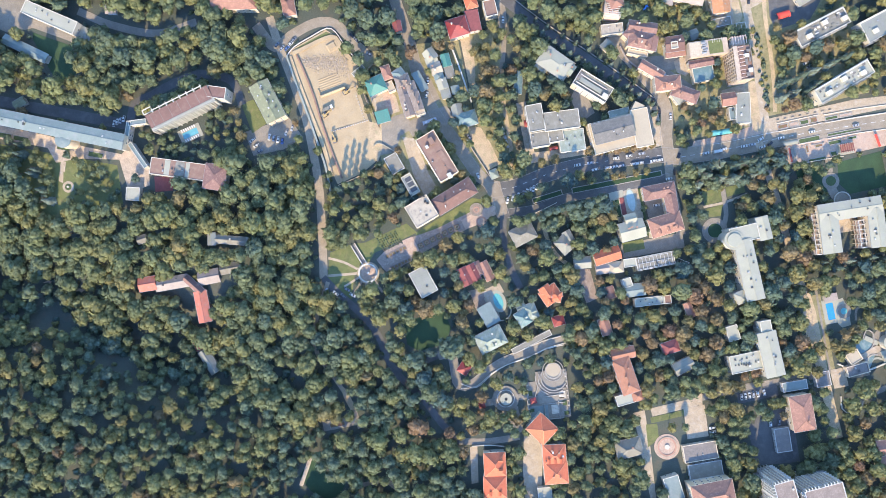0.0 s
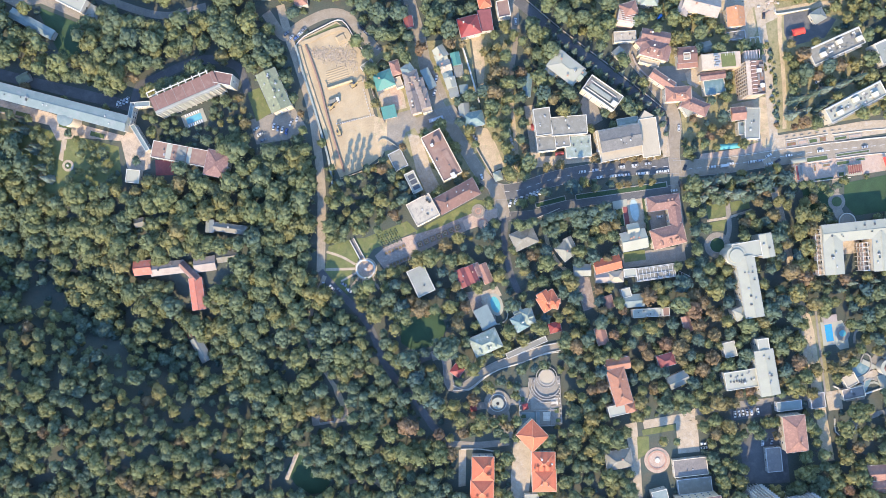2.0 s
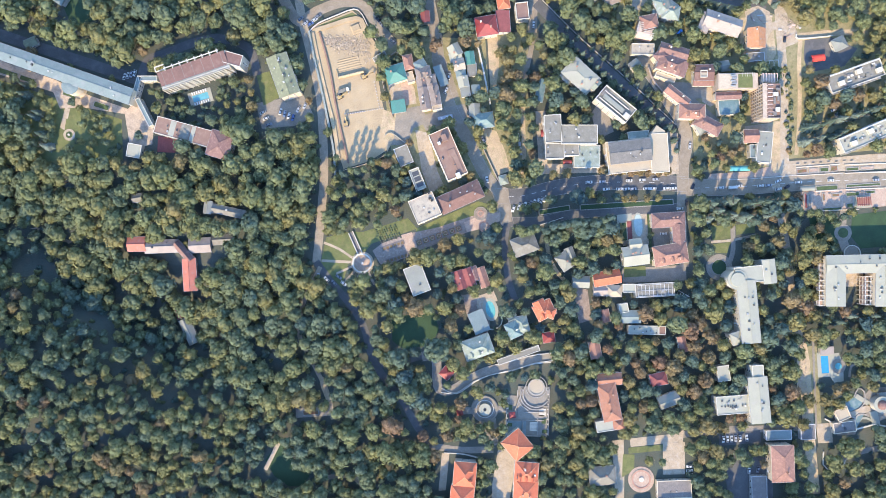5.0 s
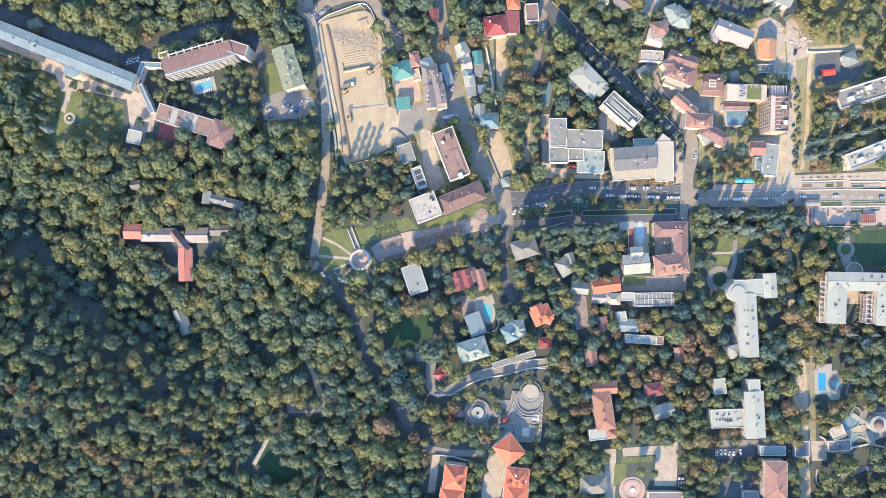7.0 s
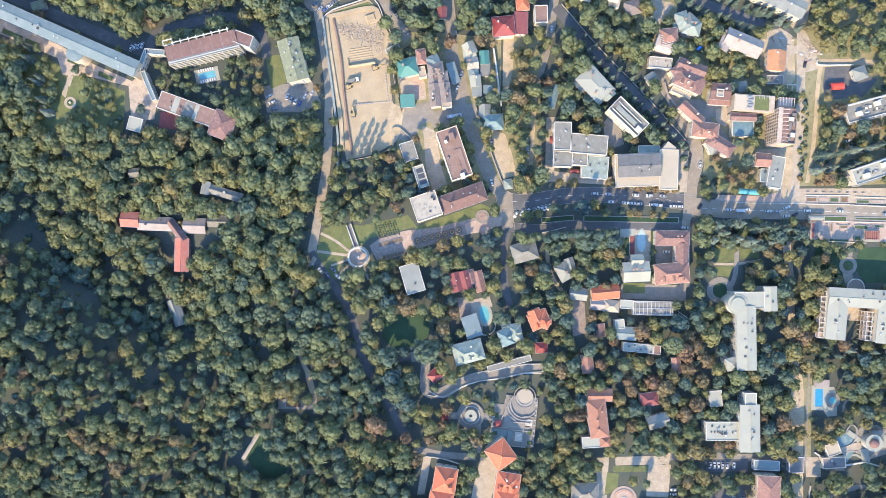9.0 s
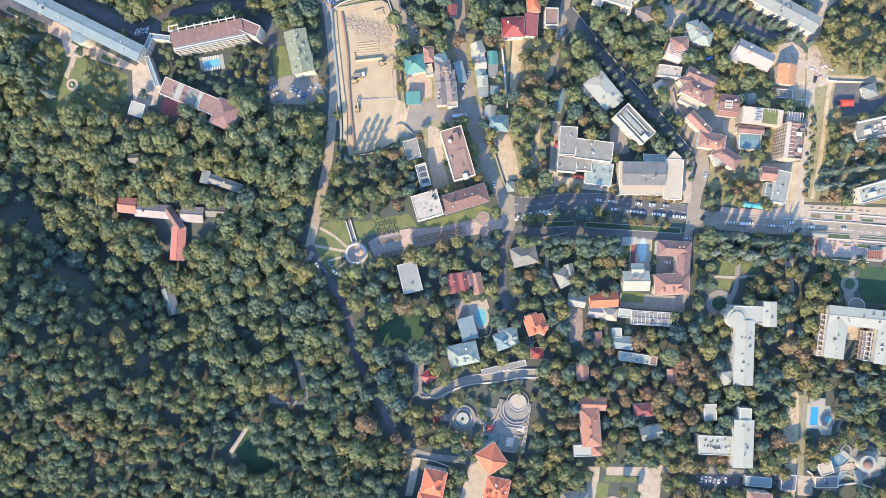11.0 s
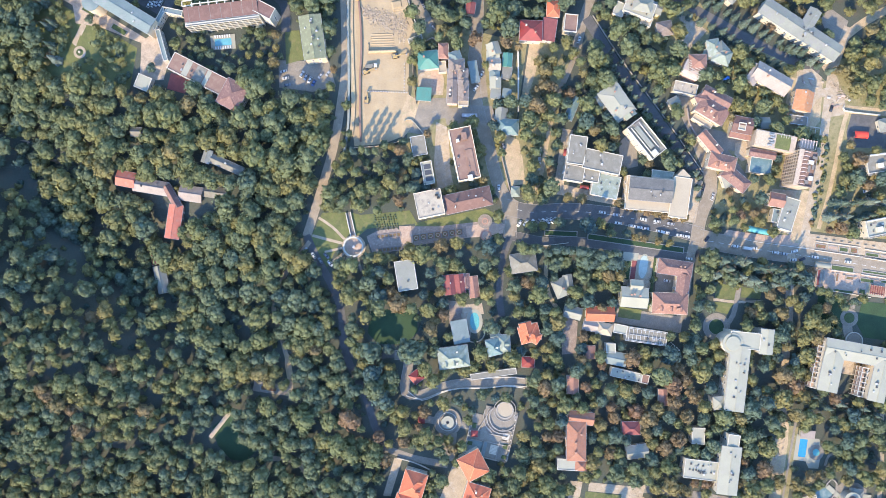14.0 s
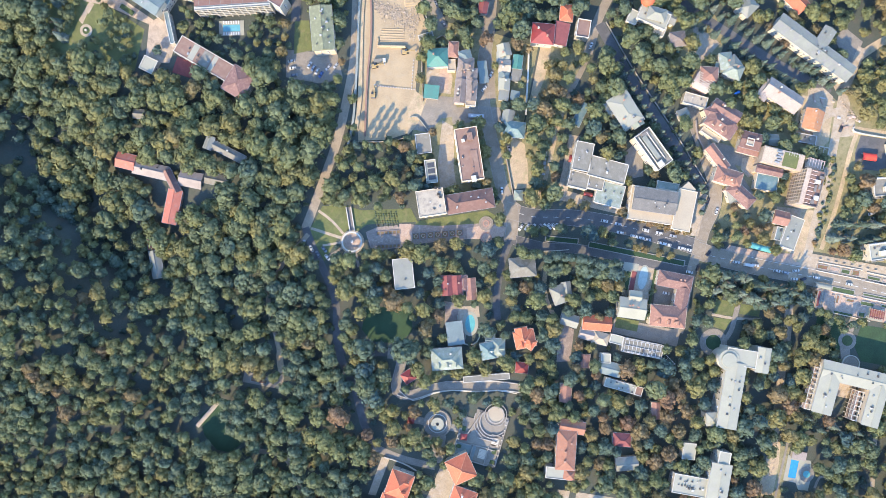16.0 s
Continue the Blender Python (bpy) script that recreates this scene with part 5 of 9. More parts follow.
house("villa", "villa with a grey hip roof and dormers", "villa", 17.3, -63.8, 17.7, 12.1, 16.3, 8, roof="hip", top=AQUAROOF, wall=WHITEWALL, dormers=3, chimneys=2)
ob = house("villa", "villa with crossing aqua hip roofs", "villa", 40.6, -54.2, 7.6, 9.2, 21.8, 8, roof="hip", top=DULLTEAL, wall=WHITEWALL, dormers=1, chimneys=1)
wing(ob, 46.4, -51.4, 7.2, 10.3, 11.3, 7.4, roof="hip", top=AQUAROOF, wall=WHITEWALL, dormers=1)
wing(ob, 40.9, -47.6, 5.2, 5.2, 15.9, 6, roof="gable", top=AQUAROOF, wall=WHITEWALL)
house("villa", "villa with a dark blue-grey roof", "villa", 19.2, -48.0, 9.0, 13.4, 18.4, 5, roof="shed", rise=1.0, top=BLUEROOF, wall=GREYWALL)
ob = house("villa", "villa with a bright orange tile roof", "villa", 61.0, -42.8, 11.6, 9.7, 23.4, 8, roof="hip", top=TILE, wall=CREAMWALL, dormers=2, chimneys=1)
wing(ob, 58.6, -40.2, 6.6, 7.0, 23.4, 8.6, roof="gable", rise=2.4, top=TILE, wall=CREAMWALL)
wing(ob, 64.6, -44.6, 6.0, 5.4, 68.0, 8.3, roof="hip", rise=1.8, top=TILE, wall=CREAMWALL)
house("pavilion", "garden pavilion with a red roof", "pavilion", 63.3, -60.7, 6.8, 5.7, 6.0, 4, roof="hip", top=REDROOF, wall=BRICKWALL)
house("pavilion", "pavilion with a red pyramid roof at the bend", "pavilion", -3.1, -79.3, 7.1, 6.3, 45.0, 4, roof="hip", top=REDROOF, wall=BRICKWALL)
house("pergola", "long low pergola roof on the terrace", "gallery", 43.3, -71.0, 28.2, 3.7, 16.1, 4, top=GREYROOF, wall=WHITEWALL, parapet=0.3)
house("villa", "white villa with crossing gables", "villa", 120.8, -11.8, 15.6, 11.3, 3.9, 9, roof="gable", top=WHITEROOF, wall=WHITEWALL, chimneys=3, rise=2.5)
house("portico", "white entrance gable of the villa", "portico", 121.1, -4.6, 6.7, 6.0, 3.0, 9, roof="gable", top=WHITEROOF, wall=WHITEWALL, rise=2.0)
ob = house("range", "red-brown ranges round a court", "range", 143.1, 9.6, 20.2, 8.5, 0.0, 8, roof="hip", top=BROWNTILE, wall=CREAMWALL, chimneys=2)
wing(ob, 149.3, -0.7, 7.1, 13.4, 0.0, 8, roof="gable", top=BROWNTILE, wall=CREAMWALL)
wing(ob, 142.9, -12.3, 20.6, 11.9, 5.9, 9, roof="hip", top=PINKTILE, wall=CREAMWALL, chimneys=2, dormers=3)
house("house", "house with an orange tile roof and white edge", "house", 102.4, -24.9, 16.4, 8.2, 6.2, 6, roof="gable", top=TILE)
house("shed", "low beige shed with a gable", "shed", 98.0, -32.8, 7.9, 6.1, -2.6, 4, roof="gable", top=BEIGEROOF, wall=GREYWALL)
house("shed", "low cream shed behind the orange roof", "shed", 106.6, -33.7, 8.9, 6.4, -2.3, 4.6, roof="hip", top=CREAMROOF, wall=GREYWALL)
house("house", "small brick-roofed house in the yard", "house", 99.7, -49.2, 5.8, 7.2, 7.1, 4, roof="gable", top=PINKTILE, wall=GREYWALL)
ob = house("range", "long low range with an unfinished grey roof frame", "range", 132.5, -34.5, 24.9, 8.5, 0.0, 6, top=GREYROOF, vents=3, parapet=0.5)
long_range = ob
wing(ob, 115.9, -32.3, 7.8, 5.3, -2.6, 6.5, top=WHITEROOF)
house("house", "white cube house", "house", 111.9, -44.8, 5.7, 5.7, 7.1, 6, top=WHITEROOF)
house("house", "house with a pale blue roof", "house", 116.2, -50.6, 12.1, 7.2, -3.4, 5, roof="gable", top=BLUEROOF, rise=1.2)
house("range", "long white-roofed range with vents", "range", 123.8, -59.5, 19.2, 5.4, -4.2, 6, top=WHITEROOF, vents=8)
house("range", "brown end of the white-roofed range", "range", 135.8, -60.6, 4.3, 5.4, -4.8, 5, top=BROWNROOF)
house("house", "small red roof under trees", "house", 92.1, -70.3, 6.1, 10.0, 6.7, 6, roof="gable", top=PINKTILE)
ob = house("lodging_house", "long brick-red roofed house", "lodging house", 98.4, -103.3, 10.7, 22.9, 7.6, 10, roof="hip", rise=2.5, top=BRICKTILE, wall=PINKWALL, chimneys=3)
wing(ob, 99.3, -89.0, 14.8, 6.7, 1.4, 9, roof="gable", top=BRICKTILE, wall=PINKWALL)
wing(ob, 95.5, -118.5, 12.1, 6.8, 5.0, 8, top=WHITEROOF, wall=WHITEWALL)
wing(ob, 103.8, -117.8, 6.4, 6.0, 3.2, 8, roof="hip", top=BRICKTILE, wall=WHITEWALL)
house("villa", "house with a maroon roof among trees", "house", 131.0, -91.2, 10.0, 7.2, 8.1, 7, roof="hip", top=MAROON)
house("house", "low house with a pale blue roof", "house", 137.4, -105.3, 12.6, 7.2, 16.4, 5, roof="gable", top=PALEROOF)
house("house", "small dark red roof in the trees", "house", 148.2, -70.1, 4.3, 9.3, 9.5, 5, roof="gable", top=PINKTILE)

# ---------------------------------------------------------------- sanatoria in the east
san = house("sanatorium", "white T-shaped sanatorium with a round stair tower", "sanatorium", 188.5, -51.2, 11.2, 39.2, 1.8, 13, roof="gable", rise=1.0, over=0.3, top=WHITEROOF, wall=WHITEWALL, vents=9)
wing(san, 189.9, -27.8, 18.2, 10.1, 2.2, 13, top=WHITEROOF, wall=WHITEWALL, vents=3)
wing(san, 202.8, -26.7, 7.4, 14.7, 2.7, 13, roof="gable", rise=1.0, over=0.3, top=WHITEROOF, wall=WHITEWALL, vents=2)
wing(san, 181.0, -67.8, 6.2, 6.9, 13.2, 10, roof="hip", rise=1.2, top=WHITEROOF, wall=WHITEWALL)
rx, ry = 182.5, -30.6
rot_in = san.matrix_world.inverted() @ Vector((rx, ry, 0))
for nm, sld, mt in (("stair_tower", Solid().tube(0, 0, -1, 13.2, 6.0, 6.0, 32), WHITEWALL), ("tower_roof", Solid().tube(0, 0, 13.2, 13.5, 6.3, 6.3, 32).tube(0, 0, 13.5, 14.3, 4.6, 4.4, 32), WHITEROOF)):
    part(nm, sld, mt, san).location = rot_in
ob = house("sanatorium", "white sanatorium wing with skylights", "sanatorium", 192.1, -107.1, 11.6, 28.7, 1.7, 12, roof="gable", rise=1.0, over=0.3, top=WHITEROOF, wall=WHITEWALL, vents=6)
wing(ob, 192.2, -89.1, 7.0, 7.7, 0.0, 12, top=WHITEROOF, wall=WHITEWALL)
wing(ob, 176.3, -109.8, 20.5, 11.6, 1.0, 9, top=WHITEROOF, wall=WHITEWALL, vents=22)
house("house", "white house with a flat pale roof", "house", 172.8, -90.2, 7.8, 9.9, 5.2, 6, top=WHITEROOF)
usan = house("sanatorium", "white U-shaped sanatorium round a court", "sanatorium", 259.1, -25.4, 40.3, 10.7, -2.2, 13, roof="gable", rise=1.2, over=0.4, top=WHITEROOF, wall=CREAMWALL, vents=7)
wing(usan, 243.9, -38.7, 11.4, 24.0, -3.7, 13, roof="gable", rise=1.2, over=0.4, top=WHITEROOF, wall=CREAMWALL, vents=5)
wing(usan, 274.1, -40.3, 9.6, 24.6, -4.5, 13, roof="gable", rise=1.2, over=0.4, top=WHITEROOF, wall=CREAMWALL, vents=5)
house("villa", "pinkish gabled house by the car park", "house", 205.3, -148.7, 13.4, 22.3, -1.6, 10, roof="hip", rise=2.5, top=PINKTILE, wall=CREAMWALL, chimneys=1)
# the tower's shadow is put into the dark colour of this roof
house("annex", "grey flat annex in the shade", "annex", 192.1, -165.4, 9.8, 15.7, -2.4, 3.5, top=DARKROOF, wall=GREYWALL)
house("museum", "museum with a dark flat roof", "museum", 137.7, -162.7, 21.9, 11.3, -1.3, 3.6, top=DARKROOF, wall=CREAMWALL, vents=2, parapet=0.8)
house("annex", "flat grey annex in the shade behind the museum", "annex", 139.1, -175.3, 21.9, 9.8, -1.3, 3, top=GREYROOF, wall=GREYWALL)
house("villa", "long house with a red tile roof", "house", 137.8, -187.3, 26.0, 14.1, 0.2, 14, roof="hip", top=PINKTILE, wall=CREAMWALL, dormers=4)
house("annex", "blue-grey roofed annex", "annex", 115.6, -182.1, 10.1, 16.0, 6.0, 6, top=BLUEROOF, wall=WHITEWALL)
house("villa", "house with a pale broken roof", "house", 92.0, -150.6, 16.0, 10.9, 2.3, 6, roof="hip", top=GREYROOF, wall=GREYWALL, chimneys=1)
tower = house("apartment_tower", "tall grey apartment tower with white balcony ribs", "apartment tower", 177.6, -192.6, 12.5, 21.5, 5.3, 30, top=GREYTILE, wall=GREYWALL, parapet=1.0, vents=3, gap=4.5)
tower_b = house("apartment_tower", "second grey apartment tower with white balcony ribs", "apartment tower", 201.0, -199.4, 24.1, 20.0, 4.2, 30, top=GREYTILE, wall=GREYWALL, parapet=1.0, vents=3, gap=4.5)
house("house", "house with an orange roof at the edge", "house", 255.6, -181.9, 13.0, 9.0, -4.6, 7, roof="gable", top=PINKTILE)
house("house", "house with a pink roof at the edge", "house", 255.8, -191.0, 13.1, 6.7, -1.4, 7, roof="gable", top=PINKTILE)

# ---------------------------------------------------------------- red roofs and the terrace garden
ob = house("chapel_house", "house with a bright red pyramid roof", "house", 38.6, -126.6, 13.0, 14.0, 36.2, 10, roof="hip", rise=4.2, top=TILE, wall=WHITEWALL, over=0.8)
wing(ob, 43.2, -144.6, 14.0, 12.5, -8.1, 10, roof="hip", rise=3.0, top=TILE, wall=WHITEWALL, chimneys=2, dormers=3, vents=3)
wing(ob, 42.1, -156.0, 14.4, 13.6, -6.7, 10, roof="hip", rise=3.0, top=TILE, wall=WHITEWALL, chimneys=2)
ob = house("villa", "twin-roofed villa with bright red tiles", "villa", 4.3, -143.6, 13.3, 14.7, -7.9, 9, roof="hip", rise=4.0, top=TILE, wall=WHITEWALL, dormers=2)
wing(ob, 1.6, -157.9, 14.0, 13.2, -9.6, 9, roof="hip", rise=3.5, top=TILE, wall=WHITEWALL, dormers=2)
house("annex", "low white annex on the terrace", "annex", 32.7, -170.4, 9.0, 9.0, -6.3, 4, top=WHITEROOF, vents=3)

# ---------------------------------------------------------------- what belongs to single buildings
def inside(ob, x, y, z=0.0):
    """A place in the world in the thing's own axes."""
    return ob.matrix_world.inverted() @ Vector((x, y, z + ob.matrix_world.translation.z))


# hotel: white beams over both long edges, fins between the balconies, joints in the roof
def hotel_parts(ob, l, w):
    for i in range(8):
        u = (i / 7 - 0.5) * l * 0.76 + 0.02 * l
        part("roof_beam", beam(beam(Solid(), (u, w / 2 - 0.4, 17.6), (u, w / 2 + 2.4, 17.6), 0.28), (u, w / 2 + 0.9, 15.5), (u, w / 2 + 0.9, 17.6), 0.3), WHITEWALL, ob)
    part("roof_rail", beam(Solid(), (-l * 0.38, w / 2 + 1.2, 17.7), (l * 0.42, w / 2 + 1.2, 17.7), 0.24), WHITEWALL, ob)
    for i in range(13):
        u = (i / 12 - 0.5) * l * 0.98
        part("balcony_fin", Solid().box(u, -w / 2 - 1.2, 0, 0.45, 2.4, 15.6, bevel=0.05), WHITEWALL, ob)
    for f in range(5):
        part("balcony", Solid().box(0, -w / 2 - 1.2, 2.6 + 3.1 * f, l * 0.98, 2.3, 0.22).box(0, -w / 2 - 2.35, 2.8 + 3.1 * f, l * 0.98, 0.12, 0.9), WHITEWALL, ob)
    part("roof_rail", beam(Solid(), (-l * 0.48, -w / 2 - 1.2, 16.1), (l * 0.5, -w / 2 - 1.2, 16.1), 0.26), WHITEWALL, ob)
    for i in range(7):
        u = ((i + 0.5) / 7 - 0.5) * l
        o = part("roof_joint", Solid().add([(u, -w / 2, 16.27), (u + 0.25, -w / 2, 16.27), (u + 0.25, w / 2, 17.27), (u, w / 2, 17.27), (u, -w / 2, 16.1), (u + 0.25, -w / 2, 16.1), (u + 0.25, w / 2, 17.1), (u, w / 2, 17.1)],
                                        [(0, 1, 2, 3), (7, 6, 5, 4), (0, 4, 5, 1), (1, 5, 6, 2), (2, 6, 7, 3), (3, 7, 4, 0)]), DARKROOF, ob)


hotel_parts(hotel, 45.0, 8.6)
cx, cy = -171.0, 122.4
part("roof_frame", beam(beam(beam(Solid(), (-3, 0, 14), (3, 0, 14), 0.3), (-3, 3, 14), (3, 3, 14), 0.3), (-3, 0, 14), (-3, 3, 14), 0.3), WHITEWALL, hotel).location = inside(hotel, cx, cy)
# bands on the low hotel range
for k, (u, wd, mt) in enumerate(((-0.20, 3.6, WHITEROOF), (0.03, 6.0, GREYROOF), (0.17, 2.6, WHITEROOF))):
    part("roof_band", Solid().box(u * 36, 0, 9.1, wd, 9.6, 0.12), mt, striped)
for i in range(9):
    part("pergola_post", Solid().box(-17 + i * 4.2, -5.6, 0, 0.3, 0.3, 8.8).box(-17 + i * 4.2, -5.4, 8.6, 0.25, 1.6, 0.25), WHITEWALL, striped)
# office block: an inner parapet round a long raised skylight
OL, OW = office.children[0].dimensions.x, office.children[0].dimensions.y
part("skylight", Solid().box(-1.5, -0.6, 12.1, OL * 0.66, OW * 0.26, 1.1, bevel=0.15), PALEROOF, office)
for v in (-0.30, 0.22):
    part("inner_parapet", Solid().box(-1.0, v * OW, 12.1, OL * 0.80, 0.35, 0.9), WHITEWALL, office)
part("stair_head", Solid().box(OL * 0.40, -OW * 0.18, 12.1, 3.6, 3.4, 2.2, bevel=0.08).box(OL * 0.40, -OW * 0.18, 14.3, 2.6, 2.4, 0.2), WHITEWALL, office)
part("plant_room", Solid().box(-OL * 0.41, OW * 0.12, 12.1, 3.0, 4.2, 0.8, bevel=0.08), DARKROOF, office)
# brown block: stair heads and a raised strip
for u, v, a, b, h in ((-8, 1.4, 9.5, 0.5, 0.7), (10, 1.6, 4.5, 3.2, 2.6), (8.2, -2.6, 1.8, 1.8, 2.2), (-6, 2.6, 16, 4.4, 0.5), (-15, 0.5, 3.6, 2.8, 2.2)):
    part("roof_structure", Solid().box(v, u, 15.1, b, a, h, bevel=0.05), BROWNROOF if h != 2.2 else GREYWALL, blockb)


def drum(name, label, category, x, y, rings, group=""):
    """A round thing of stacked rings: (inner radius, outer radius, foot, top, material, part name)."""
    ob = root(name, label, category, x, y, 0, group)
    for r0, r1, z0, z1, m, nm in rings:
        part(nm, Solid().ring(0, 0, z0, z1, r0, r1, 48) if r0 else Solid().tube(0, 0, z0, z1, r1, r1, 48), m, ob)
    CLEAR.append((rect(x, y, 2 * max(r[1] for r in rings), 2 * max(r[1] for r in rings), 0), 0.5))
    return ob


# the viewpoint rotunda with its stair and spokes of paths
mon = drum("rotunda", "white round colonnade on the viewpoint terrace", "rotunda", -53.3, -6.1, [
    (0, 5.0, -0.4, 0.3, PINKPAVE, "floor"), (4.9, 7.3, -0.4, 0.34, PAVE, "walk"), (5.4, 6.3, 2.6, 3.0, WHITEWALL, "ring_beam"), (0, 0.9, 0.3, 2.2, CONCRETE, "pedestal")])
for i in range(20):
    a = 2 * math.pi * i / 20
    part("column", Solid().tube(5.8 * math.cos(a), 5.8 * math.sin(a), 0.34, 2.6, 0.24, 0.2, 10), WHITEWALL, mon)
st = root("ramp_stair", "straight stone stair with white side walls", "stair", -56.9, 7.6, 0)
sx0, sy0 = -59.8, 14.4
sx1, sy1 = -54.4, 0.0
part("flight", strip(Solid(), [Vector((sx0, sy0)), Vector((sx1, sy1))], -1.2, 1.2, -0.3, 0.25), DARKROOF, st).matrix_world = Matrix()
for d in (-1.7, 1.2):
    part("side_wall", strip(Solid(), [Vector((sx0, sy0)), Vector((sx1, sy1))], d, d + 0.55, -0.3, 1.3), WHITEWALL, st).matrix_world = Matrix()
CLEAR.append((rect(-56.9, 7.6, 5, 16, 18), 0.3))
road("pavement", "spoke path from the rotunda", [(-77.4, 8.6), (-68.0, 4.0), (-59.8, -2.2)], 1.6, PAVE, clear=0.3)
road("pavement", "spoke path from the rotunda", [(-79.6, -2.9), (-69.8, -4.0), (-60.5, -5.0)], 1.7, PAVE, clear=0.3)
road("pavement", "spoke path from the rotunda", [(-70.6, -11.9), (-60.1, -7.9)], 1.4, PAVE, clear=0.3)
road("pavement", "spoke path from the rotunda", [(-67.0, -19.4), (-58.3, -10.4)], 1.6, GREYPAVE, clear=0.3)
road("pavement", "spoke path from the rotunda", [(-58.3, -21.2), (-55.8, -12.6)], 1.6, GREYPAVE, clear=0.3)
road("pavement", "spoke path from the rotunda", [(-46.4, -20.5), (-50.0, -12.2)], 1.6, GREYPAVE, clear=0.3)


def planters(x0, y0, x1, y1, n, size, label="square dark-rimmed flower bed on the promenade", ringed=True):
    for i in range(n):
        t = (i + 0.5) / n
        x, y = x0 + (x1 - x0) * t, y0 + (y1 - y0) * t
        ob = root("flower_bed", label, "flower bed", x, y, math.degrees(math.atan2(y1 - y0, x1 - x0)), "promenade beds", 0.14)
        part("rim", RIM_MESH[size], None, ob)
        part("planting", BED_MESH[size], None, ob)
        if ringed:
            part("round_border", RING_MESH[size], None, ob)


def rim_solid(s):
    o = Solid()
    for a, b, c, d in ((0, s / 2, s + 0.5, 0.5), (0, -s / 2, s + 0.5, 0.5), (s / 2, 0, 0.5, s - 0.5), (-s / 2, 0, 0.5, s - 0.5)):
        o.box(a, b, -0.1, c, d, 0.5)
    return o


RIM_MESH = {s: rim_solid(s).mesh("rim", DARKROOF) for s in (2.3, 3.9)}
BED_MESH = {s: Solid().box(0, 0, -0.1, s - 0.5, s - 0.5, 0.32).mesh("planting", FLOWER) for s in (2.3, 3.9)}
RING_MESH = {s: Solid().ring(0, 0, 0.1, 0.4, s * 0.22, s * 0.32, 16).mesh("round_border", PAVE) for s in (2.3, 3.9)}
planters(-40.0, 1.8, -25.6, 5.8, 6, 2.3, ringed=False)
planters(-37.8, -6.1, -23.8, -2.5, 6, 2.3, ringed=False)
planters(-18.0, 4.3, 12.2, 13.0, 7, 3.9)
drum("round_bench", "ring-shaped terrace with stone bench", "terrace", 24.8, 21.2, [(3.4, 4.4, -0.3, 0.55, GREYPAVE, "bench"), (0, 3.3, -0.3, 0.34, PROMENADE, "floor"), (1.4, 2.0, 0.3, 0.7, BRICKWALL, "bed_rim")])
drum("round_bench", "ring-shaped terrace with low brick rim", "terrace", 26.6, 12.6, [(2.6, 3.5, -0.3, 0.5, BRICKWALL, "bench"), (0, 2.5, -0.3, 0.34, PINKPAVE, "floor")])


def clump(seed, n=46, r=0.5):
    """A small dense bush: a knobbly core with leaf clumps."""
    q = np.random.default_rng(seed)
    V, F = [], []
    s = Solid()
    for _ in range(n):
        d = q.normal(size=3)
        d[2] = abs(d[2])
        d /= np.linalg.norm(d)
        p = Vector(d * r * q.uniform(0.8, 1.1)) + Vector((0, 0, r * 0.4))
        u = Vector(np.cross(d, q.normal(size=3))).normalized() * r * 0.34
        w = Vector(d).cross(u).normalized() * r * 0.34
        s.add([p - u - w, p + u - w, p + u + w, p - u + w], [(0, 1, 2, 3)])
    return s.tube(0, 0, -0.1, r * 1.2, r * 0.9, r * 0.5, 8).mesh("foliage", LEAF)


BUSH = [clump(1), clump(2)]


def bush(x, y, size, label, group):
    ob = root("bush", label, "bush", x, y, rnd.uniform(0, 360), group)
    ob.scale = (size,) * 3
    part("foliage", BUSH[rnd.randrange(2)], None, ob)


gx0, gy0 = -43.2, 14.8
for i in range(9):
    for j in range(7):
        if (i + j) % 2 == 0 or j % 3:
            bush(gx0 + 1.55 * i + 0.55 * j, gy0 - 1.35 * j + 0.3 * i, 0.95, "small clipped bush in the lawn rows", "bushes in the lawn rows")


# ---------------------------------------------------------------- the pit
def wall_line(name, label, pts, thick, height, material, category="wall"):
    ob = new(name, strip(Solid(), smooth_line(pts, 4.0), -thick / 2, thick / 2, -0.4, height).mesh(name, material))
    return tagged(ob, label, category, kind="structure")


wall_line("retaining_wall", "weathered grey-green retaining wall along the pit", [(-78.5, 145.1), (-76.3, 128.2), (-72.4, 104.8), (-69.5, 85.0), (-67.3, 67.0), (-67.3, 50.8)], 1.3, 2.2, WALLTEAL)
wall_line("bank", "dark earth bank inside the retaining wall", [(-76.7, 144.3), (-74.2, 126.4), (-69.8, 101.2), (-66.2, 81.4), (-64.8, 61.6)], 2.6, 1.0, DIRT)
wall_line("bank", "brown edge of the pit bank", [(-72.0, 144.3), (-69.1, 131.8), (-66.2, 115.6), (-64.4, 97.6), (-61.6, 77.8), (-58.3, 58.7)], 1.1, 1.4, BROWNROOF)
wall_line("bank", "sandy rim at the head of the pit", [(-74.5, 145.8), (-66.2, 147.9), (-51.8, 151.5), (-44.6, 150.8), (-41.0, 140.7), (-33.8, 129.2)], 2.6, 1.0, SAND)
wall_line("wall", "concrete parapet round the head of the pit", [(-78.5, 145.1), (-72.7, 150.1), (-59.0, 155.1), (-49.0, 158.0), (-43.9, 154.4), (-38.9, 142.5), (-33.1, 132.8)], 0.5, 1.1, CONCRETE)
wall_line("fence", "site fence along the huts", [(-34.6, 122.8), (-32.4, 108.4), (-29.2, 92.2), (-27.7, 86.8)], 0.25, 2.0, DARKROOF)
wall_line("fence", "board fence at the foot of the pit", [(-61.9, 54.4), (-51.8, 56.5), (-41.0, 59.4), (-31.0, 64.4)], 0.25, 2.2, WOOD)
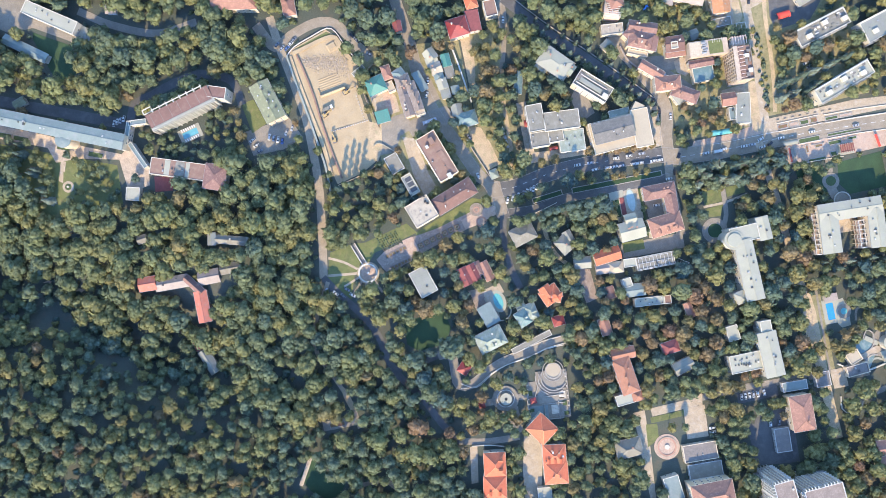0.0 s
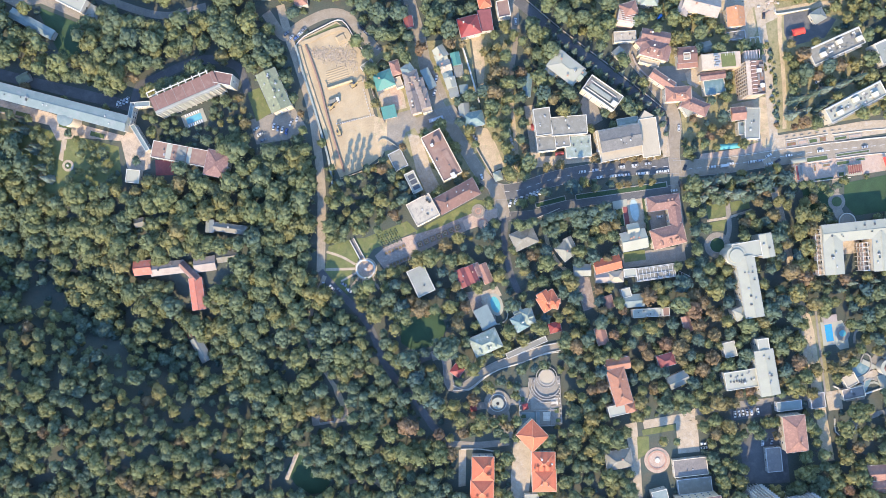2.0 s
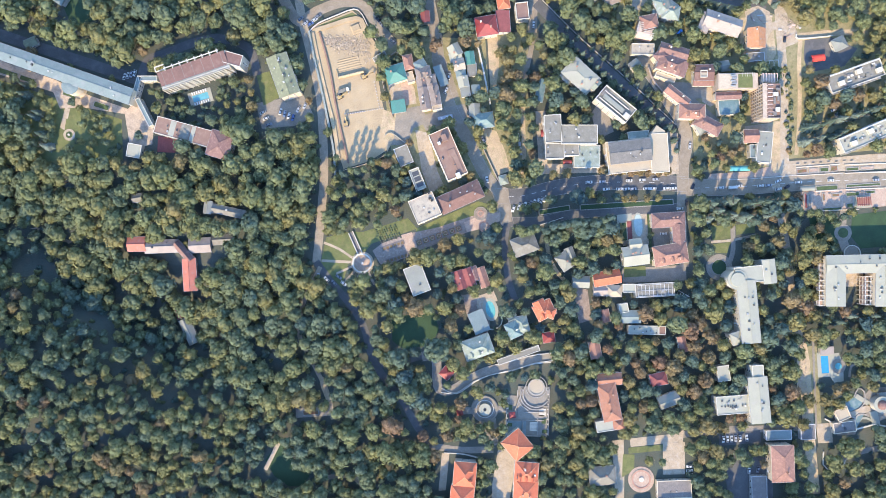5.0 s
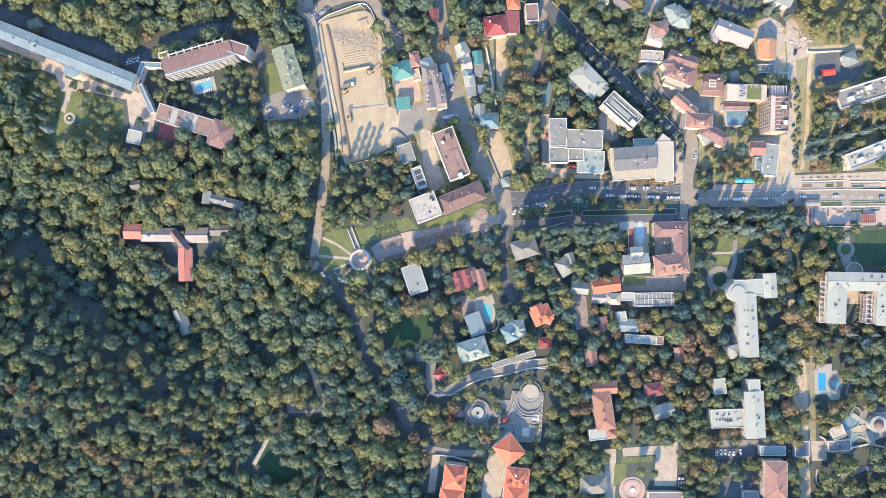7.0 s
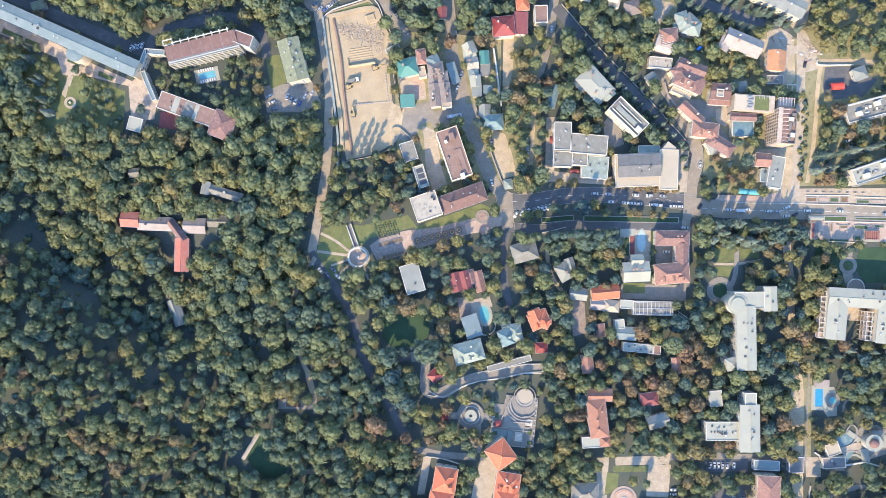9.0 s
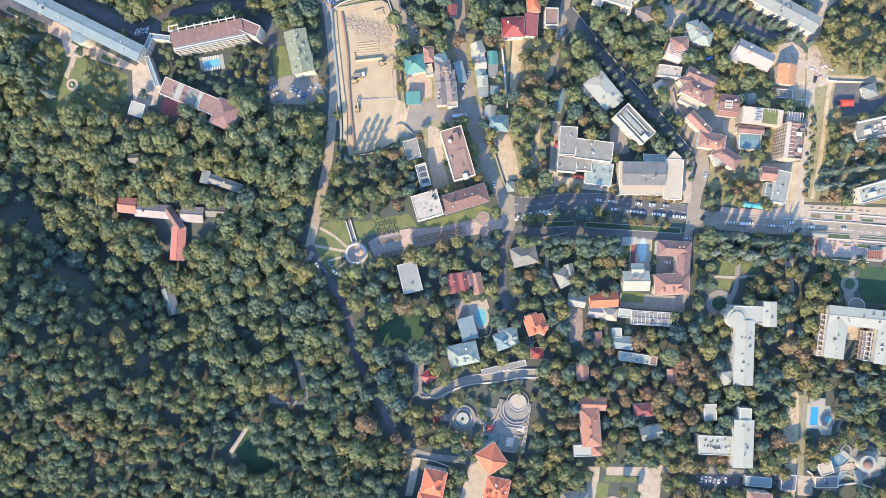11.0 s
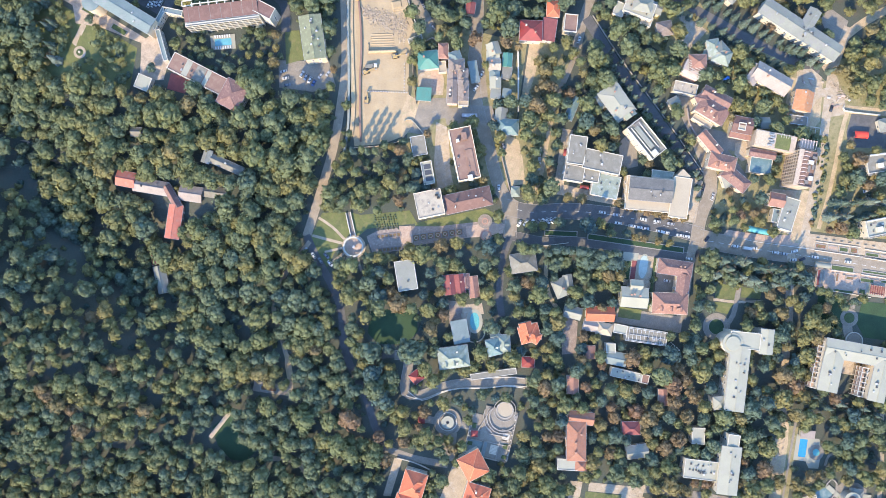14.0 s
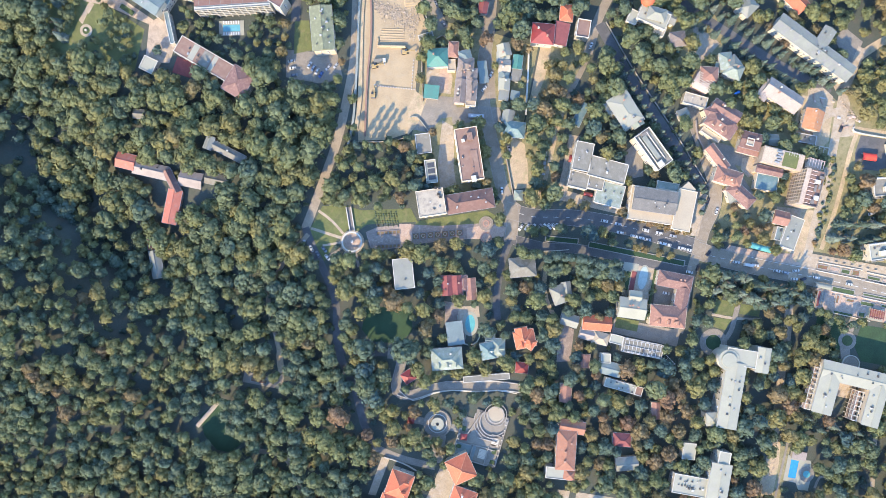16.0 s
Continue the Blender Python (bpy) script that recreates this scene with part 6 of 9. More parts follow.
sheet("ground_patch", "weedy strip at the head of the pit", "verge", [(-72.7, 148.7), (-50.0, 155.9), (-44.6, 152.3), (-51.8, 152.6), (-66.2, 149.0)], LAWN, 0.2)

# a stepped excavation built on flat ground; the added ridge throws its wall's shadow
mound = root("spoil_heap", "stepped sand excavation with an added ridge for its shadow", "heap", -54.0, 120.6, 10)
for i in range(6):
    part("terrace", Solid().box(0.3 * (i % 2), i * 1.5 - 1.6, -0.3, 16 - 0.5 * i, 0.7, 0.62 + 0.03 * i, bevel=0.2), SAND, mound)
part("berm", Solid().box(0, -4.9, -0.3, 17.5, 1.8, 2.7, bevel=0.7), DIRT, mound)
part("berm", Solid().box(-8.4, -2.6, -0.3, 1.2, 6.0, 1.5, bevel=0.5), DIRT, mound)
mound = root("spoil_heap", "low sand heap below the rim", "heap", -46.4, 145.1, 20)
for i in range(3):
    part("terrace", Solid().box(-i * 0.8, i * 0.6, -0.3, 10 - i * 2.2, 8 - i * 1.8, 0.6 + i * 0.5, bevel=0.3), SAND, mound)


def stone_mesh(seed):
    q = random.Random(seed)
    bm = bmesh.new()
    bmesh.ops.create_icosphere(bm, subdivisions=1, radius=0.5)
    for v in bm.verts:
        v.co *= q.uniform(0.65, 1.15)
        v.co.z *= 0.6
    me = bpy.data.meshes.new("stone")
    bm.to_mesh(me)
    bm.free()
    me.materials.append(SLATE)
    return me


def rubble(name, label, spots):
    """Many loose stones as one heap."""
    q = random.Random(7)
    s = Solid()
    base = [(v.co.copy()) for v in STONE.vertices]
    faces = [tuple(p.vertices) for p in STONE.polygons]
    for x, y, k in spots:
        m = pose(x, y, ground_z(x, y) + 0.15 + 0.1 * k, q.uniform(-40, 40), q.uniform(-40, 40), q.uniform(0, 360))
        kx, ky = k * q.uniform(0.8, 1.9), k * q.uniform(0.6, 1.1)
        s.add([m @ Vector((c.x * kx, c.y * ky, c.z * k)) for c in base], faces)
    return tagged(new(name, s.mesh(name, SLATE)), label, "rubble", kind="stuff")


STONE = stone_mesh(4)
q = random.Random(3)
spots = []
ax, ay = -69.1, 140.0
for i in range(900):
    u, v = q.uniform(-1, 29), q.gauss(0, 1)
    spots.append((ax + u, ay - 1.0 - 0.24 * u + (1.2 + 0.09 * u) * v * 1.3, q.uniform(0.4, 1.2)))
rubble("rubble_field", "broken concrete slabs and stones on the sand", spots)
spots = []
ax, ay = 224.6, -78.8
for i in range(170):
    spots.append((ax + q.uniform(-2, 3.4) + 0.02 * i * 0.2, ay - q.uniform(0, 26), q.uniform(0.5, 1.2)))
rubble("rubble_field", "white building stones along the dug-up alley", spots)
spots = []
for i in range(160):
    ax, ay = (224.6, 137.9)
    u = q.uniform(0, 12)
    spots.append((ax + u + q.gauss(0, 0.9), ay - 0.75 * u + q.gauss(0, 0.9), q.uniform(0.4, 1.2)))
rubble("rubble_field", "stones and slabs in the building yard", spots)


def excavator(x, y, rot, arm):
    ob = root("excavator", "yellow tracked excavator on the sand", "excavator", x, y, rot, "machines in the pit")
    for s in (-1, 1):
        part("track", Solid().box(0, 1.1 * s, 0, 3.8, 0.6, 0.9, bevel=0.2), RUBBER, ob)
    part("body", Solid().box(-0.5, 0, 1.0, 3.2, 2.4, 1.1, bevel=0.15), YELLOW, ob)
    part("cab", Solid().box(0.7, 0.7, 1.0, 1.5, 1.1, 1.9, bevel=0.12), GLASS, ob)
    part("counterweight", Solid().box(-2.1, 0, 1.0, 0.8, 2.4, 1.2, bevel=0.15), DARKROOF, ob)
    part("boom", beam(beam(Solid(), (1.0, -0.3, 1.8), (3.6, -0.3, 4.0), 0.24), (3.6, -0.3, 4.0), (1.0 + arm, -0.3, 2.2), 0.2), YELLOW, ob)
    part("bucket", Solid().box(1.2 + arm, -0.3, 1.2, 0.9, 1.2, 1.0, bevel=0.15), METAL, ob)


excavator(-61.2, 101.9, 25, 5.0)
excavator(-44.6, 114.1, 20, 5.5)
excavator(-58.3, 84.6, 95, 4.6)
site = root("lorry", "tipper lorry standing on the sand", "lorry", -59.0, 105.5, 15)
part("cab", Solid().box(3.2, 0, 0.6, 1.8, 2.3, 2.2, bevel=0.15), PAINT, site)
part("tipper", Solid().box(-0.6, 0, 0.9, 5.2, 2.4, 1.5, bevel=0.1), GREYROOF, site)
for sx in (-2.2, 0.0, 3.0):
    for sy in (-1.05, 1.05):
        part("wheel", beam(Solid(), (sx, sy - 0.15, 0.5), (sx, sy + 0.15, 0.5), 0.45), RUBBER, site)
for i in range(16):
    t = i / 15
    x0, y0 = (-58.3, 90.4)
    x1, y1 = (-34.6, 92.9)
    ob = root("pile", "short concrete pile head in the sand", "pile", x0 + (x1 - x0) * t, y0 + (y1 - y0) * t, 0, "pile heads")
    part("head", Solid().box(0, 0, -0.2, 0.7, 0.7, 0.9, bevel=0.06), CONCRETE, ob)
for i in range(9):
    x0, y0 = (-38.5, 110.2)
    x1, y1 = (-36.4, 94.0)
    ob = root("pile", "short concrete pile head in the sand", "pile", x0 + (x1 - x0) * i / 8, y0 + (y1 - y0) * i / 8, 0, "pile heads")
    part("head", Solid().box(0, 0, -0.2, 0.7, 0.7, 0.9, bevel=0.06), CONCRETE, ob)
ob = root("formwork", "stack of dark formwork panels", "panels", -51.8, 91.1, 6)
for i in range(7):
    part("panel", Solid().box(-5 + i * 1.7, 0.2 * (i % 2), 0, 1.5, 0.9, 0.4 + 0.12 * (i % 3)), DARKROOF, ob)

# ---------------------------------------------------------------- the building under construction
cons = root("unfinished_building", "unfinished concrete frame building with roof terraces", "building site", 209.6, 79.2, -3)
px, py = cons.matrix_world.translation.xy
CLEAR.append((rect(px, py, 15, 24, -3), 1))
for f in range(7):
    z = 3.0 * f
    part("floor_slab", Solid().box(-5.3, 0, z - 0.15, 2.8, 22, 0.3), RAWWALL, cons)
    if f == 6:
        break
    for i in range(11):
        part("column", Solid().box(-6.4, -10.4 + 2.08 * i, z, 0.5, 0.5, 2.85), RAWWALL, cons)
    part("parapet", Solid().box(-6.6, 0, z + 0.1, 0.18, 22, 0.75), RAWWALL, cons)
    # solid dark panels stand for the shade within the bays
    for i in range(10):
        part("opening", Solid().box(-4.0, -9.3 + 2.08 * i, z + 0.5, 0.3, 1.3, 2.0), HATCH, cons)
part("main_block", Solid().box(0.1, 0, -0.5, 8.2, 21.6, 18.3), RAWWALL, cons)
part("terrace_floor", Solid().box(0.1, 0, 17.8, 8.0, 21.4, 0.3), BROWNROOF, cons)
for i in range(9):
    part("pergola_beam", Solid().box(-2.4, -9.6 + 2.4 * i, 19.6, 3.2, 0.3, 0.3).box(-3.8, -9.6 + 2.4 * i, 18, 0.25, 0.25, 1.7), PINKWALL, cons)
for u, v, a, b, h in ((0.1, -10.6, 8.2, 0.4, 1.1), (4.0, 0, 0.4, 20, 1.1), (0.8, 4, 3.0, 2.2, 1.8), (2.2, -5.5, 2.6, 2.6, 1.6), (0.4, -8.0, 2.2, 2.4, 1.3), (2.4, 7, 2.4, 1.6, 1.4), (0.5, 0, 1.6, 4, 1.0), (2.8, 1.5, 1.4, 3, 0.9)):
    part("roof_unit", Solid().box(u, v, 18.1, a, b, h, bevel=0.05), GREYWALL if h > 1.5 else DARKROOF, cons)
north = inside(cons, 191.5, 94.3)
part("north_wing", Solid().box(north.x, north.y, -0.5, 25, 10.0, 11.5), RAWWALL, cons)
part("terrace_lawn", Solid().box(north.x + 4.5, north.y, 11.0, 9, 8.5, 0.25), LAWN, cons)
part("terrace_floor", Solid().box(north.x - 8, north.y, 11.0, 8, 9.0, 0.25), WOOD, cons)
for i in range(5):
    part("terrace_unit", Solid().box(north.x - 3.5 + 0.9 * (i % 2), north.y - 3.2 + i * 1.6, 11.2, 3.0, 0.9, 0.8, bevel=0.05), METAL, cons)
for i in range(6):
    part("pergola_beam", Solid().box(north.x + 2.0 + 1.5 * i, north.y + 3.6, 13.0, 0.2, 2.6, 0.2), WHITEWALL, cons)
for i in range(6):
    for v in (-2.6, 2.6):
        part("scaffold_post", beam(Solid(), (-4.6 + 1.7 * i, 15.4 + v, 0), (-4.6 + 1.7 * i, 15.4 + v, 15.0), 0.14), PINKWALL, cons)
    part("scaffold_beam", beam(Solid(), (-4.6 + 1.7 * i, 12.8, 15.0), (-4.6 + 1.7 * i, 18.0, 15.0), 0.16), PINKWALL, cons)
for z in (3.0, 6.0, 9.0, 12.0):
    part("floor_slab", Solid().box(-0.3, 15.4, z - 0.15, 8.8, 6.0, 0.3), RAWWALL, cons)
CLEAR.append((rect(191.5, 94.3, 26, 11, -4), 1))
for i in range(2):
    x, y = (217.4, 104.8) if i else (217.4, 99.4)
    ob = root("roof_frame", "white steel frame pavilion beside the site", "frame", x, y, 0)
    for a in (-3, 0, 3):
        part("beam", beam(Solid(), (a, -2.6, 5.0), (a, 2.6, 5.0), 0.2), WHITEWALL, ob)
        part("post", beam(Solid(), (a, -2.6, -0.2), (a, -2.6, 5.0), 0.18), WHITEWALL, ob)
        part("post", beam(Solid(), (a, 2.6, -0.2), (a, 2.6, 5.0), 0.18), WHITEWALL, ob)
    for b in (-2.6, 2.6):
        part("beam", beam(Solid(), (-3, b, 5.0), (3, b, 5.0), 0.2), WHITEWALL, ob)

# ---------------------------------------------------------------- towers: white ribs before the balconies
for tw in (tower, tower_b):
    dims = tw.children[0].dimensions
    l, w = dims.x, dims.y
    for side in ("n", "w"):
        run = l if side == "n" else w
        n = int(run / 2.0)
        for i in range(n):
            u = (i + 0.5 - n / 2) * 2.0
            if i % 6 == 5:
                continue
            b = Solid().box(u, w / 2 + 0.75, 0, 0.45, 1.5, 31.2) if side == "n" else Solid().box(-l / 2 - 0.75, u, 0, 1.5, 0.45, 31.2)
            part("balcony_rib", b, PAINT, tw)
        for f in range(9):
            b = Solid().box(0, w / 2 + 0.7, 3.2 + 3.1 * f, run * 0.96, 1.4, 0.25) if side == "n" else Solid().box(-l / 2 - 0.7, 0, 3.2 + 3.1 * f, 1.4, run * 0.96, 0.25)
            part("balcony", b, GREYWALL, tw)

# open galleries of the U-shaped sanatorium
def loggia(label, x, y, l, w, rot, storeys, bays):
    ob = root("loggia", label, "loggia", x, y, rot)
    for i in range(bays + 1):
        u = (i / bays - 0.5) * l
        for v in (-w / 2, w / 2):
            part("post", Solid().box(u, v, -0.3, 0.4, 0.4, 3.3 * storeys + 0.3), WHITEWALL, ob)
        part("cross_beam", Solid().box(u, 0, 3.3 * storeys, 0.45, w + 0.8, 0.4), WHITEWALL, ob)
    for f in range(1, storeys + 1):
        for v in (-w / 2, w / 2):
            part("long_beam", Solid().box(0, v, 3.3 * f - 0.35, l, 0.4, 0.35), WHITEWALL, ob)
    for f in range(1, storeys):
        part("gallery_floor", Solid().box(0, 0, 3.3 * f, l, w, 0.2), PINKPAVE, ob)
    CLEAR.append((rect(x, y, l, w, rot), 0.3))


sheet("pavement", "beige terrace in the sanatorium court", "court", [(250.6, -31.5), (268.6, -32.0), (267.8, -40.5), (250.0, -40.0)], PAVE, 0.12)
CLEAR.append(([(250.6, -31.5), (268.6, -32.0), (267.0, -52.0), (249.2, -51.0)], 1.0))
loggia("white open gallery along the sanatorium wing", 236.7, -36.0, 29.0, 3.0, -93.1, 3, 9)
loggia("white open gallery in the sanatorium court", 265.8, -42.8, 17.8, 3.3, -94.0, 3, 6)

# ---------------------------------------------------------------- pools
def pool(label, x, y, l, w, rot, deck=2.4, oval=False, water=None):
    ob = root("swimming_pool", label, "pool", x, y, rot)
    if oval:
        pts = [(l / 2 * math.cos(2 * math.pi * i / 32), w / 2 * math.sin(2 * math.pi * i / 32)) for i in range(32)]
        out = [(px * (1 + 2 * deck / l), py * (1 + 2 * deck / w)) for px, py in pts]
    else:
        pts, out = rect(0, 0, l, w, 0), rect(0, 0, l, w, 0, deck)
    n = len(pts)
    v = [(*p, 0.32) for p in out] + [(*p, 0.32) for p in pts] + [(*p, -0.4) for p in out] + [(*p, 0.1) for p in pts]
    f = []
    for i in range(n):
        j = (i + 1) % n
        f += [(i, j, n + j, n + i), (2 * n + i, 2 * n + j, j, i), (n + i, n + j, 3 * n + j, 3 * n + i)]
    part("deck", Solid().add(v, f), WHITEROOF, ob)
    part("water", Solid().add([(*p, 0.2) for p in pts], [tuple(range(n))]), water or WATER, ob)
    CLEAR.append((rect(x, y, l + 2 * deck, w + 2 * deck, rot), 1.5))
    return ob


LOUNGER = Solid().box(0, 0, 0.25, 1.3, 0.62, 0.12).box(0.75, 0, 0.35, 0.6, 0.62, 0.35).box(-0.4, 0, 0, 0.1, 0.5, 0.25).box(0.5, 0, 0, 0.1, 0.5, 0.25)
LOUNGER_MESH = LOUNGER.mesh("lounger", FRAME)


def lounger(x, y, rot, z=0.34):
    ob = new("sun_lounger", LOUNGER_MESH)
    ob.matrix_world = pose(x, y, z, 0, 0, rot)
    tagged(ob, "white sun lounger on the pool deck", "lounger", "loungers round the pool")


pool("hotel pool with bright blue water and white deck", -151.2, 107.3, 10.4, 4.2, 13, water=PALEWATER)
px, py = (-151.2, 107.3)
for i in range(7):
    a, b = -4.6 + 1.5 * i, 3.2
    for s in (-1, 1):
        lounger(px + a * 0.974 - s * b * 0.225, py + a * 0.225 + s * b * 0.974, 13 + 90 * s)
big = pool("deep blue pool on a pale terrace", 240.5, -89.6, 4.8, 11.2, 0, 2.4)
drum("pool_terrace", "round pale terrace with a turquoise basin", "terrace", 249.1, -91.1, [(0, 4.8, -0.3, 0.26, GREYPAVE, "floor"), (0, 2.1, 0.2, 0.5, TEALSHEET, "basin")])
pool("oval garden pool with pale water", 27.4, -41.0, 6.0, 11.0, 10, 2.0, True, TEALSHEET)
pool("white oval court of the villa with shallow water", 126.0, 7.6, 5.4, 14.5, 0, 0.8, True, COURTAQUA)
sheet("pavement", "red paved strip in the villa court", "walk", [(118.8, 10.4), (121.7, 10.4), (121.7, -3.2), (118.8, -3.2)], MAROON, 0.24)
sheet("lawn", "dark green court beside the red strip", "lawn", [(114.8, 9.7), (118.1, 9.7), (118.1, -1.8), (114.8, -1.8)], SHADELAWN, 0.22)
sheet("pavement", "white paved patio of the villa court", "patio", [(112.5, 15.0), (122.0, 15.4), (122.0, 11.2), (116.0, 10.6), (114.4, 6.8), (112.5, 7.2)], WHITEROOF, 0.26)
sheet("lawn", "garden lawn south of the white villa", "lawn", [(114.8, -19.1), (128.9, -19.1), (128.9, -25.6), (114.8, -25.6)], LAWN, 0.2)
ob = root("water_slide", "low blue and white pool house", "pool house", 241.2, -80.3, 0)
part("roof", Solid().box(0, 0, 2.4, 9, 5, 0.3), BEIGEROOF, ob)
part("wall", Solid().box(0, 0, -0.3, 8.4, 4.4, 2.7), WHITEWALL, ob)
CLEAR.append((rect(241.2, -80.3, 9, 5, 0), 1))

# ---------------------------------------------------------------- terrace garden with fountain
drum("round_pavilion", "round white terrace pavilion with ring walls", "pavilion", 19.8, -104.8, [
    (0, 8.8, -0.4, 0.3, GREYPAVE, "floor"), (7.6, 8.3, 0.2, 1.0, GREYPAVE, "outer_wall"), (5.4, 5.8, 0.2, 0.8, WHITEWALL, "inner_wall"), (1.0, 3.9, 0.2, 2.6, WHITEROOF, "ring_roof"), (0, 1.0, 0.2, 1.2, DARKROOF, "basin")])
tg = root("terrace_garden", "pale stepped terrace with curved walls and stairs", "terrace", 46.4, -108.0, -5)
px, py = tg.matrix_world.translation.xy
CLEAR.append((rect(px + 2.5, py + 1, 30, 34, -5), 0.3))
part("platform", Solid().box(0.5, -3.0, -0.4, 27, 26, 0.8), GREYPAVE, tg)
part("upper_floor", Solid().box(4.5, 7.5, -0.4, 20.5, 17.5, 1.25), GREYPAVE, tg)
part("middle_floor", Solid().box(3.0, -2.6, 0.3, 17, 5.6, 0.45), GREYPAVE, tg)
part("lower_floor", Solid().box(-6.5, -11.0, 0.3, 13.5, 9.5, 0.22), BLUEROOF, tg)
part("side_court", Solid().box(10.6, -10.2, 0.3, 6.2, 11.5, 0.3), GREYPAVE, tg)
for u, v, a, b, h, r in ((-12.7, -6.0, 0.6, 17.0, 1.3, 0), (14.4, 0.0, 0.6, 30.0, 1.4, 0), (-5.2, 7.0, 0.5, 16.0, 1.9, -18), (-9.4, -0.4, 7.0, 0.5, 1.3, 12), (5.0, -0.2, 12.5, 0.5, 1.5, 3),
                         (4.0, -5.4, 15.0, 0.5, 1.3, 0), (-2.0, -9.6, 0.5, 9.0, 1.3, 0), (7.4, -10.0, 0.5, 12.0, 1.3, 0), (10.2, 4.0, 6.5, 0.5, 1.6, 0), (13.6, 12.5, 1.6, 3.2, 1.2, 0),
                         (-1.0, 2.4, 5.0, 0.5, 1.4, -32), (-7.4, -6.2, 8.0, 0.45, 1.1, 0), (0.8, -15.6, 18.0, 0.5, 1.2, 0)):
    part("garden_wall", Solid().box(u, v, 0.25, a, b, h, radians(r), bevel=0.05), OLDSTONE, tg)
for k, (r0, r1, a0, a1) in enumerate(((8.2, 8.8, 150, 330), (10.0, 10.5, 160, 300), (11.8, 12.3, 170, 285))):
    part("curved_wall", Solid().ring(6.0, 11.6, 0.7, 1.9 - 0.25 * k, r0, r1, 30, a0, a1), OLDSTONE, tg)
for i in range(7):
    part("tread", Solid().box(4.8, -7.0 - 0.85 * i, 0.3, 4.6, 0.7, 0.62 - 0.06 * i), CREAMWALL, tg)
for i in range(6):
    part("tread", Solid().box(10.4 - 0.0 * i, 1.6 - 0.8 * i, 0.3, 4.4, 0.6, 0.8 - 0.07 * i), WHITEWALL, tg)
for u, v, a, b in ((-10.4, -8.8, 3.0, 2.2), (-3.8, -13.2, 2.4, 2.4), (11.4, -6.0, 2.6, 3.0), (12.0, -12.6, 2.8, 2.2), (-10.2, 2.4, 2.2, 3.0)):
    part("planter", Solid().box(u, v, 0.3, a, b, 0.9, bevel=0.1), HEDGE, tg)
for u in (-12.0, 13.8):
    for i in range(9):
        part("baluster_pier", Solid().box(u, -14.0 + 3.2 * i, 0.3, 0.7, 0.7, 1.7, bevel=0.06), CREAMWALL, tg)
fx, fy = (53.8, -92.6)
drum("fountain", "round white fountain basin with raised rim", "fountain", fx, fy, [(0, 4.8, 0.3, 1.1, CREAMROOF, "basin"), (4.6, 5.4, 0.3, 1.5, OLDSTONE, "rim"), (6.6, 7.0, 0.3, 1.2, OLDSTONE, "outer_rim")])
for nm, pts in (("red_kiosk", (37.1, -109.4)), ("red_kiosk", (3.6, -105.8))):
    ob = root("kiosk", "small kiosk with a maroon roof", "kiosk", *pts, 5)
    part("wall", Solid().box(0, 0, -0.2, 3.2, 3.0, 2.6), WHITEWALL, ob)
    part("roof", roof_solid("hip", 3.8, 3.6, 2.4, 0.8, 0.2), REDROOF, ob)
sheet("pavement", "grey paved walk to the round pavilion", "walk", [(4.3, -103.0), (13.0, -103.3), (13.0, -107.6), (4.3, -107.6)], GREYPAVE, 0.12)
sheet("pavement", "grey paved walk to the terrace", "walk", [(26.6, -103.3), (40.0, -104.0), (40.0, -108.4), (26.6, -107.6)], GREYPAVE, 0.12)
sheet("pavement", "shaded court behind the pavilion", "court", [(15.8, -112.0), (26.6, -111.2), (27.4, -128.5), (18.7, -129.2)], GREYPAVE, 0.08, tree_free=False)
wall_line("wall", "white garden wall along the terrace road", [(-7.2, -89.6), (2.2, -94.0), (13.7, -87.5), (24.5, -83.2), (38.2, -81.4), (52.6, -77.8), (64.1, -77.4)], 0.5, 1.0, WHITEWALL)

# ---------------------------------------------------------------- squares by the main street
def kerbed_bed(x, y, l, w, rot, inner, label, group="planted beds of the square"):
    ob = root("flower_bed", label, "flower bed", x, y, rot, group)
    o = Solid()
    for a, b, c, d in ((0, w / 2, l + 0.5, 0.5), (0, -w / 2, l + 0.5, 0.5), (l / 2, 0, 0.5, w - 0.5), (-l / 2, 0, 0.5, w - 0.5)):
        o.box(a, b, -0.2, c, d, 0.75)
    part("rim", o, KERB, ob)
    part("planting", Solid().box(0, 0, -0.2, l - 0.4, w - 0.4, 0.6), inner, ob)


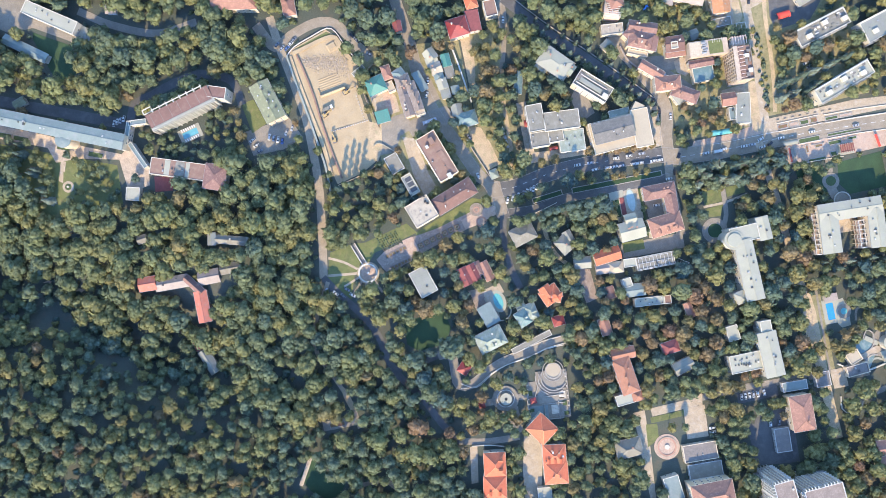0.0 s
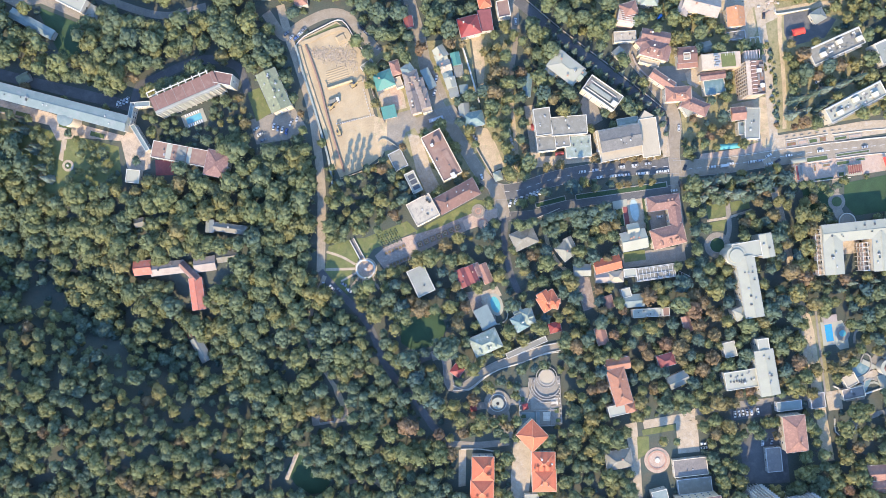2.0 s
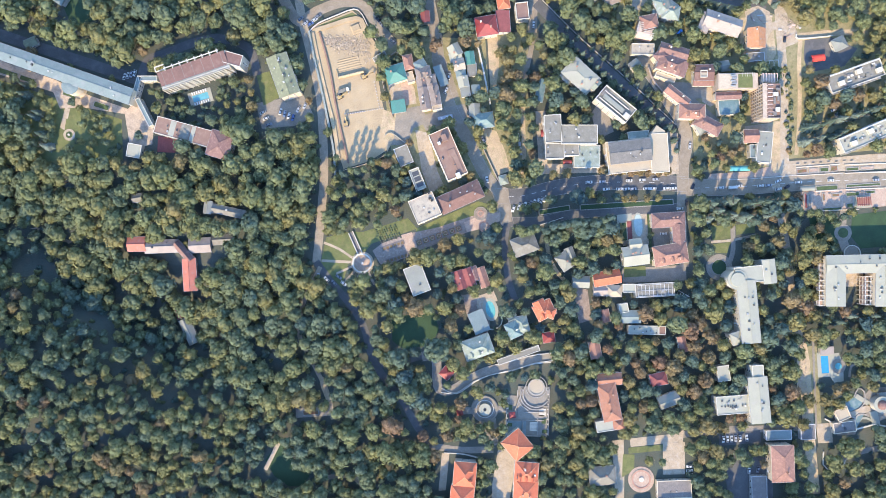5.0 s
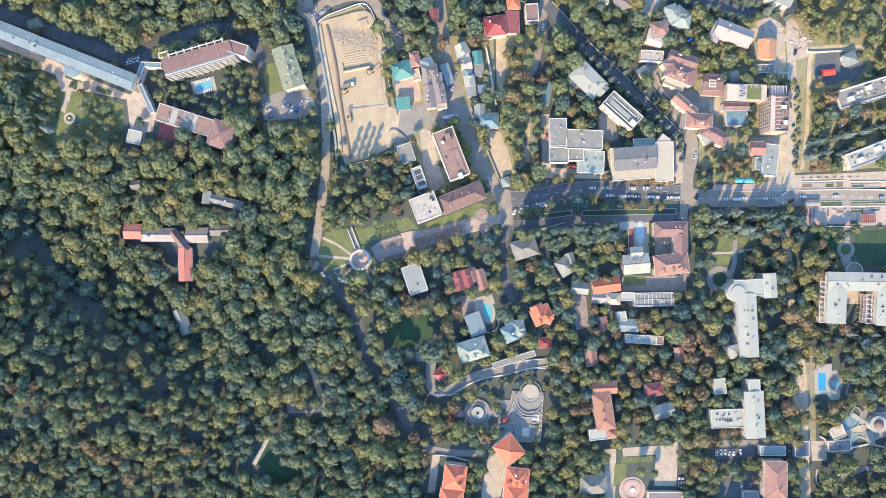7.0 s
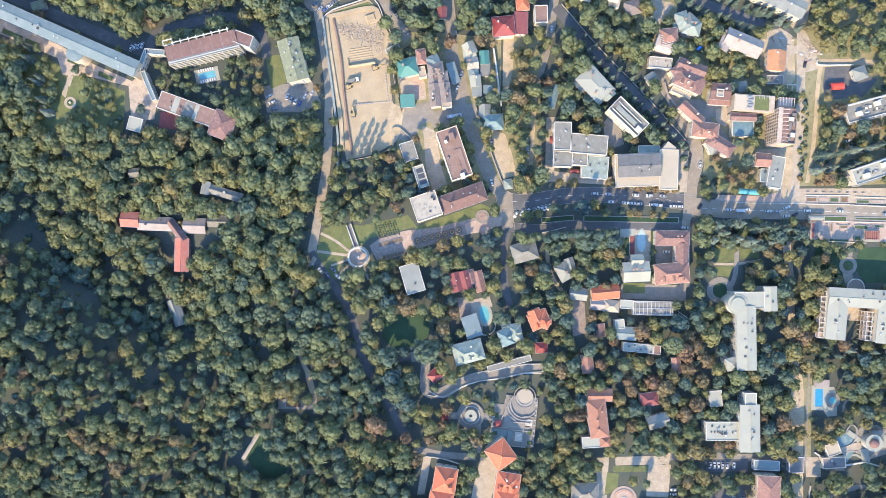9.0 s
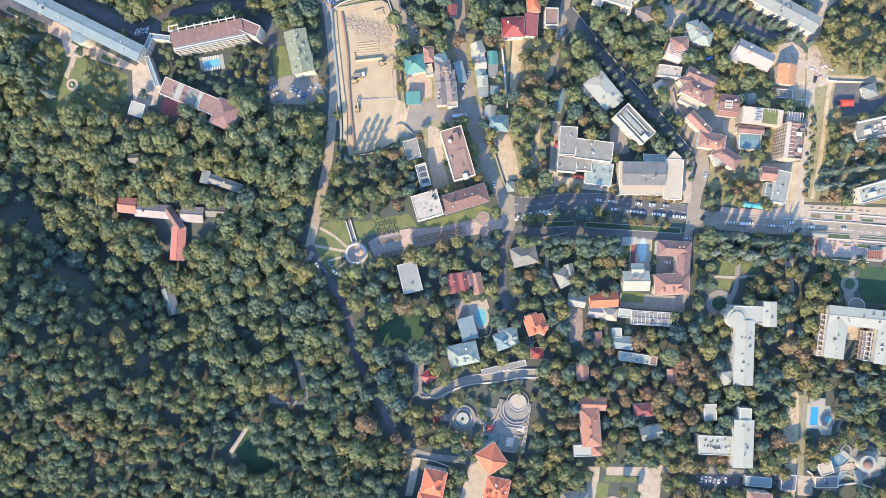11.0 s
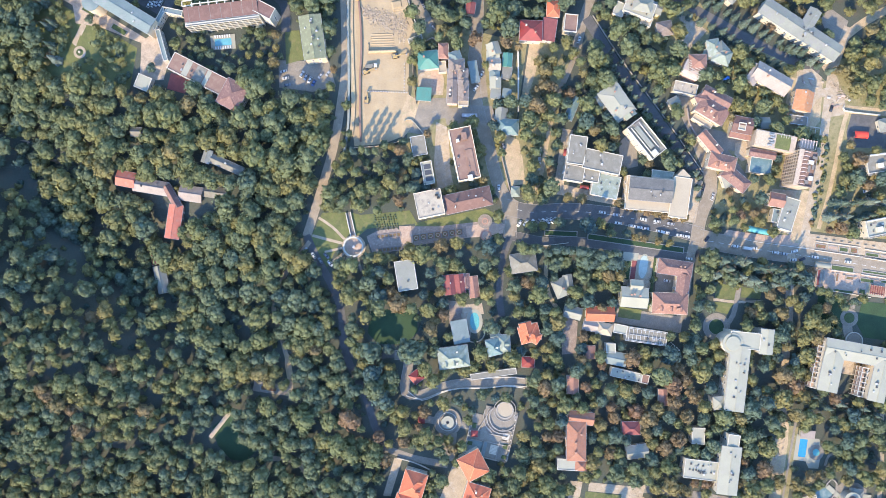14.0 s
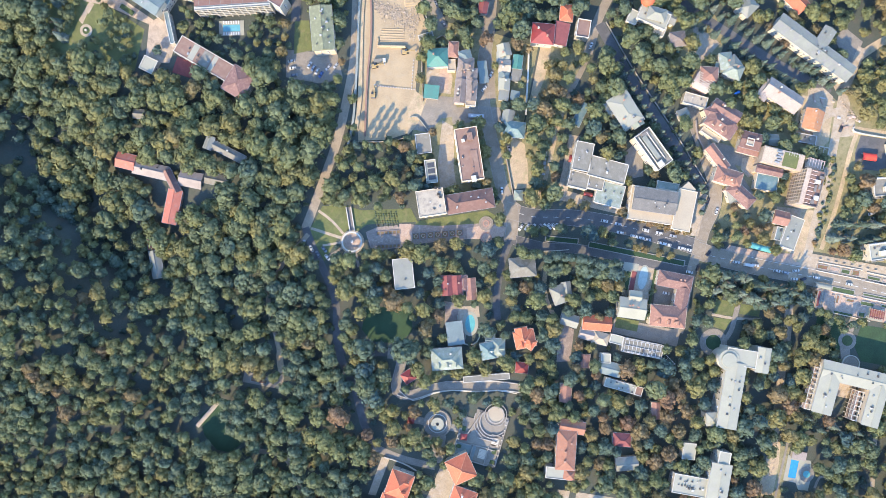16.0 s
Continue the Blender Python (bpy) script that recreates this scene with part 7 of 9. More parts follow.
for (x, y), l, w, inner, lab in (
        ((233.3, 36.0), 6.5, 2.6, FLOWER, "flower bed with a stone rim beside the street"), ((240.8, 36.0), 5.5, 2.6, PINKPAVE, "raised pink planter beside the street"),
        ((247.7, 36.0), 5.5, 2.6, HEDGE, "hedge bed with a stone rim beside the street"), ((254.1, 36.4), 4.5, 3.4, FLOWER, "square flower bed with a stone rim"),
        ((265.7, 35.3), 8.0, 2.0, HEDGE, "hedge bed along the street edge"), ((275.4, 35.3), 8.0, 2.0, PINKPAVE, "raised pink planter along the street edge"),
        ((248.7, 24.1), 14.0, 3.0, HEDGE, "dark hedge bed along the street"), ((272.1, 24.5), 22.0, 1.6, HEDGE, "narrow dark hedge along the street"),
        ((234.7, 16.6), 2.0, 10.0, MAROON, "red flower bed in the paved square"), ((237.2, 16.6), 1.6, 9.0, GREYPAVE, "stone trough beside the red bed"),
        ((264.9, 19.1), 8.5, 2.4, HEDGE, "hedge bed beside the red pavilion"), ((276.5, 19.8), 6.0, 1.8, HEDGE, "short hedge bed beside the red pavilion"),
        ((246.2, 18.4), 1.8, 5.0, FLOWER, "narrow flower bed in the square"), ((254.1, 19.1), 5.0, 2.0, FLOWER, "small flower bed in the square"),
        ((251.3, 10.4), 12.0, 1.8, HEDGE, "low hedge at the end of the square"), ((262.8, 11.9), 4.0, 3.0, HEDGE, "clipped hedge block in the square")):
    kerbed_bed(x, y, l, w, 0, inner, lab)
for pts in ([(229.7, 33.1), (257.7, 33.1)], [(260.6, 32.8), (282.2, 32.4), (308.1, 31.3)], [(229.7, 38.5), (257.7, 38.9)], [(260.6, 38.2), (282.2, 37.8), (308.1, 36.4)], [(260.6, 22.3), (282.2, 22.0), (308.1, 20.5)], [(241.5, 22.3), (257.0, 22.3)], [(241.5, 9.7), (255.9, 9.4), (268.5, 9.0)]):
    wall_line("wall", "low pale stone wall of the square", pts, 0.5, 0.7, CREAMWALL)
BENCH = Solid().box(0, 0, 0.38, 1.8, 0.5, 0.08).box(0, 0.24, 0.5, 1.8, 0.07, 0.4).box(-0.7, 0, 0, 0.1, 0.45, 0.4).box(0.7, 0, 0, 0.1, 0.45, 0.4).mesh("bench", WOOD)
for i in range(14):
    ob = new("bench", BENCH)
    bx0, by0 = (230.7, 40.3)
    bx1, by1 = (236.1, 20.5)
    ob.matrix_world = pose(bx0 + 5.0 * i, by0, 0.16, 0, 0, 0) if i < 8 else pose(bx1 + 7.0 * (i - 8), by1, 0.16, 0, 0, 180)
    tagged(ob, "wooden park bench on the paved square", "bench", "benches of the square")
pv = root("pavilion", "open pavilion with red beams on the square", "pavilion", 270.7, 14.0, 0)
part("floor", Solid().box(0, 0, -0.2, 11, 8, 0.5), WHITEROOF, pv)
for i in range(7):
    part("beam", Solid().box(-4.2 + 1.4 * i, 0, 3.0, 0.35, 6.0, 0.3), MAROON, pv)
for b in (-2.6, 2.6):
    part("rail", Solid().box(0, b, 2.8, 9.4, 0.3, 0.25), BRICK, pv)
    for a in (-4.2, 0, 4.2):
        part("post", Solid().box(a, b, 0.2, 0.3, 0.3, 2.7), BRICK, pv)
part("canopy", Solid().box(0, 0, 2.4, 8.4, 4.6, 0.12), PINKTILE, pv)
CLEAR.append((rect(270.7, 14.0, 11, 8, 0), 1))


def shelter(name, label, x, y, l, w, h, material, rot=0.0):
    """An open roof on posts, its sheet arched a little."""
    ob = root(name, label, "shelter", x, y, rot)
    s, n = Solid(), 8
    rows = [(w * (i / n - 0.5), h + 0.9 * (1 - (2 * i / n - 1) ** 2)) for i in range(n + 1)]
    v = [(sx * l / 2, b, z + dz) for sx in (-1, 1) for dz in (0, 0.15) for b, z in rows]
    k = n + 1
    f = []
    for i in range(n):
        f += [(k + i, 3 * k + i, 3 * k + i + 1, k + i + 1), (i, i + 1, 2 * k + i + 1, 2 * k + i), (i, k + i, k + i + 1, i + 1), (2 * k + i, 2 * k + i + 1, 3 * k + i + 1, 3 * k + i)]
    f += [(0, 2 * k, 3 * k, k), (n, k + n, 3 * k + n, 2 * k + n)]
    part("roof", s.add(v, f), material, ob)
    for a in (-0.45, 0, 0.45):
        for b in (-0.42, 0.42):
            part("post", Solid().box(a * l, b * w, -0.2, 0.2, 0.2, h + 0.4), METAL, ob)
    CLEAR.append((rect(x, y, l, w, rot), 0.8))
    return ob


shelter("bus_shelter", "long arched pale bus shelter", 234.7, 24.5, 9.8, 3.4, 3.0, PALEROOF)
shelter("market_stall", "long stall with a turquoise sheet roof", 191.5, 40.0, 14.5, 3.6, 3.0, TEALSHEET, -3)
shelter("canopy", "bright red inflatable canopy in the yard", 246.9, 107.6, 8.5, 4.4, 2.6, REDFABRIC, 4)
ob = root("red_canopy_end", "red fabric awning on the pavement", "awning", 291.3, 14.8, -80)
part("roof", Solid().box(0, 0, 2.6, 8.5, 1.6, 0.15), REDFABRIC, ob)
for a in (-3.8, 3.8):
    part("post", Solid().box(a, 0, -0.1, 0.15, 0.15, 2.7), METAL, ob)
drum("round_garden", "round flower bed in a grey ring path", "garden", 257.4, -5.4, [(3.2, 5.6, -0.3, 0.24, GREYPAVE, "ring_path"), (0, 3.2, -0.3, 0.5, HEDGE, "bed")])
road("pavement", "grey garden walk to the round bed", [(258.8, 9.4), (257.7, 0.4)], 4.4, GREYPAVE, clear=0.3)
road("pavement", "grey garden walk to the sanatorium", [(257.0, -9.7), (257.7, -13.3), (259.9, -18.4)], 6.0, GREYPAVE, clear=0.3)
drum("stair_terrace", "half-round entrance terrace of the sanatorium", "terrace", 262.1, -19.1, [(0, 5.4, -0.3, 0.5, GREYPAVE, "floor"), (5.0, 5.5, 0.3, 1.2, WHITEWALL, "parapet")])
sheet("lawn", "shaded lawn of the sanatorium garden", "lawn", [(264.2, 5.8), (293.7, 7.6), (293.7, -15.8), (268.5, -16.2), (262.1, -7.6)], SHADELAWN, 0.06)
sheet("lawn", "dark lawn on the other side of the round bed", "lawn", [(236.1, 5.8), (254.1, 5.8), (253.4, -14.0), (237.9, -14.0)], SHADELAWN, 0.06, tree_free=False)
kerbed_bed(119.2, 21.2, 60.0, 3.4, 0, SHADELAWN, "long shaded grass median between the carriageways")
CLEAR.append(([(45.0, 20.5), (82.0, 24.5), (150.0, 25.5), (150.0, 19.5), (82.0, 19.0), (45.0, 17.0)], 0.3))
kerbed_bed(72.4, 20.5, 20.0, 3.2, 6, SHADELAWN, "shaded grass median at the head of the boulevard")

# ---------------------------------------------------------------- round square with fountain, white garden complex
drum("fountain", "round pink-paved fountain square with a white basin", "fountain", 117.8, -156.4, [
    (0, 8.4, -0.3, 0.26, PINKPAVE, "floor"), (5.2, 6.3, 0.2, 0.6, BRICKWALL, "ring_bed"), (6.3, 6.6, 0.2, 0.7, PAVE, "rim"), (0, 1.6, 0.2, 0.9, WHITEWALL, "basin")])
CLEAR.append((rect(117.8, -160.0, 22, 30, 0), 1.0))
cw = root("white_hall", "white ornamental hall with a rust-red dome", "hall", 272.5, -116.3, 0)
part("hall", Solid().tube(0, 0, -0.3, 6, 5.0, 5.0, 28), WHITEWALL, cw)
part("roof", Solid().tube(0, 0, 6, 6.3, 5.4, 5.4, 28), WHITEROOF, cw)
dm = Solid()
for k in range(5):
    a0, a1 = k * 18, (k + 1) * 18
    dm.tube(0, 0, 6.3 + 2.6 * math.sin(radians(a0)), 6.3 + 2.6 * math.sin(radians(a1)), 3.1 * math.cos(radians(a0)), max(0.05, 3.1 * math.cos(radians(a1))), 24)
part("dome", dm, BROWNTILE, cw)
for a, b, l, w, r in ((-12, -5, 16, 4.5, 20), (-9, 2.5, 11, 3, -35), (10, 0, 9, 8, 0), (-20, -9, 12, 5, -15), (-2, -10, 5, 10, 10)):
    part("terrace", Solid().box(a, b, -0.3, l, w, 1.0, radians(r), bevel=0.1), PAVE if l > 12 else WHITEROOF, cw)
CLEAR.append((rect(272.5, -116.3, 30, 22, 0), 0.3))
wall_line("wall", "curving white garden wall", [(236.1, -145.4), (235.4, -153.7), (240.5, -158.0), (246.9, -155.9), (249.8, -151.5)], 0.6, 1.0, WHITEWALL)
road("pavement", "pale garden walk with steps", [(246.9, -151.5), (257.7, -147.9), (268.5, -145.8), (279.3, -146.5)], 3.4, GREYPAVE, clear=0.2)
road("pavement", "curving pale garden walk", [(255.9, -98.6), (257.7, -91.4), (264.9, -89.6)], 1.5, GREYPAVE, clear=0.0)
road("pavement", "curving white pergola walk", [(257.7, -131.4), (262.1, -125.6), (268.5, -127.4), (273.9, -134.6)], 1.4, WHITEROOF, clear=0.0)
wall_line("wall", "curling pale stone ornamental wall", [(241.5, -115.6), (244.4, -119.5), (249.1, -117.4), (251.6, -122.0), (257.7, -124.9)], 0.8, 1.2, OLDSTONE)
wall_line("wall", "curling pale stone garden border", [(257.7, -111.2), (260.6, -106.2), (264.6, -108.4), (263.9, -115.6), (260.6, -119.2)], 0.7, 1.0, OLDSTONE)
wall_line("wall", "pale stone rim of the aqua terrace", [(246.9, -129.2), (254.1, -127.8), (259.9, -122.8), (264.9, -123.5)], 0.8, 1.0, OLDSTONE)
sheet("pavement", "pale aqua terrace of the white garden", "terrace", [(249.8, -114.1), (254.9, -110.5), (262.1, -111.2), (263.9, -122.8), (258.5, -131.4), (252.7, -129.2)], DULLTEAL, 0.22)
sheet("pavement", "white paved forecourt of the domed hall", "court", [(263.5, -112.0), (268.5, -106.9), (277.9, -106.2), (283.7, -109.4), (285.1, -124.2), (273.9, -127.8), (264.9, -124.2)], GREYPAVE, 0.18)
house("garden_house", "cream garden house with stepped roofs", "garden house", 247.9, -121.0, 8.4, 7.7, 20.0, 4, top=CREAMROOF, wall=CREAMWALL, parapet=0.7)
house("garden_house", "low court house with a dark flat roof", "garden house", 248.6, -129.5, 14.3, 6.8, 4.3, 4, top=DARKROOF, wall=CREAMWALL, parapet=0.9, vents=2)
house("garden_house", "small white lodge beside the dome", "garden house", 275.9, -112.4, 6.4, 5.7, 0.0, 4, roof="hip", top=PALEROOF)
wall_line("wall", "white wall of the garden complex", [(237.9, -124.2), (246.9, -129.2), (257.7, -132.1), (268.5, -130.0), (279.3, -132.1)], 0.9, 1.2, WHITEWALL)
sheet("pavement", "pale terrace beside the deep blue pool", "terrace", [(243.8, -83.0), (250.0, -82.5), (252.4, -90.0), (252.0, -101.0), (246.0, -101.5), (243.8, -98.0)], WHITEROOF, 0.1, clear=-0.5)
sheet("pavement", "paved court of the white garden", "court", [(244.1, -125.6), (257.7, -124.9), (257.7, -135.7), (245.5, -135.7)], GREYPAVE, 0.12)
sheet("pavement", "pale terraces by the alley", "court", [(232.5, -127.4), (242.6, -127.4), (242.6, -140.0), (233.3, -140.0)], PAVE, 0.12)
ob = house("market_hall", "low dark-roofed hall beside the alley", "hall", 225.2, -131.2, 9.3, 9.6, 0.0, 4, top=DARKROOF, wall=GREYWALL)
house("market_hall", "low pale-roofed hall beside the alley", "hall", 206.4, -132.0, 16.1, 6.1, -1.3, 4, top=BLUEROOF, wall=GREYWALL)
sheet("ground_patch", "dug-up strip of the alley", "dirt", [(223.2, -77.0), (229.7, -77.0), (230.4, -107.6), (221.7, -106.9)], DIRT, 0.24)

# ---------------------------------------------------------------- walls, fences, small structures
wall_line("wall", "long white wall beside the dirt strip", [(29.5, 128.5), (31.7, 115.6), (33.8, 101.2), (35.3, 91.1)], 0.9, 2.6, WHITEWALL)
CLEAR.append(([(26.3, 128.5), (31.7, 128.5), (37.4, 89.6), (32.0, 89.6)], 0.0))
wall_line("fence", "dark board fence round the teal-roofed house", [(-34.2, 116.3), (-30.2, 122.8), (-23.8, 128.5), (-18.0, 124.2)], 0.25, 2.2, WOOD, "fence")
wall_line("fence", "board fence along the pit", [(-34.2, 116.3), (-32.4, 104.8), (-29.5, 95.4)], 0.25, 2.0, WOOD, "fence")
wall_line("wall", "low white wall of the works lane", [(234.7, 124.2), (235.4, 121.3), (246.9, 121.3), (257.7, 121.7)], 0.6, 1.6, WHITEWALL)
for k in range(26):
    x, y = (200.1, 116.3) if k < 12 else (226.1, 127.1) if k < 20 else (208.1, 136.4)
    st = root("material_stack", "stack of building boards and blocks in the yard", "building material", x + rnd.uniform(-1.5, 12), y + rnd.uniform(-4, 4), rnd.uniform(0, 180), "stacks in the building yard")
    l, w = rnd.uniform(1.2, 3.6), rnd.uniform(0.6, 1.3)
    for e in range(3):
        part("layer", Solid().box(rnd.uniform(-0.1, 0.1), rnd.uniform(-0.1, 0.1), -0.05 + 0.3 * e, l, w, 0.27), (WOOD, BRICK, GREYWALL, PINKWALL)[k % 4], st)
wall_line("wall", "stone wall along the street", [(19.4, 90.4), (24.5, 76.0), (29.5, 61.6), (34.6, 49.0), (38.2, 40.0)], 0.45, 1.6, BEIGEROOF)
wall_line("wall", "low wall of the concrete yard", [(-33.8, 75.2), (-29.5, 76.7), (-20.2, 68.8)], 0.4, 1.4, WHITEROOF)
wall_line("wall", "pale parapet along the avenue", [(72.4, 156.9), (95.8, 130.7), (124.6, 101.9), (154.1, 70.6)], 0.5, 0.9, KERB)
wall_line("wall", "curved retaining wall of the pink houses", [(138.2, 108.4), (141.1, 99.4), (146.9, 92.2), (151.9, 86.8)], 0.8, 2.0, BEIGEROOF)
wall_line("fence", "white fence south of the boulevard", [(58.0, 10.4), (68.8, 13.0), (77.8, 15.5)], 0.4, 1.6, WHITEWALL)
wall_line("wall", "wall beside the lane of the twin villas", [(-8.3, -131.3), (3.6, -132.8), (16.9, -137.0)], 0.5, 1.6, WHITEWALL)
wall_line("wall", "curving wall round the villa garden", [(18.7, -37.4), (22.0, -48.2), (24.5, -53.6), (31.7, -52.9), (34.6, -48.2), (33.1, -42.8)], 0.7, 1.2, WHITEROOF)
road("pavement", "curved drive of the garden villa", [(7.6, -32.0), (20.2, -32.8), (23.8, -42.8), (24.5, -53.6), (16.6, -57.2)], 3.0, GREYPAVE, clear=0.2)
wall_line("hedge", "clipped dark hedge by the villa drive", [(132.5, 14.0), (132.8, 0.4), (132.8, -17.6)], 1.4, 1.4, HEDGE, "hedge")
pg = root("pergola", "white roof pergola on a pink house", "pergola", 136.1, 130.7, -18)
part("slab", Solid().box(0, 0, -0.3, 11, 9, 7.3), PINKWALL, pg)
for i in range(7):
    part("beam", Solid().box(0, -3.9 + 1.3 * i, 8.9, 11.4, 0.28, 0.3), WHITEWALL, pg)
for a in (-5.4, 0, 5.4):
    part("beam", Solid().box(a, 0, 8.6, 0.3, 8.6, 0.3), WHITEWALL, pg)
    for b in (-4, 4):
        part("post", Solid().box(a, b, 7.0, 0.28, 0.28, 1.7), WHITEWALL, pg)
CLEAR.append((rect(136.1, 130.7, 11, 9, -18), 1))
tp = root("tarpaulin", "blue tarpaulin spread over a frame", "tarpaulin", 159.1, 130.7, 20)
part("sheet", Solid().add([(-2, -1.6, 2.4), (2, -1.8, 2.4), (2.2, 1.6, 2.4), (-1.8, 1.8, 2.4), (0, 0, 3.1), (-2, -1.6, 2.3), (2, -1.8, 2.3), (2.2, 1.6, 2.3), (-1.8, 1.8, 2.3)], [(0, 1, 4), (1, 2, 4), (2, 3, 4), (3, 0, 4), (8, 7, 6, 5)]), BLUETARP, tp)
for a, b in ((-1.7, -1.4), (1.7, -1.5), (1.8, 1.3), (-1.5, 1.5)):
    part("pole", Solid().box(a, b, -0.1, 0.12, 0.12, 2.5), METAL, tp)
for pts in ([(-7.9, -92.5), (2.2, -93.2), (13.7, -86.8), (24.5, -83.2), (41.8, -80.3), (52.6, -77.4), (65.5, -76.3)], [(28.1, -76.7), (38.2, -75.2), (50.8, -72.4), (65.2, -71.3)]):
    wall_line("wall", "pale parapet of the terrace road", pts, 0.45, 1.2, WHITEWALL)
CLEAR.append(([(-7.9, -95.0), (2.2, -95.4), (13.7, -88.9), (24.5, -85.3), (41.8, -82.4), (65.5, -78.1), (65.5, -70.2), (50.8, -70.9), (28.1, -75.2)], 0.0))
drum("round_bed", "round paved garden walk with a dark lawn", "flower bed", 176.4, -22.7, [(5.0, 8.4, -0.3, 0.14, GREYPAVE, "walk"), (0, 4.9, -0.3, 0.12, SHADELAWN, "lawn"), (4.7, 5.0, -0.3, 0.3, KERB, "rim")])
ldim = long_range.children[0].dimensions
for i in range(10):
    part("roof_frame", Solid().box((i - 4.5) * ldim.x / 10.2, 0, 6.25, 0.22, ldim.y * 0.9, 0.35), GREYWALL, long_range)
for s in (-0.42, 0.0, 0.42):
    part("roof_frame", Solid().box(0, s * ldim.y, 6.3, ldim.x * 0.92, 0.22, 0.4), GREYWALL, long_range)
for ap in APARTMENTS:
    ax, ay, az = ap.children[0].dimensions
    n = int(ax / 4.2)
    for i in range(n):
        u = (i + 0.5 - n / 2) * 4.2
        for f in range(3):
            part("balcony", Solid().box(u, -ay / 2 - 0.7, 1.0 + 2.9 * f, 3.0, 1.4, 0.2).box(u, -ay / 2 - 1.35, 1.2 + 2.9 * f, 3.0, 0.12, 0.9), WHITEWALL, ap)
        if i % 3 == 1:
            part("stair_head", Solid().box(u, 0.15 * ay * (-1) ** i, 8.8, 3.4, 3.0, 2.6), WHITEWALL, ap)
    for i in range(22):
        part("roof_unit", Solid().box(rnd.uniform(-0.46, 0.46) * ax, rnd.uniform(-0.36, 0.36) * ay, 8.9, rnd.uniform(0.6, 2.4), rnd.uniform(0.6, 1.6), rnd.uniform(0.5, 1.1)), (GREYROOF, DARKROOF, WHITEWALL)[i % 3], ap)
    part("roof_edge", Solid().box(0, ay / 2 - 0.6, 9.0, ax * 0.98, 0.8, 1.2), WHITEWALL, ap)
shelter("canopy", "red entrance canopy of the institute", 67.7, 70.2, 3.0, 4.5, 3.0, REDROOF, 0)
shelter("canopy", "red canopy over the yard door", 82.1, 50.8, 5.5, 2.4, 3.0, REDROOF, 0)
dk = root("boardwalk", "weathered wooden boardwalk in a clearing", "boardwalk", -119.2, -127.1, 60)
for i in range(26):
    part("plank", Solid().box(-9.4 + 0.75 * i, 0, 0.0, 0.68, 2.6, 0.35 + 0.02 * (i % 3)), WOOD, dk)
CLEAR.append((rect(-119.2, -127.1, 20, 4, 60), 1.5))
kerbed_bed(-92.5, -100.4, 10.0, 3.0, 0, FLOWER, "dark flower bed on the stone terrace")
sheet("court", "maroon terrace beside the low hotel range", "terrace", [(-180.3, 83.9), (-167.7, 81.7), (-169.9, 72.4), (-181.4, 73.8)], MAROON, 0.1)
for x, y, l, w in ((-275.0, 130.7, 14, 3.5), (-262.4, 125.6, 10, 3.2), (-235.4, 114.8, 9, 4.5), (-215.6, 105.5, 10, 3.5)):
    kerbed_bed(x, y, l, w, -22, HEDGE, "dark hedge bed on the sanatorium terrace", "beds of the sanatorium terrace")
drum("round_bed", "round garden bed with pale rim", "flower bed", -237.6, 88.2, [(2.2, 3.8, -0.3, 0.4, PAVE, "rim"), (0, 2.2, -0.3, 0.35, HEDGE, "bed"), (0, 0.7, 0.3, 1.2, WHITEWALL, "vase")])
drum("tent", "round green garden umbrella", "umbrella", -129.6, 118.4, [(0, 0.12, -0.2, 2.6, METAL, "pole"), (0, 2.4, 2.5, 2.7, AQUAROOF, "canopy")])
# boxes added where a dark channel with stairs runs
ob = root("roof_unit_group", "row of metal boxes in place of a stepped channel", "units", 52.6, 64.4, 95)
for i in range(5):
    part("unit", Solid().box(-6 + 3 * i, 0, -0.2, 2.4, 1.6, 1.6, bevel=0.08), METAL, ob)
# orange dome of the church
dm = Solid()
for k in range(5):
    a0, a1 = k * 18, (k + 1) * 18
    dm.tube(0, 0, 2.2 + 4.2 * math.sin(radians(a0)), 2.2 + 4.2 * math.sin(radians(a1)), 4.2 * math.cos(radians(a0)), max(0.05, 4.2 * math.cos(radians(a1))), 24)
dm.tube(0, 0, 0, 2.2, 4.0, 4.0, 24)
part("dome", dm, TILE, church).location = inside(church, 92.3, 170.9, 11)
# black units on the white promenade building, skylight on the office block
for x, y in ((-9.7, 35.3), (-7.6, 35.6), (-7.2, 32.0), (-5.8, 30.6)):
    ob = root("air_unit", "black air-conditioning unit on the white roof", "air unit", x, y, 15, "roof air units", 14.12)
    part("casing", Solid().box(0, 0, 0, 1.5, 1.3, 1.1, bevel=0.08), RUBBER, ob)


for i in range(30):
    bx0, by0 = (227.9, 103.0)
    bush(bx0 - 0.07 * i + rnd.uniform(-2.2, 2.4), by0 - 1.9 * i, rnd.uniform(1.2, 3.0), "dusty green bush on the dry verge", "verge bushes")
lb = root("lattice_boom", "white steel lattice boom lying beside the range", "crane part", 151.2, -38.5, -25)
for s in (-1, 1):
    part("chord", beam(Solid(), (-5, 1.6 * s, 1.0), (5, 0.2 * s, 1.0), 0.16), PAINT, lb)
for i in range(6):
    t = i / 5
    w = 1.6 - 1.4 * t
    part("lacing", beam(Solid(), (-5 + 10 * t, -w, 1.0), (-5 + 10 * t, w + 0.01, 1.0), 0.1), PAINT, lb)
for u in (-4.5, 4.5):
    part("foot", Solid().box(u, 0, -0.2, 0.4, 2.0 if u < 0 else 0.8, 1.1), METAL, lb)


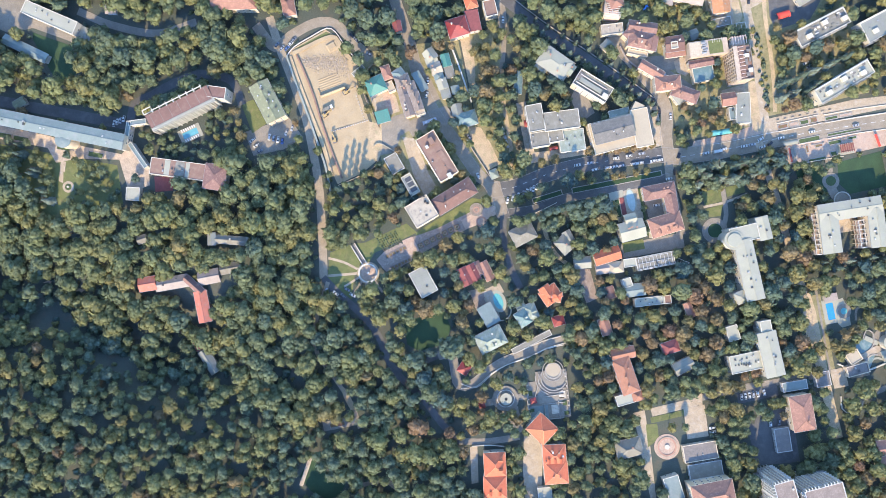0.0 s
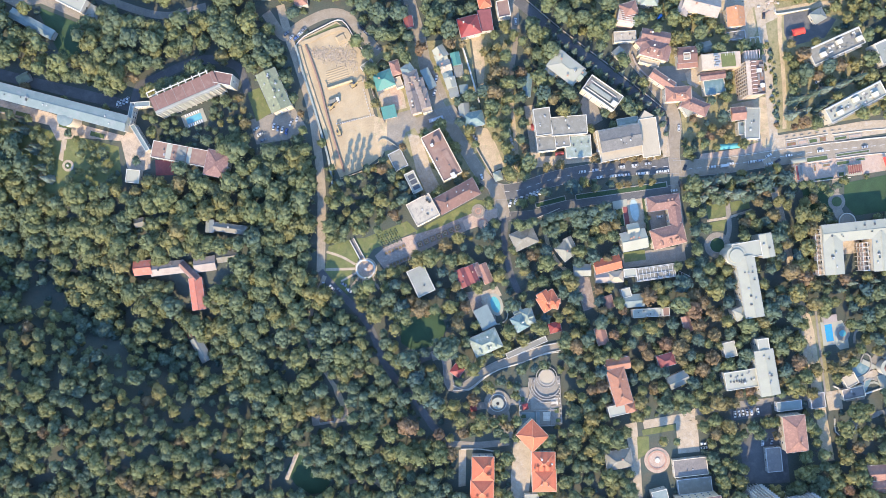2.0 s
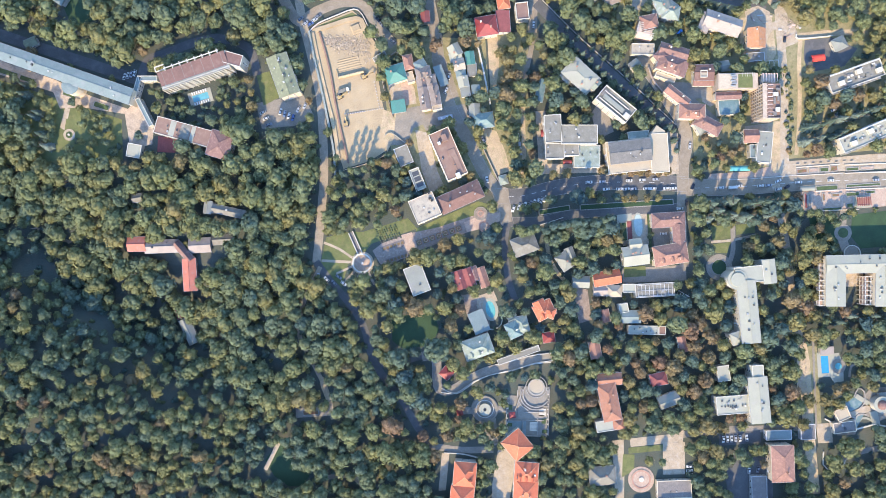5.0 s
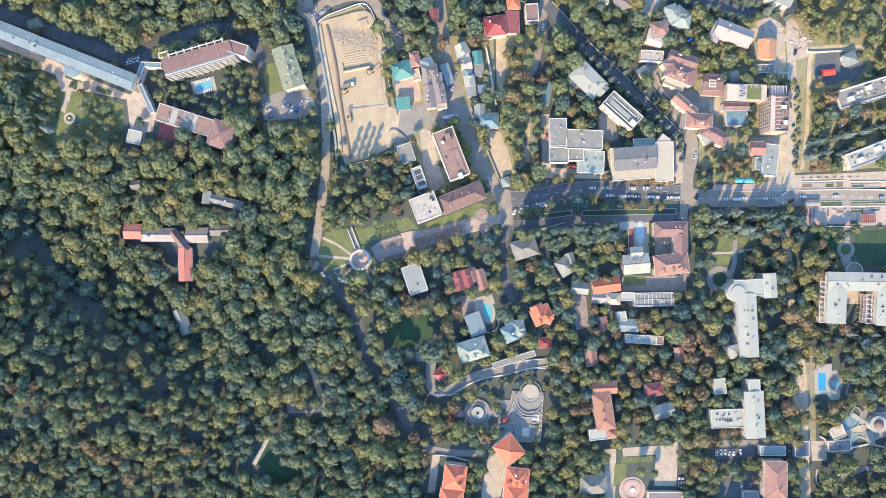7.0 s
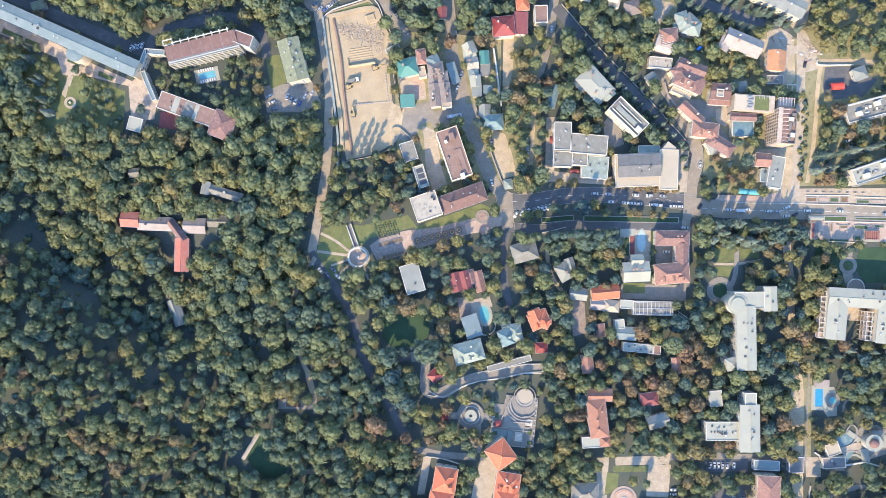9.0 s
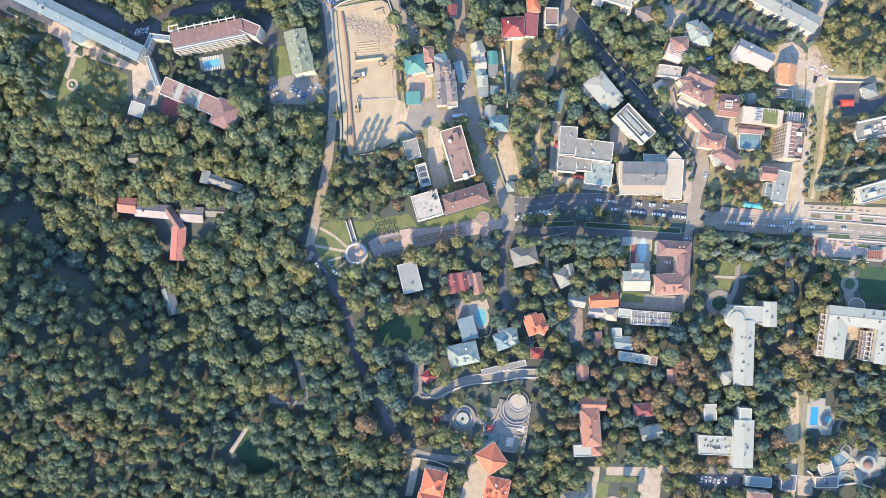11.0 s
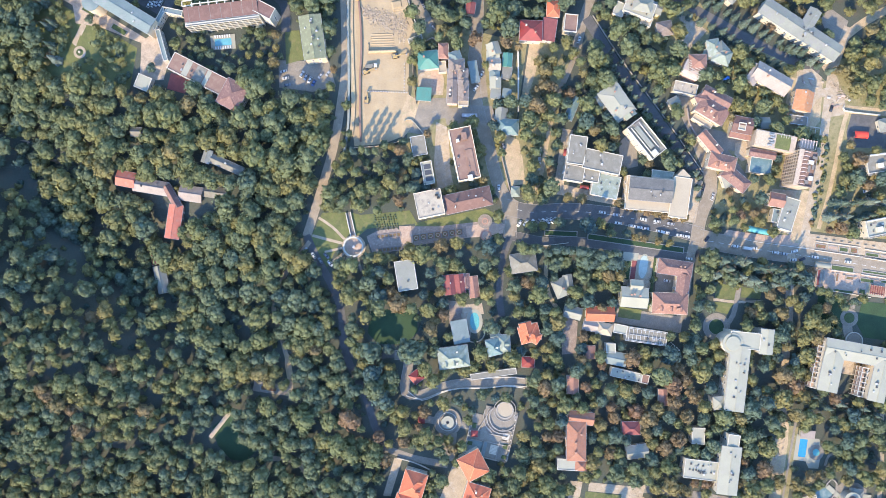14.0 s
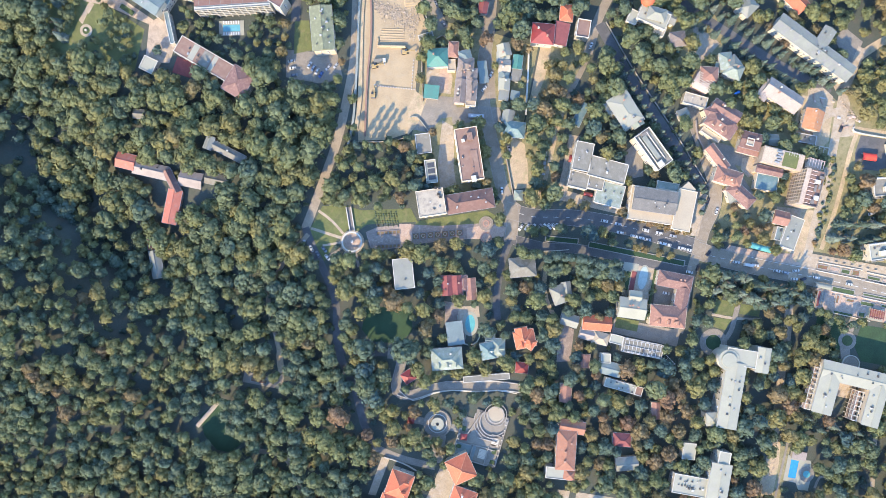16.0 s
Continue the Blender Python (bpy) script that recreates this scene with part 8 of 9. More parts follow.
# ---------------------------------------------------------------- cars
def car_parts():
    body = Solid()
    rows = [(-2.15, 0.78, 0.45, 0.78), (-1.9, 0.88, 0.3, 0.95), (-0.9, 0.9, 0.28, 0.98), (0.9, 0.9, 0.28, 0.95), (1.85, 0.86, 0.3, 0.82), (2.15, 0.7, 0.45, 0.66)]
    v, f = [], []
    for x, w, z0, z1 in rows:
        v += [(x, -w, z0), (x, w, z0), (x, w, z1 - 0.12), (x, w - 0.12, z1), (x, -w + 0.12, z1), (x, -w, z1 - 0.12)]
    for i in range(len(rows) - 1):
        f += [(6 * i + j, 6 * i + (j + 1) % 6, 6 * i + 6 + (j + 1) % 6, 6 * i + 6 + j) for j in range(6)]
    k = 6 * (len(rows) - 1)
    f += [(5, 4, 3, 2, 1, 0), tuple(k + j for j in range(6))]
    body.add(v, f)
    cab = Solid().add([(-1.75, -0.76, 0.95), (1.0, -0.76, 0.95), (1.0, 0.76, 0.95), (-1.75, 0.76, 0.95), (-1.3, -0.6, 1.42), (0.35, -0.6, 1.42), (0.35, 0.6, 1.42), (-1.3, 0.6, 1.42)],
                      [(3, 2, 1, 0), (4, 5, 6, 7)] + [(i, (i + 1) % 4, 4 + (i + 1) % 4, 4 + i) for i in range(4)])
    top = Solid().box(-0.48, 0, 1.40, 1.6, 1.18, 0.07, bevel=0.03)
    wheel = Solid()
    n = 14
    v = [(0.31 * math.cos(2 * math.pi * i / n), y, 0.31 + 0.31 * math.sin(2 * math.pi * i / n)) for y in (-0.1, 0.1) for i in range(n)]
    wheel.add(v, [tuple(range(n)), tuple(range(n, 2 * n))[::-1]] + [(i, n + i, n + (i + 1) % n, (i + 1) % n) for i in range(n)])
    return body, cab, top, wheel


cb, cc, ct, cwh = car_parts()
CAR_BODY = [cb.mesh("body", m) for m in CAR_PAINTS]
CAR_ROOF = [ct.mesh("roof_panel", m) for m in CAR_PAINTS]
CAR_GLASS, CAR_WHEEL = cc.mesh("window_band", GLASS), cwh.mesh("wheel", RUBBER)
CAR_NAMES = ["white", "silver", "black", "grey", "red", "blue"]


def car(x, y, rot, paint=None, state="parked on the asphalt", z=0.17):
    k = paint if paint is not None else rnd.choice((0, 0, 0, 1, 1, 2, 3, 3, 5))
    ob = root("car", CAR_NAMES[k] + " passenger car " + state, "car", x, y, rot, "cars", z)
    part("body", CAR_BODY[k], None, ob)
    part("window_band", CAR_GLASS, None, ob, "dark tinted window glass")
    part("roof_panel", CAR_ROOF[k], None, ob)
    for sx in (-1.35, 1.35):
        for sy in (-0.8, 0.8):
            part("wheel", CAR_WHEEL, None, ob).location = (sx, sy, 0)


def car_row(x0, y0, x1, y1, n, head, paints=None, skip=()):
    for i in range(n):
        if i in skip:
            continue
        t = i / max(1, n - 1)
        car(x0 + (x1 - x0) * t, y0 + (y1 - y0) * t, head + rnd.uniform(-3, 3) + 180 * rnd.randrange(2), paints[i] if paints else None)


car_row(-111.6, 94.7, -108.0, 86.8, 3, 20)
car_row(-100.1, 94.7, -92.2, 90.4, 4, 70, [0, 1, 0, 5])
car_row(-88.6, 95.4, -84.2, 97.6, 2, 60)
car_row(-199.4, 123.5, -192.6, 125.3, 4, 70, [0, 0, 1, 0])
car_row(46.1, 23.0, 53.6, 24.8, 3, 65, [0, 0, 0])
car_row(57.2, 25.6, 67.0, 28.1, 5, 65, [3, 0, 0, 0, 0])
car_row(106.6, 32.0, 149.7, 29.9, 11, 0, [0, 3, 0, 0, 1, 2, 0, 0, 3, 0, 0], (1, 5, 8))
car_row(95.8, 37.1, 138.9, 36.4, 6, 0, [0, 1, 3, 0, 0, 1], (2,))
for (x, y), h, p in (((180.3, 28.4), 0, 0), ((205.9, 28.1), 0, 0), ((211.3, 28.1), 0, 1), ((217.4, 30.6), 20, 0), ((217.4, 25.2), 10, 0),
                     ((217.8, 22.0), 5, 2), ((222.8, 26.3), 30, 2), ((230.7, 28.8), 0, 0), ((251.3, 28.8), 0, 0), ((280.4, 27.4), 0, 1),
                     ((155.5, 61.6), 80, 2), ((162.0, 56.5), 80, 0), ((162.3, 30.2), 60, 2), ((157.7, 20.2), 85, 2), ((153.3, 16.6), 0, 0),
                     ((163.4, 85.0), 110, 1), ((9.7, 110.9), 75, 0), ((7.2, 101.9), 60, 0), ((29.5, 68.8), 115, 3), ((30.2, 42.8), 100, 0),
                     ((-77.0, -15.1), 130, 0), ((-82.8, -12.6), 60, 1), ((-72.4, -17.6), 130, 3), ((-54.0, -37.8), 30, 0), ((141.8, 1.1), 0, 0),
                     ((-80.6, 150.8), 40, 1), ((-77.4, 150.1), 30, 5), ((-74.5, 152.6), 30, 0), ((-72.0, 154.8), 30, 3), ((-83.5, 153.7), 40, 3), ((-33.8, 150.1), 125, 2), ((-31.7, 146.9), 125, 3), ((-24.8, 135.7), 140, 3),
                     ((66.2, 140.7), 80, 0), ((210.9, 119.2), 90, 2), ((219.9, 85.0), 85, 2), ((192.2, 28.8), 0, 0), ((227.2, 121.5), 80, 2)):
    car(x, y, h, p, "on the sunlit ground")
car_row(172.1, -133.6, 180.0, -133.6, 4, 88, [0, 0, 0, 1])
car_row(182.9, -133.6, 187.2, -133.6, 2, 88, [0, 0])
car_row(252.7, 82.4, 258.5, 68.8, 6, 30, [0, 3, 0, 0, 1, 0])
car_row(149.4, -149.6, 149.0, -155.2, 3, 5, [0, 0, 0])
car_row(187.4, -154.4, 193.1, -154.3, 2, 80, [0, 3])
car_row(-69.1, -14.0, -66.2, -18.4, 2, 140)
bus = root("bus", "pale bus parked at the street bend", "bus", 5.8, 84.2, 8)
part("body", Solid().box(0, 0, 0.4, 9.6, 2.5, 2.5, bevel=0.2), CAR_PAINTS[1], bus)
part("window_band", Solid().box(0, 0, 1.5, 9.66, 2.56, 0.8), GLASS, bus)
for a in (-2.5, 1.0):
    part("roof_hatch", Solid().box(a, 0, 2.88, 1.2, 1.0, 0.15), PAINT, bus)
for a in (-3.0, 3.0):
    for b in (-1.1, 1.1):
        part("wheel", Solid().box(a, b, 0, 0.9, 0.3, 0.9, bevel=0.2), RUBBER, bus)
bus = root("minibus", "white minibus on the main street", "minibus", 187.9, 28.1, 0)
part("body", Solid().box(0, 0, 0.4, 5.6, 2.0, 2.0, bevel=0.2), CAR_PAINTS[0], bus)
part("window_band", Solid().box(0.2, 0, 1.3, 5.3, 2.06, 0.6), GLASS, bus)
for a in (-1.7, 1.7):
    for b in (-0.9, 0.9):
        part("wheel", Solid().box(a, b, 0.1, 0.7, 0.25, 0.7, bevel=0.15), RUBBER, bus)

# road paint
def dashes(line_pts, off, length, gap, width, label):
    line = smooth_line(line_pts, 1.0)
    s, run = Solid(), 0.0
    for i in range(len(line) - 1):
        step = (line[i + 1] - line[i]).length
        if (run % (length + gap)) < length:
            strip(s, [line[i], line[i + 1]], off - width / 2, off + width / 2, 0.15, 0.235)
        run += step
    tagged(new("road_marking", s.mesh("road_marking", PAINT)), label, "road marking", kind="structure")


dashes([(164.1, 29.2), (196.5, 28.4), (228.9, 28.8), (257.7, 28.4), (293.7, 27.0), (329.7, 26.3)], 0.0, 3.0, 3.0, 0.25, "white dashed centre line of the main street")
dashes([(185.7, 28.8), (196.5, 28.4), (228.9, 28.8), (257.7, 28.4), (293.7, 27.0), (329.7, 26.3)], 4.6, 400, 0, 0.2, "white edge line of the main street")
dashes([(43.6, 31.3), (52.6, 31.0), (77.8, 35.3), (106.6, 36.4), (135.4, 34.6), (151.5, 32.8)], 0.0, 3.0, 4.0, 0.2, "white dashed line of the boulevard")
# ---------------------------------------------------------------- trees
CELL, HALF = 1.0, 400
NC = 2 * HALF
room = np.full((NC, NC), 99.0)       # metres to the nearest thing that must stay clear, [row of y, column of x]


def fill(poly, grow):
    """Mark the cells within the polygon, or within grow metres of its edge."""
    p = np.array(poly, float)
    lo, hi = p.min(0) - grow - 6, p.max(0) + grow + 6
    i0, j0 = np.maximum(((lo + HALF) / CELL).astype(int), 0)
    i1, j1 = np.minimum(((hi + HALF) / CELL).astype(int) + 1, NC)
    if i1 <= i0 or j1 <= j0:
        return
    xs = (np.arange(i0, i1) + 0.5) * CELL - HALF
    ys = (np.arange(j0, j1) + 0.5) * CELL - HALF
    X, Y = np.meshgrid(xs, ys)
    inside = np.zeros(X.shape, bool)
    near = np.full(X.shape, 1e9)
    for k in range(len(p)):
        (xa, ya), (xb, yb) = p[k - 1], p[k]
        if ya != yb:
            inside ^= ((ya > Y) != (yb > Y)) & (X < (xb - xa) * (Y - ya) / (yb - ya) + xa)
        dx, dy = xb - xa, yb - ya
        t = np.clip(((X - xa) * dx + (Y - ya) * dy) / max(dx * dx + dy * dy, 1e-9), 0, 1)
        near = np.minimum(near, np.hypot(X - xa - t * dx, Y - ya - t * dy))
    away = np.where(inside, -near, near) - grow
    room[j0:j1, i0:i1] = np.minimum(room[j0:j1, i0:i1], away)


for poly, grow in CLEAR:
    fill(poly, grow)

ICO_V = [Vector(v).normalized() for v in [(a, b * 1.618, 0) for a in (-1, 1) for b in (-1, 1)] + [(0, a, b * 1.618) for a in (-1, 1) for b in (-1, 1)] + [(b * 1.618, 0, a) for a in (-1, 1) for b in (-1, 1)]]
hull = bmesh.new()
for v in ICO_V:
    hull.verts.new(v)
bmesh.ops.convex_hull(hull, input=hull.verts)
hull.verts.index_update()
ICO = (np.array([v.co[:] for v in hull.verts]), [tuple(v.index for v in f.verts) for f in hull.faces])
hull.free()


def broadleaf(seed, spread=1.0, tall=1.0, lobes=8, puffs=10, size=1.0, loose=14, columnar=False):
    """Crown of a tree 9 m across: lobes of foliage, each a knobbly core under domed puffs of leaves and a few loose sprays."""
    r = np.random.default_rng(seed)
    V, F = [], []
    n = 0
    centres = []
    for k in range(lobes):
        a = 2.4 * k + r.uniform(-0.4, 0.4)
        d = (0.25 + 0.75 * math.sqrt(k / lobes)) * 2.9 * spread * r.uniform(0.85, 1.1) if k else 0.0
        rad = r.uniform(1.7, 2.7)
        z = 7.6 * tall - 0.30 * d * d * tall / spread ** 2 + r.uniform(-0.6, 0.8)
        if columnar:
            z, rad = 3.2 + (7.6 * tall - 3.2) * (1 - k / lobes), r.uniform(1.1, 1.6) * (0.7 + 0.5 * k / lobes)
        centres.append((np.array([d * math.cos(a), d * math.sin(a), z]), rad))
    for c, rad in centres:
        iv = ICO[0] * (rad * 0.78) * r.uniform(0.85, 1.1, (12, 1)) * np.array([1, 1, 0.95]) + c
        V.append(iv)
        F += [tuple(i + n for i in f) for f in ICO[1]]
        n += 12
        for k in range(puffs + loose):
            d = r.normal(size=3)
            d[2] = abs(d[2]) * 0.95 - 0.25
            d /= np.linalg.norm(d)
            nn = d + r.normal(size=3) * (0.16 if k < puffs else 0.34)
            nn /= np.linalg.norm(nn)
            u = np.cross(nn, r.normal(size=3))
            u /= np.linalg.norm(u)
            w = np.cross(nn, u)
            if k < puffs:
                s = r.uniform(0.42, 0.90) * size
                p = c + d * rad * r.uniform(0.86, 1.02) * np.array([1, 1, 1.1])
                rim = [p + (u * math.cos(1.2566 * e) + w * math.sin(1.2566 * e)) * s * r.uniform(0.7, 1.25) - nn * s * r.uniform(0.2, 0.5) for e in range(5)]
                V.append(np.array(rim + [p + nn * s * r.uniform(0.2, 0.42)]))
                F += [(n + e, n + (e + 1) % 5, n + 5) for e in range(5)]
                n += 6
            else:
                s = r.uniform(0.26, 0.56) * size
                p = c + d * rad * r.uniform(0.90, 1.16) * np.array([1, 1, 1.1])
                V.append(np.array([p + (u * a + w * b) * s * r.uniform(0.75, 1.2) for a, b in ((1, 0), (-0.5, 0.87), (-0.5, -0.87))]))
                F.append((n, n + 1, n + 2))
                n += 3
    return np.concatenate(V), F


def spruce_crown(seed):
    """Tiers of drooping boughs round a stem, 13 m tall and about 5 m across."""
    r = np.random.default_rng(seed)
    V, F, n = [], [], 0
    for k in range(11):
        z = 1.6 + 11.0 * (k / 10.5) ** 0.92
        rad = 2.9 * (1 - k / 11.3) + 0.12
        m = max(5, int(12 - 0.6 * k))
        for j in range(m):
            a = 2 * math.pi * (j + 0.5 * (k % 2)) / m + r.uniform(-0.2, 0.2)
            L = rad * r.uniform(0.75, 1.12)
            h = 0.34 * L * r.uniform(0.7, 1.0) + 0.15
            c, s = math.cos(a), math.sin(a)
            w = 0.20 + 0.26 * L
            for x, y, dz in ((0.05, 0, 0.5), (L * 0.55, w, -h * 0.35), (L, 0, -h), (L * 0.55, -w, -h * 0.35), (L * 0.6, 0, 0.12)):
                V.append((x * c - y * s, x * s + y * c, z + dz))
            F += [(n, n + 4, n + 1), (n + 1, n + 4, n + 2), (n + 2, n + 4, n + 3), (n + 3, n + 4, n)]
            n += 5
    return np.array(V), F


def plain_mesh(name, V, F, material):
    me = bpy.data.meshes.new(name)
    me.from_pydata([tuple(v) for v in V], [], F)
    me.materials.append(material)
    if material is LEAF:
        me.polygons.foreach_set("use_smooth", [True] * len(F))
    me.update()
    return me


def stem_mesh(height, r, seed):
    """A tapered trunk with a few limbs reaching into the crown."""
    rr = random.Random(seed)
    s = Solid().tube(0, 0, -0.6, height * 0.55, r, r * 0.7, 7).tube(0, 0, height * 0.55, height, r * 0.7, r * 0.2, 7)
    for k in range(5):
        a = rr.uniform(0, 6.28)
        beam(s, (0, 0, height * rr.uniform(0.45, 0.65)), (2.2 * math.cos(a), 2.2 * math.sin(a), height * rr.uniform(0.85, 1.0)), 0.09)
    return s.mesh("trunk", BARK)


KINDS = [broadleaf(3, 1.0, 1.0), broadleaf(4, 1.1, 0.95, 9), broadleaf(5, 0.92, 1.1, 8), broadleaf(6, 1.0, 1.15, 9), broadleaf(7, 1.15, 0.9, 10, 7)]
SLIM = [broadleaf(s, 0.62, 1.25, 6, 8, 0.85) for s in (21, 22, 23)]
COLUMNS = [broadleaf(s, 0.20, 2.0, 9, 8, 0.7, 12, True) for s in (61, 62)]
FAR = [broadleaf(s, 1.05, 1.0, 9, 2, 1.3, 2) for s in (51, 52)]        # woods that stand far outside the walk's view
CROWN_MESH = [plain_mesh("crown", *k, LEAF) for k in KINDS + SLIM]
TRUNK_MESH = [stem_mesh(7.5, 0.26, s) for s in range(3)]
SPRUCE_MESH = [plain_mesh("crown", *spruce_crown(s), NEEDLE) for s in (31, 32, 33)]
SPRUCE_STEM = stem_mesh(11.0, 0.2, 9)


def tree(x, y, size, kind, rot, label, group="garden trees"):
    ob = root("tree", label, "tree", x, y, rot, group)
    ob.scale = (size,) * 3
    part("trunk", TRUNK_MESH[kind % 3], None, ob)
    part("crown", CROWN_MESH[kind], None, ob)
    return ob


def spruce(x, y, size, rot, label="blue-green spruce with drooping tiered boughs", group="spruces"):
    ob = root("spruce", label, "spruce", x, y, rot, group)
    ob.scale = (size,) * 3
    part("trunk", SPRUCE_STEM, None, ob)
    part("crown", SPRUCE_MESH[int(rot) % 3], None, ob)
    return ob


tr = np.random.default_rng(5)
taken = {}


def free(x, y, gap, spread=3.5):
    i, j = int((x + HALF) / CELL), int((y + HALF) / CELL)
    if not (0 <= i < NC and 0 <= j < NC) or room[j, i] < 0.6 * (spread - 3.5):
        return False
    cx, cy = int(x // 6), int(y // 6)
    for a in range(cx - 2, cx + 3):
        for b in range(cy - 2, cy + 3):
            for px, py, pg in taken.get((a, b), ()):
                if (px - x) ** 2 + (py - y) ** 2 < (0.5 * (gap + pg)) ** 2:
                    return False
    return True


def take(x, y, gap):
    taken.setdefault((int(x // 6), int(y // 6)), []).append((x, y, gap))


# spruces in rows and groves
def spruce_row(pts, gap, size, wobble=1.0):
    for p in smooth_line(pts, gap):
        x, y = p.x + tr.uniform(-wobble, wobble), p.y + tr.uniform(-wobble, wobble)
        spruce(x, y, size * tr.uniform(0.8, 1.2), tr.uniform(0, 360))
        take(x, y, 4.5)


spruce_row([(88.6, 125.6), (112.0, 101.9), (131.8, 85.0), (147.9, 69.5)], 5.5, 0.95)
spruce_row([(86.8, 136.4), (110.2, 115.6), (137.2, 90.4)], 9.0, 0.7)
spruce_row([(236.1, 63.4), (257.7, 67.0), (279.3, 72.4)], 6.0, 1.25)
spruce_row([(233.3, 54.4), (250.5, 56.2), (257.7, 58.0)], 6.0, 1.2)
spruce_row([(170.6, 16.9), (185.7, 17.6), (201.9, 17.3), (210.9, 16.2)], 10.5, 1.6, 2.5)
spruce_row([(167.7, 10.4), (185.7, 10.4), (203.7, 9.7)], 13.0, 1.45, 3)
spruce_row([(151.5, 67.0), (152.6, 54.4)], 5.0, 0.7)
spruce_row([(135.7, 176.1), (154.0, 169.2), (182.6, 158.8), (203.6, 151.0), (221.1, 142.9)], 5.5, 0.95, 1)
spruce_row([(124.7, 166.1), (145.5, 159.0), (174.2, 147.9), (191.0, 143.5)], 6, 0.95, 1)
spruce_row([(-260.6, 119.2), (-255.3, 97.6), (-250.0, 83.2)], 7.0, 1.1, 3)
spruce_row([(239.7, -57.2), (257.7, -60.8), (279.3, -62.6)], 8.0, 1.1, 3)


# tall trees whose shadows lie across the pit and the streets
tall_rows = []


def tall_row(pts, gap, size, slim, wobble=1.5):
    for p in smooth_line(pts, gap):
        x, y = p.x + float(tr.uniform(-wobble, wobble)), p.y + float(tr.uniform(-wobble, wobble))
        if free(x, y, 1.0):
            take(x, y, 5.5)
            tall_rows.append((x, y, size * float(tr.uniform(0.85, 1.15)), slim))


tall_row([(-61.2, 51.1), (-55.4, 52.2), (-47.7, 53.6)], 3.6, 1.35, True, 0.8)
tall_row([(43.6, 7.6), (63.4, 8.3), (81.4, 10.8), (110.9, 12.2)], 3.2, 1.75, True, 1.4)
tall_row([(49.0, 3.2), (77.8, 6.1), (99.4, 7.6), (110.0, 8.3)], 6.5, 1.5, False, 2.0)
tall_row([(133.2, 15.5), (155.1, 15.5)], 3.6, 1.25, True)
tall_row([(159.8, 18.4), (165.9, 17.6)], 5.5, 1.4, False)
tall_row([(205.5, 14.8), (212.7, 13.0)], 6.0, 1.3, False)
tall_row([(236.1, 115.6), (246.9, 116.3), (254.1, 114.8)], 6.0, 1.3, False)


tall_row([(-33.1, -68.0), (-23.0, -67.3), (-14.0, -65.2), (-6.8, -61.6)], 4.5, 1.75, False)


def zone(x, y):
    """Kind of planting: gap between trees, size, tint from and to, share of slim crowns, chance to plant."""
    d = (x + 282.0) * -0.5745 - (y - 34.0) * 0.8184
    u, v = x / 0.36 + 784, 441 - y / 0.36
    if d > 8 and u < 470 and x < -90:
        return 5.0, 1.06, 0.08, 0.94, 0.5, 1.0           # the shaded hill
    if 575 < u < 735 and 265 < v < 330:
        return 4.4, 0.80, 0.3, 0.85, 0.2, 1.0           # low trees below the pit
    if 985 < u < 1185 and v < 200:
        return 6.2, 1.22, 0.25, 0.85, 0.1, 1.0          # the grove between the avenue and the school
    if 1385 < u < 1450 and 425 < v < 650:
        return 6.8, 1.25, 0.6, 0.95, 0.1, 1.0           # bright trees along the alley
    if (70 < u < 215 and 60 < v < 250) or (255 < u < 470 and 100 < v < 195):
        return 5.4, 0.82, 0.2, 0.95, 0.4, 1.0           # gardens of the sanatorium and the hotel
    if u < 560 and v < 520:
        return 6.9, 1.45, 0.26, 0.88, 0.06, 1.0         # broad crowns of the upper woods
    if u < 760 and v > 470:
        return 6.6, 1.30, 0.14, 0.90, 0.2, 1.0         # the lower park
    if v < 60 and u < 1150:
        return 7.6, 1.32, 0.18, 0.80, 0.2, 0.95
    if u > 1240 and v < 325:
        return 6.8, 1.02, 0.40, 1.0, 0.2, 0.85          # gardens and verges of the upper town
    if u > 1180 and v > 560:
        return 7.0, 1.22, 0.28, 1.0, 0.25, 0.95
    return 6.3, 1.10, 0.24, 1.0, 0.25, 0.95              # gardens between the houses


wood = [[] for _ in KINDS + SLIM + FAR + COLUMNS]
count = 0
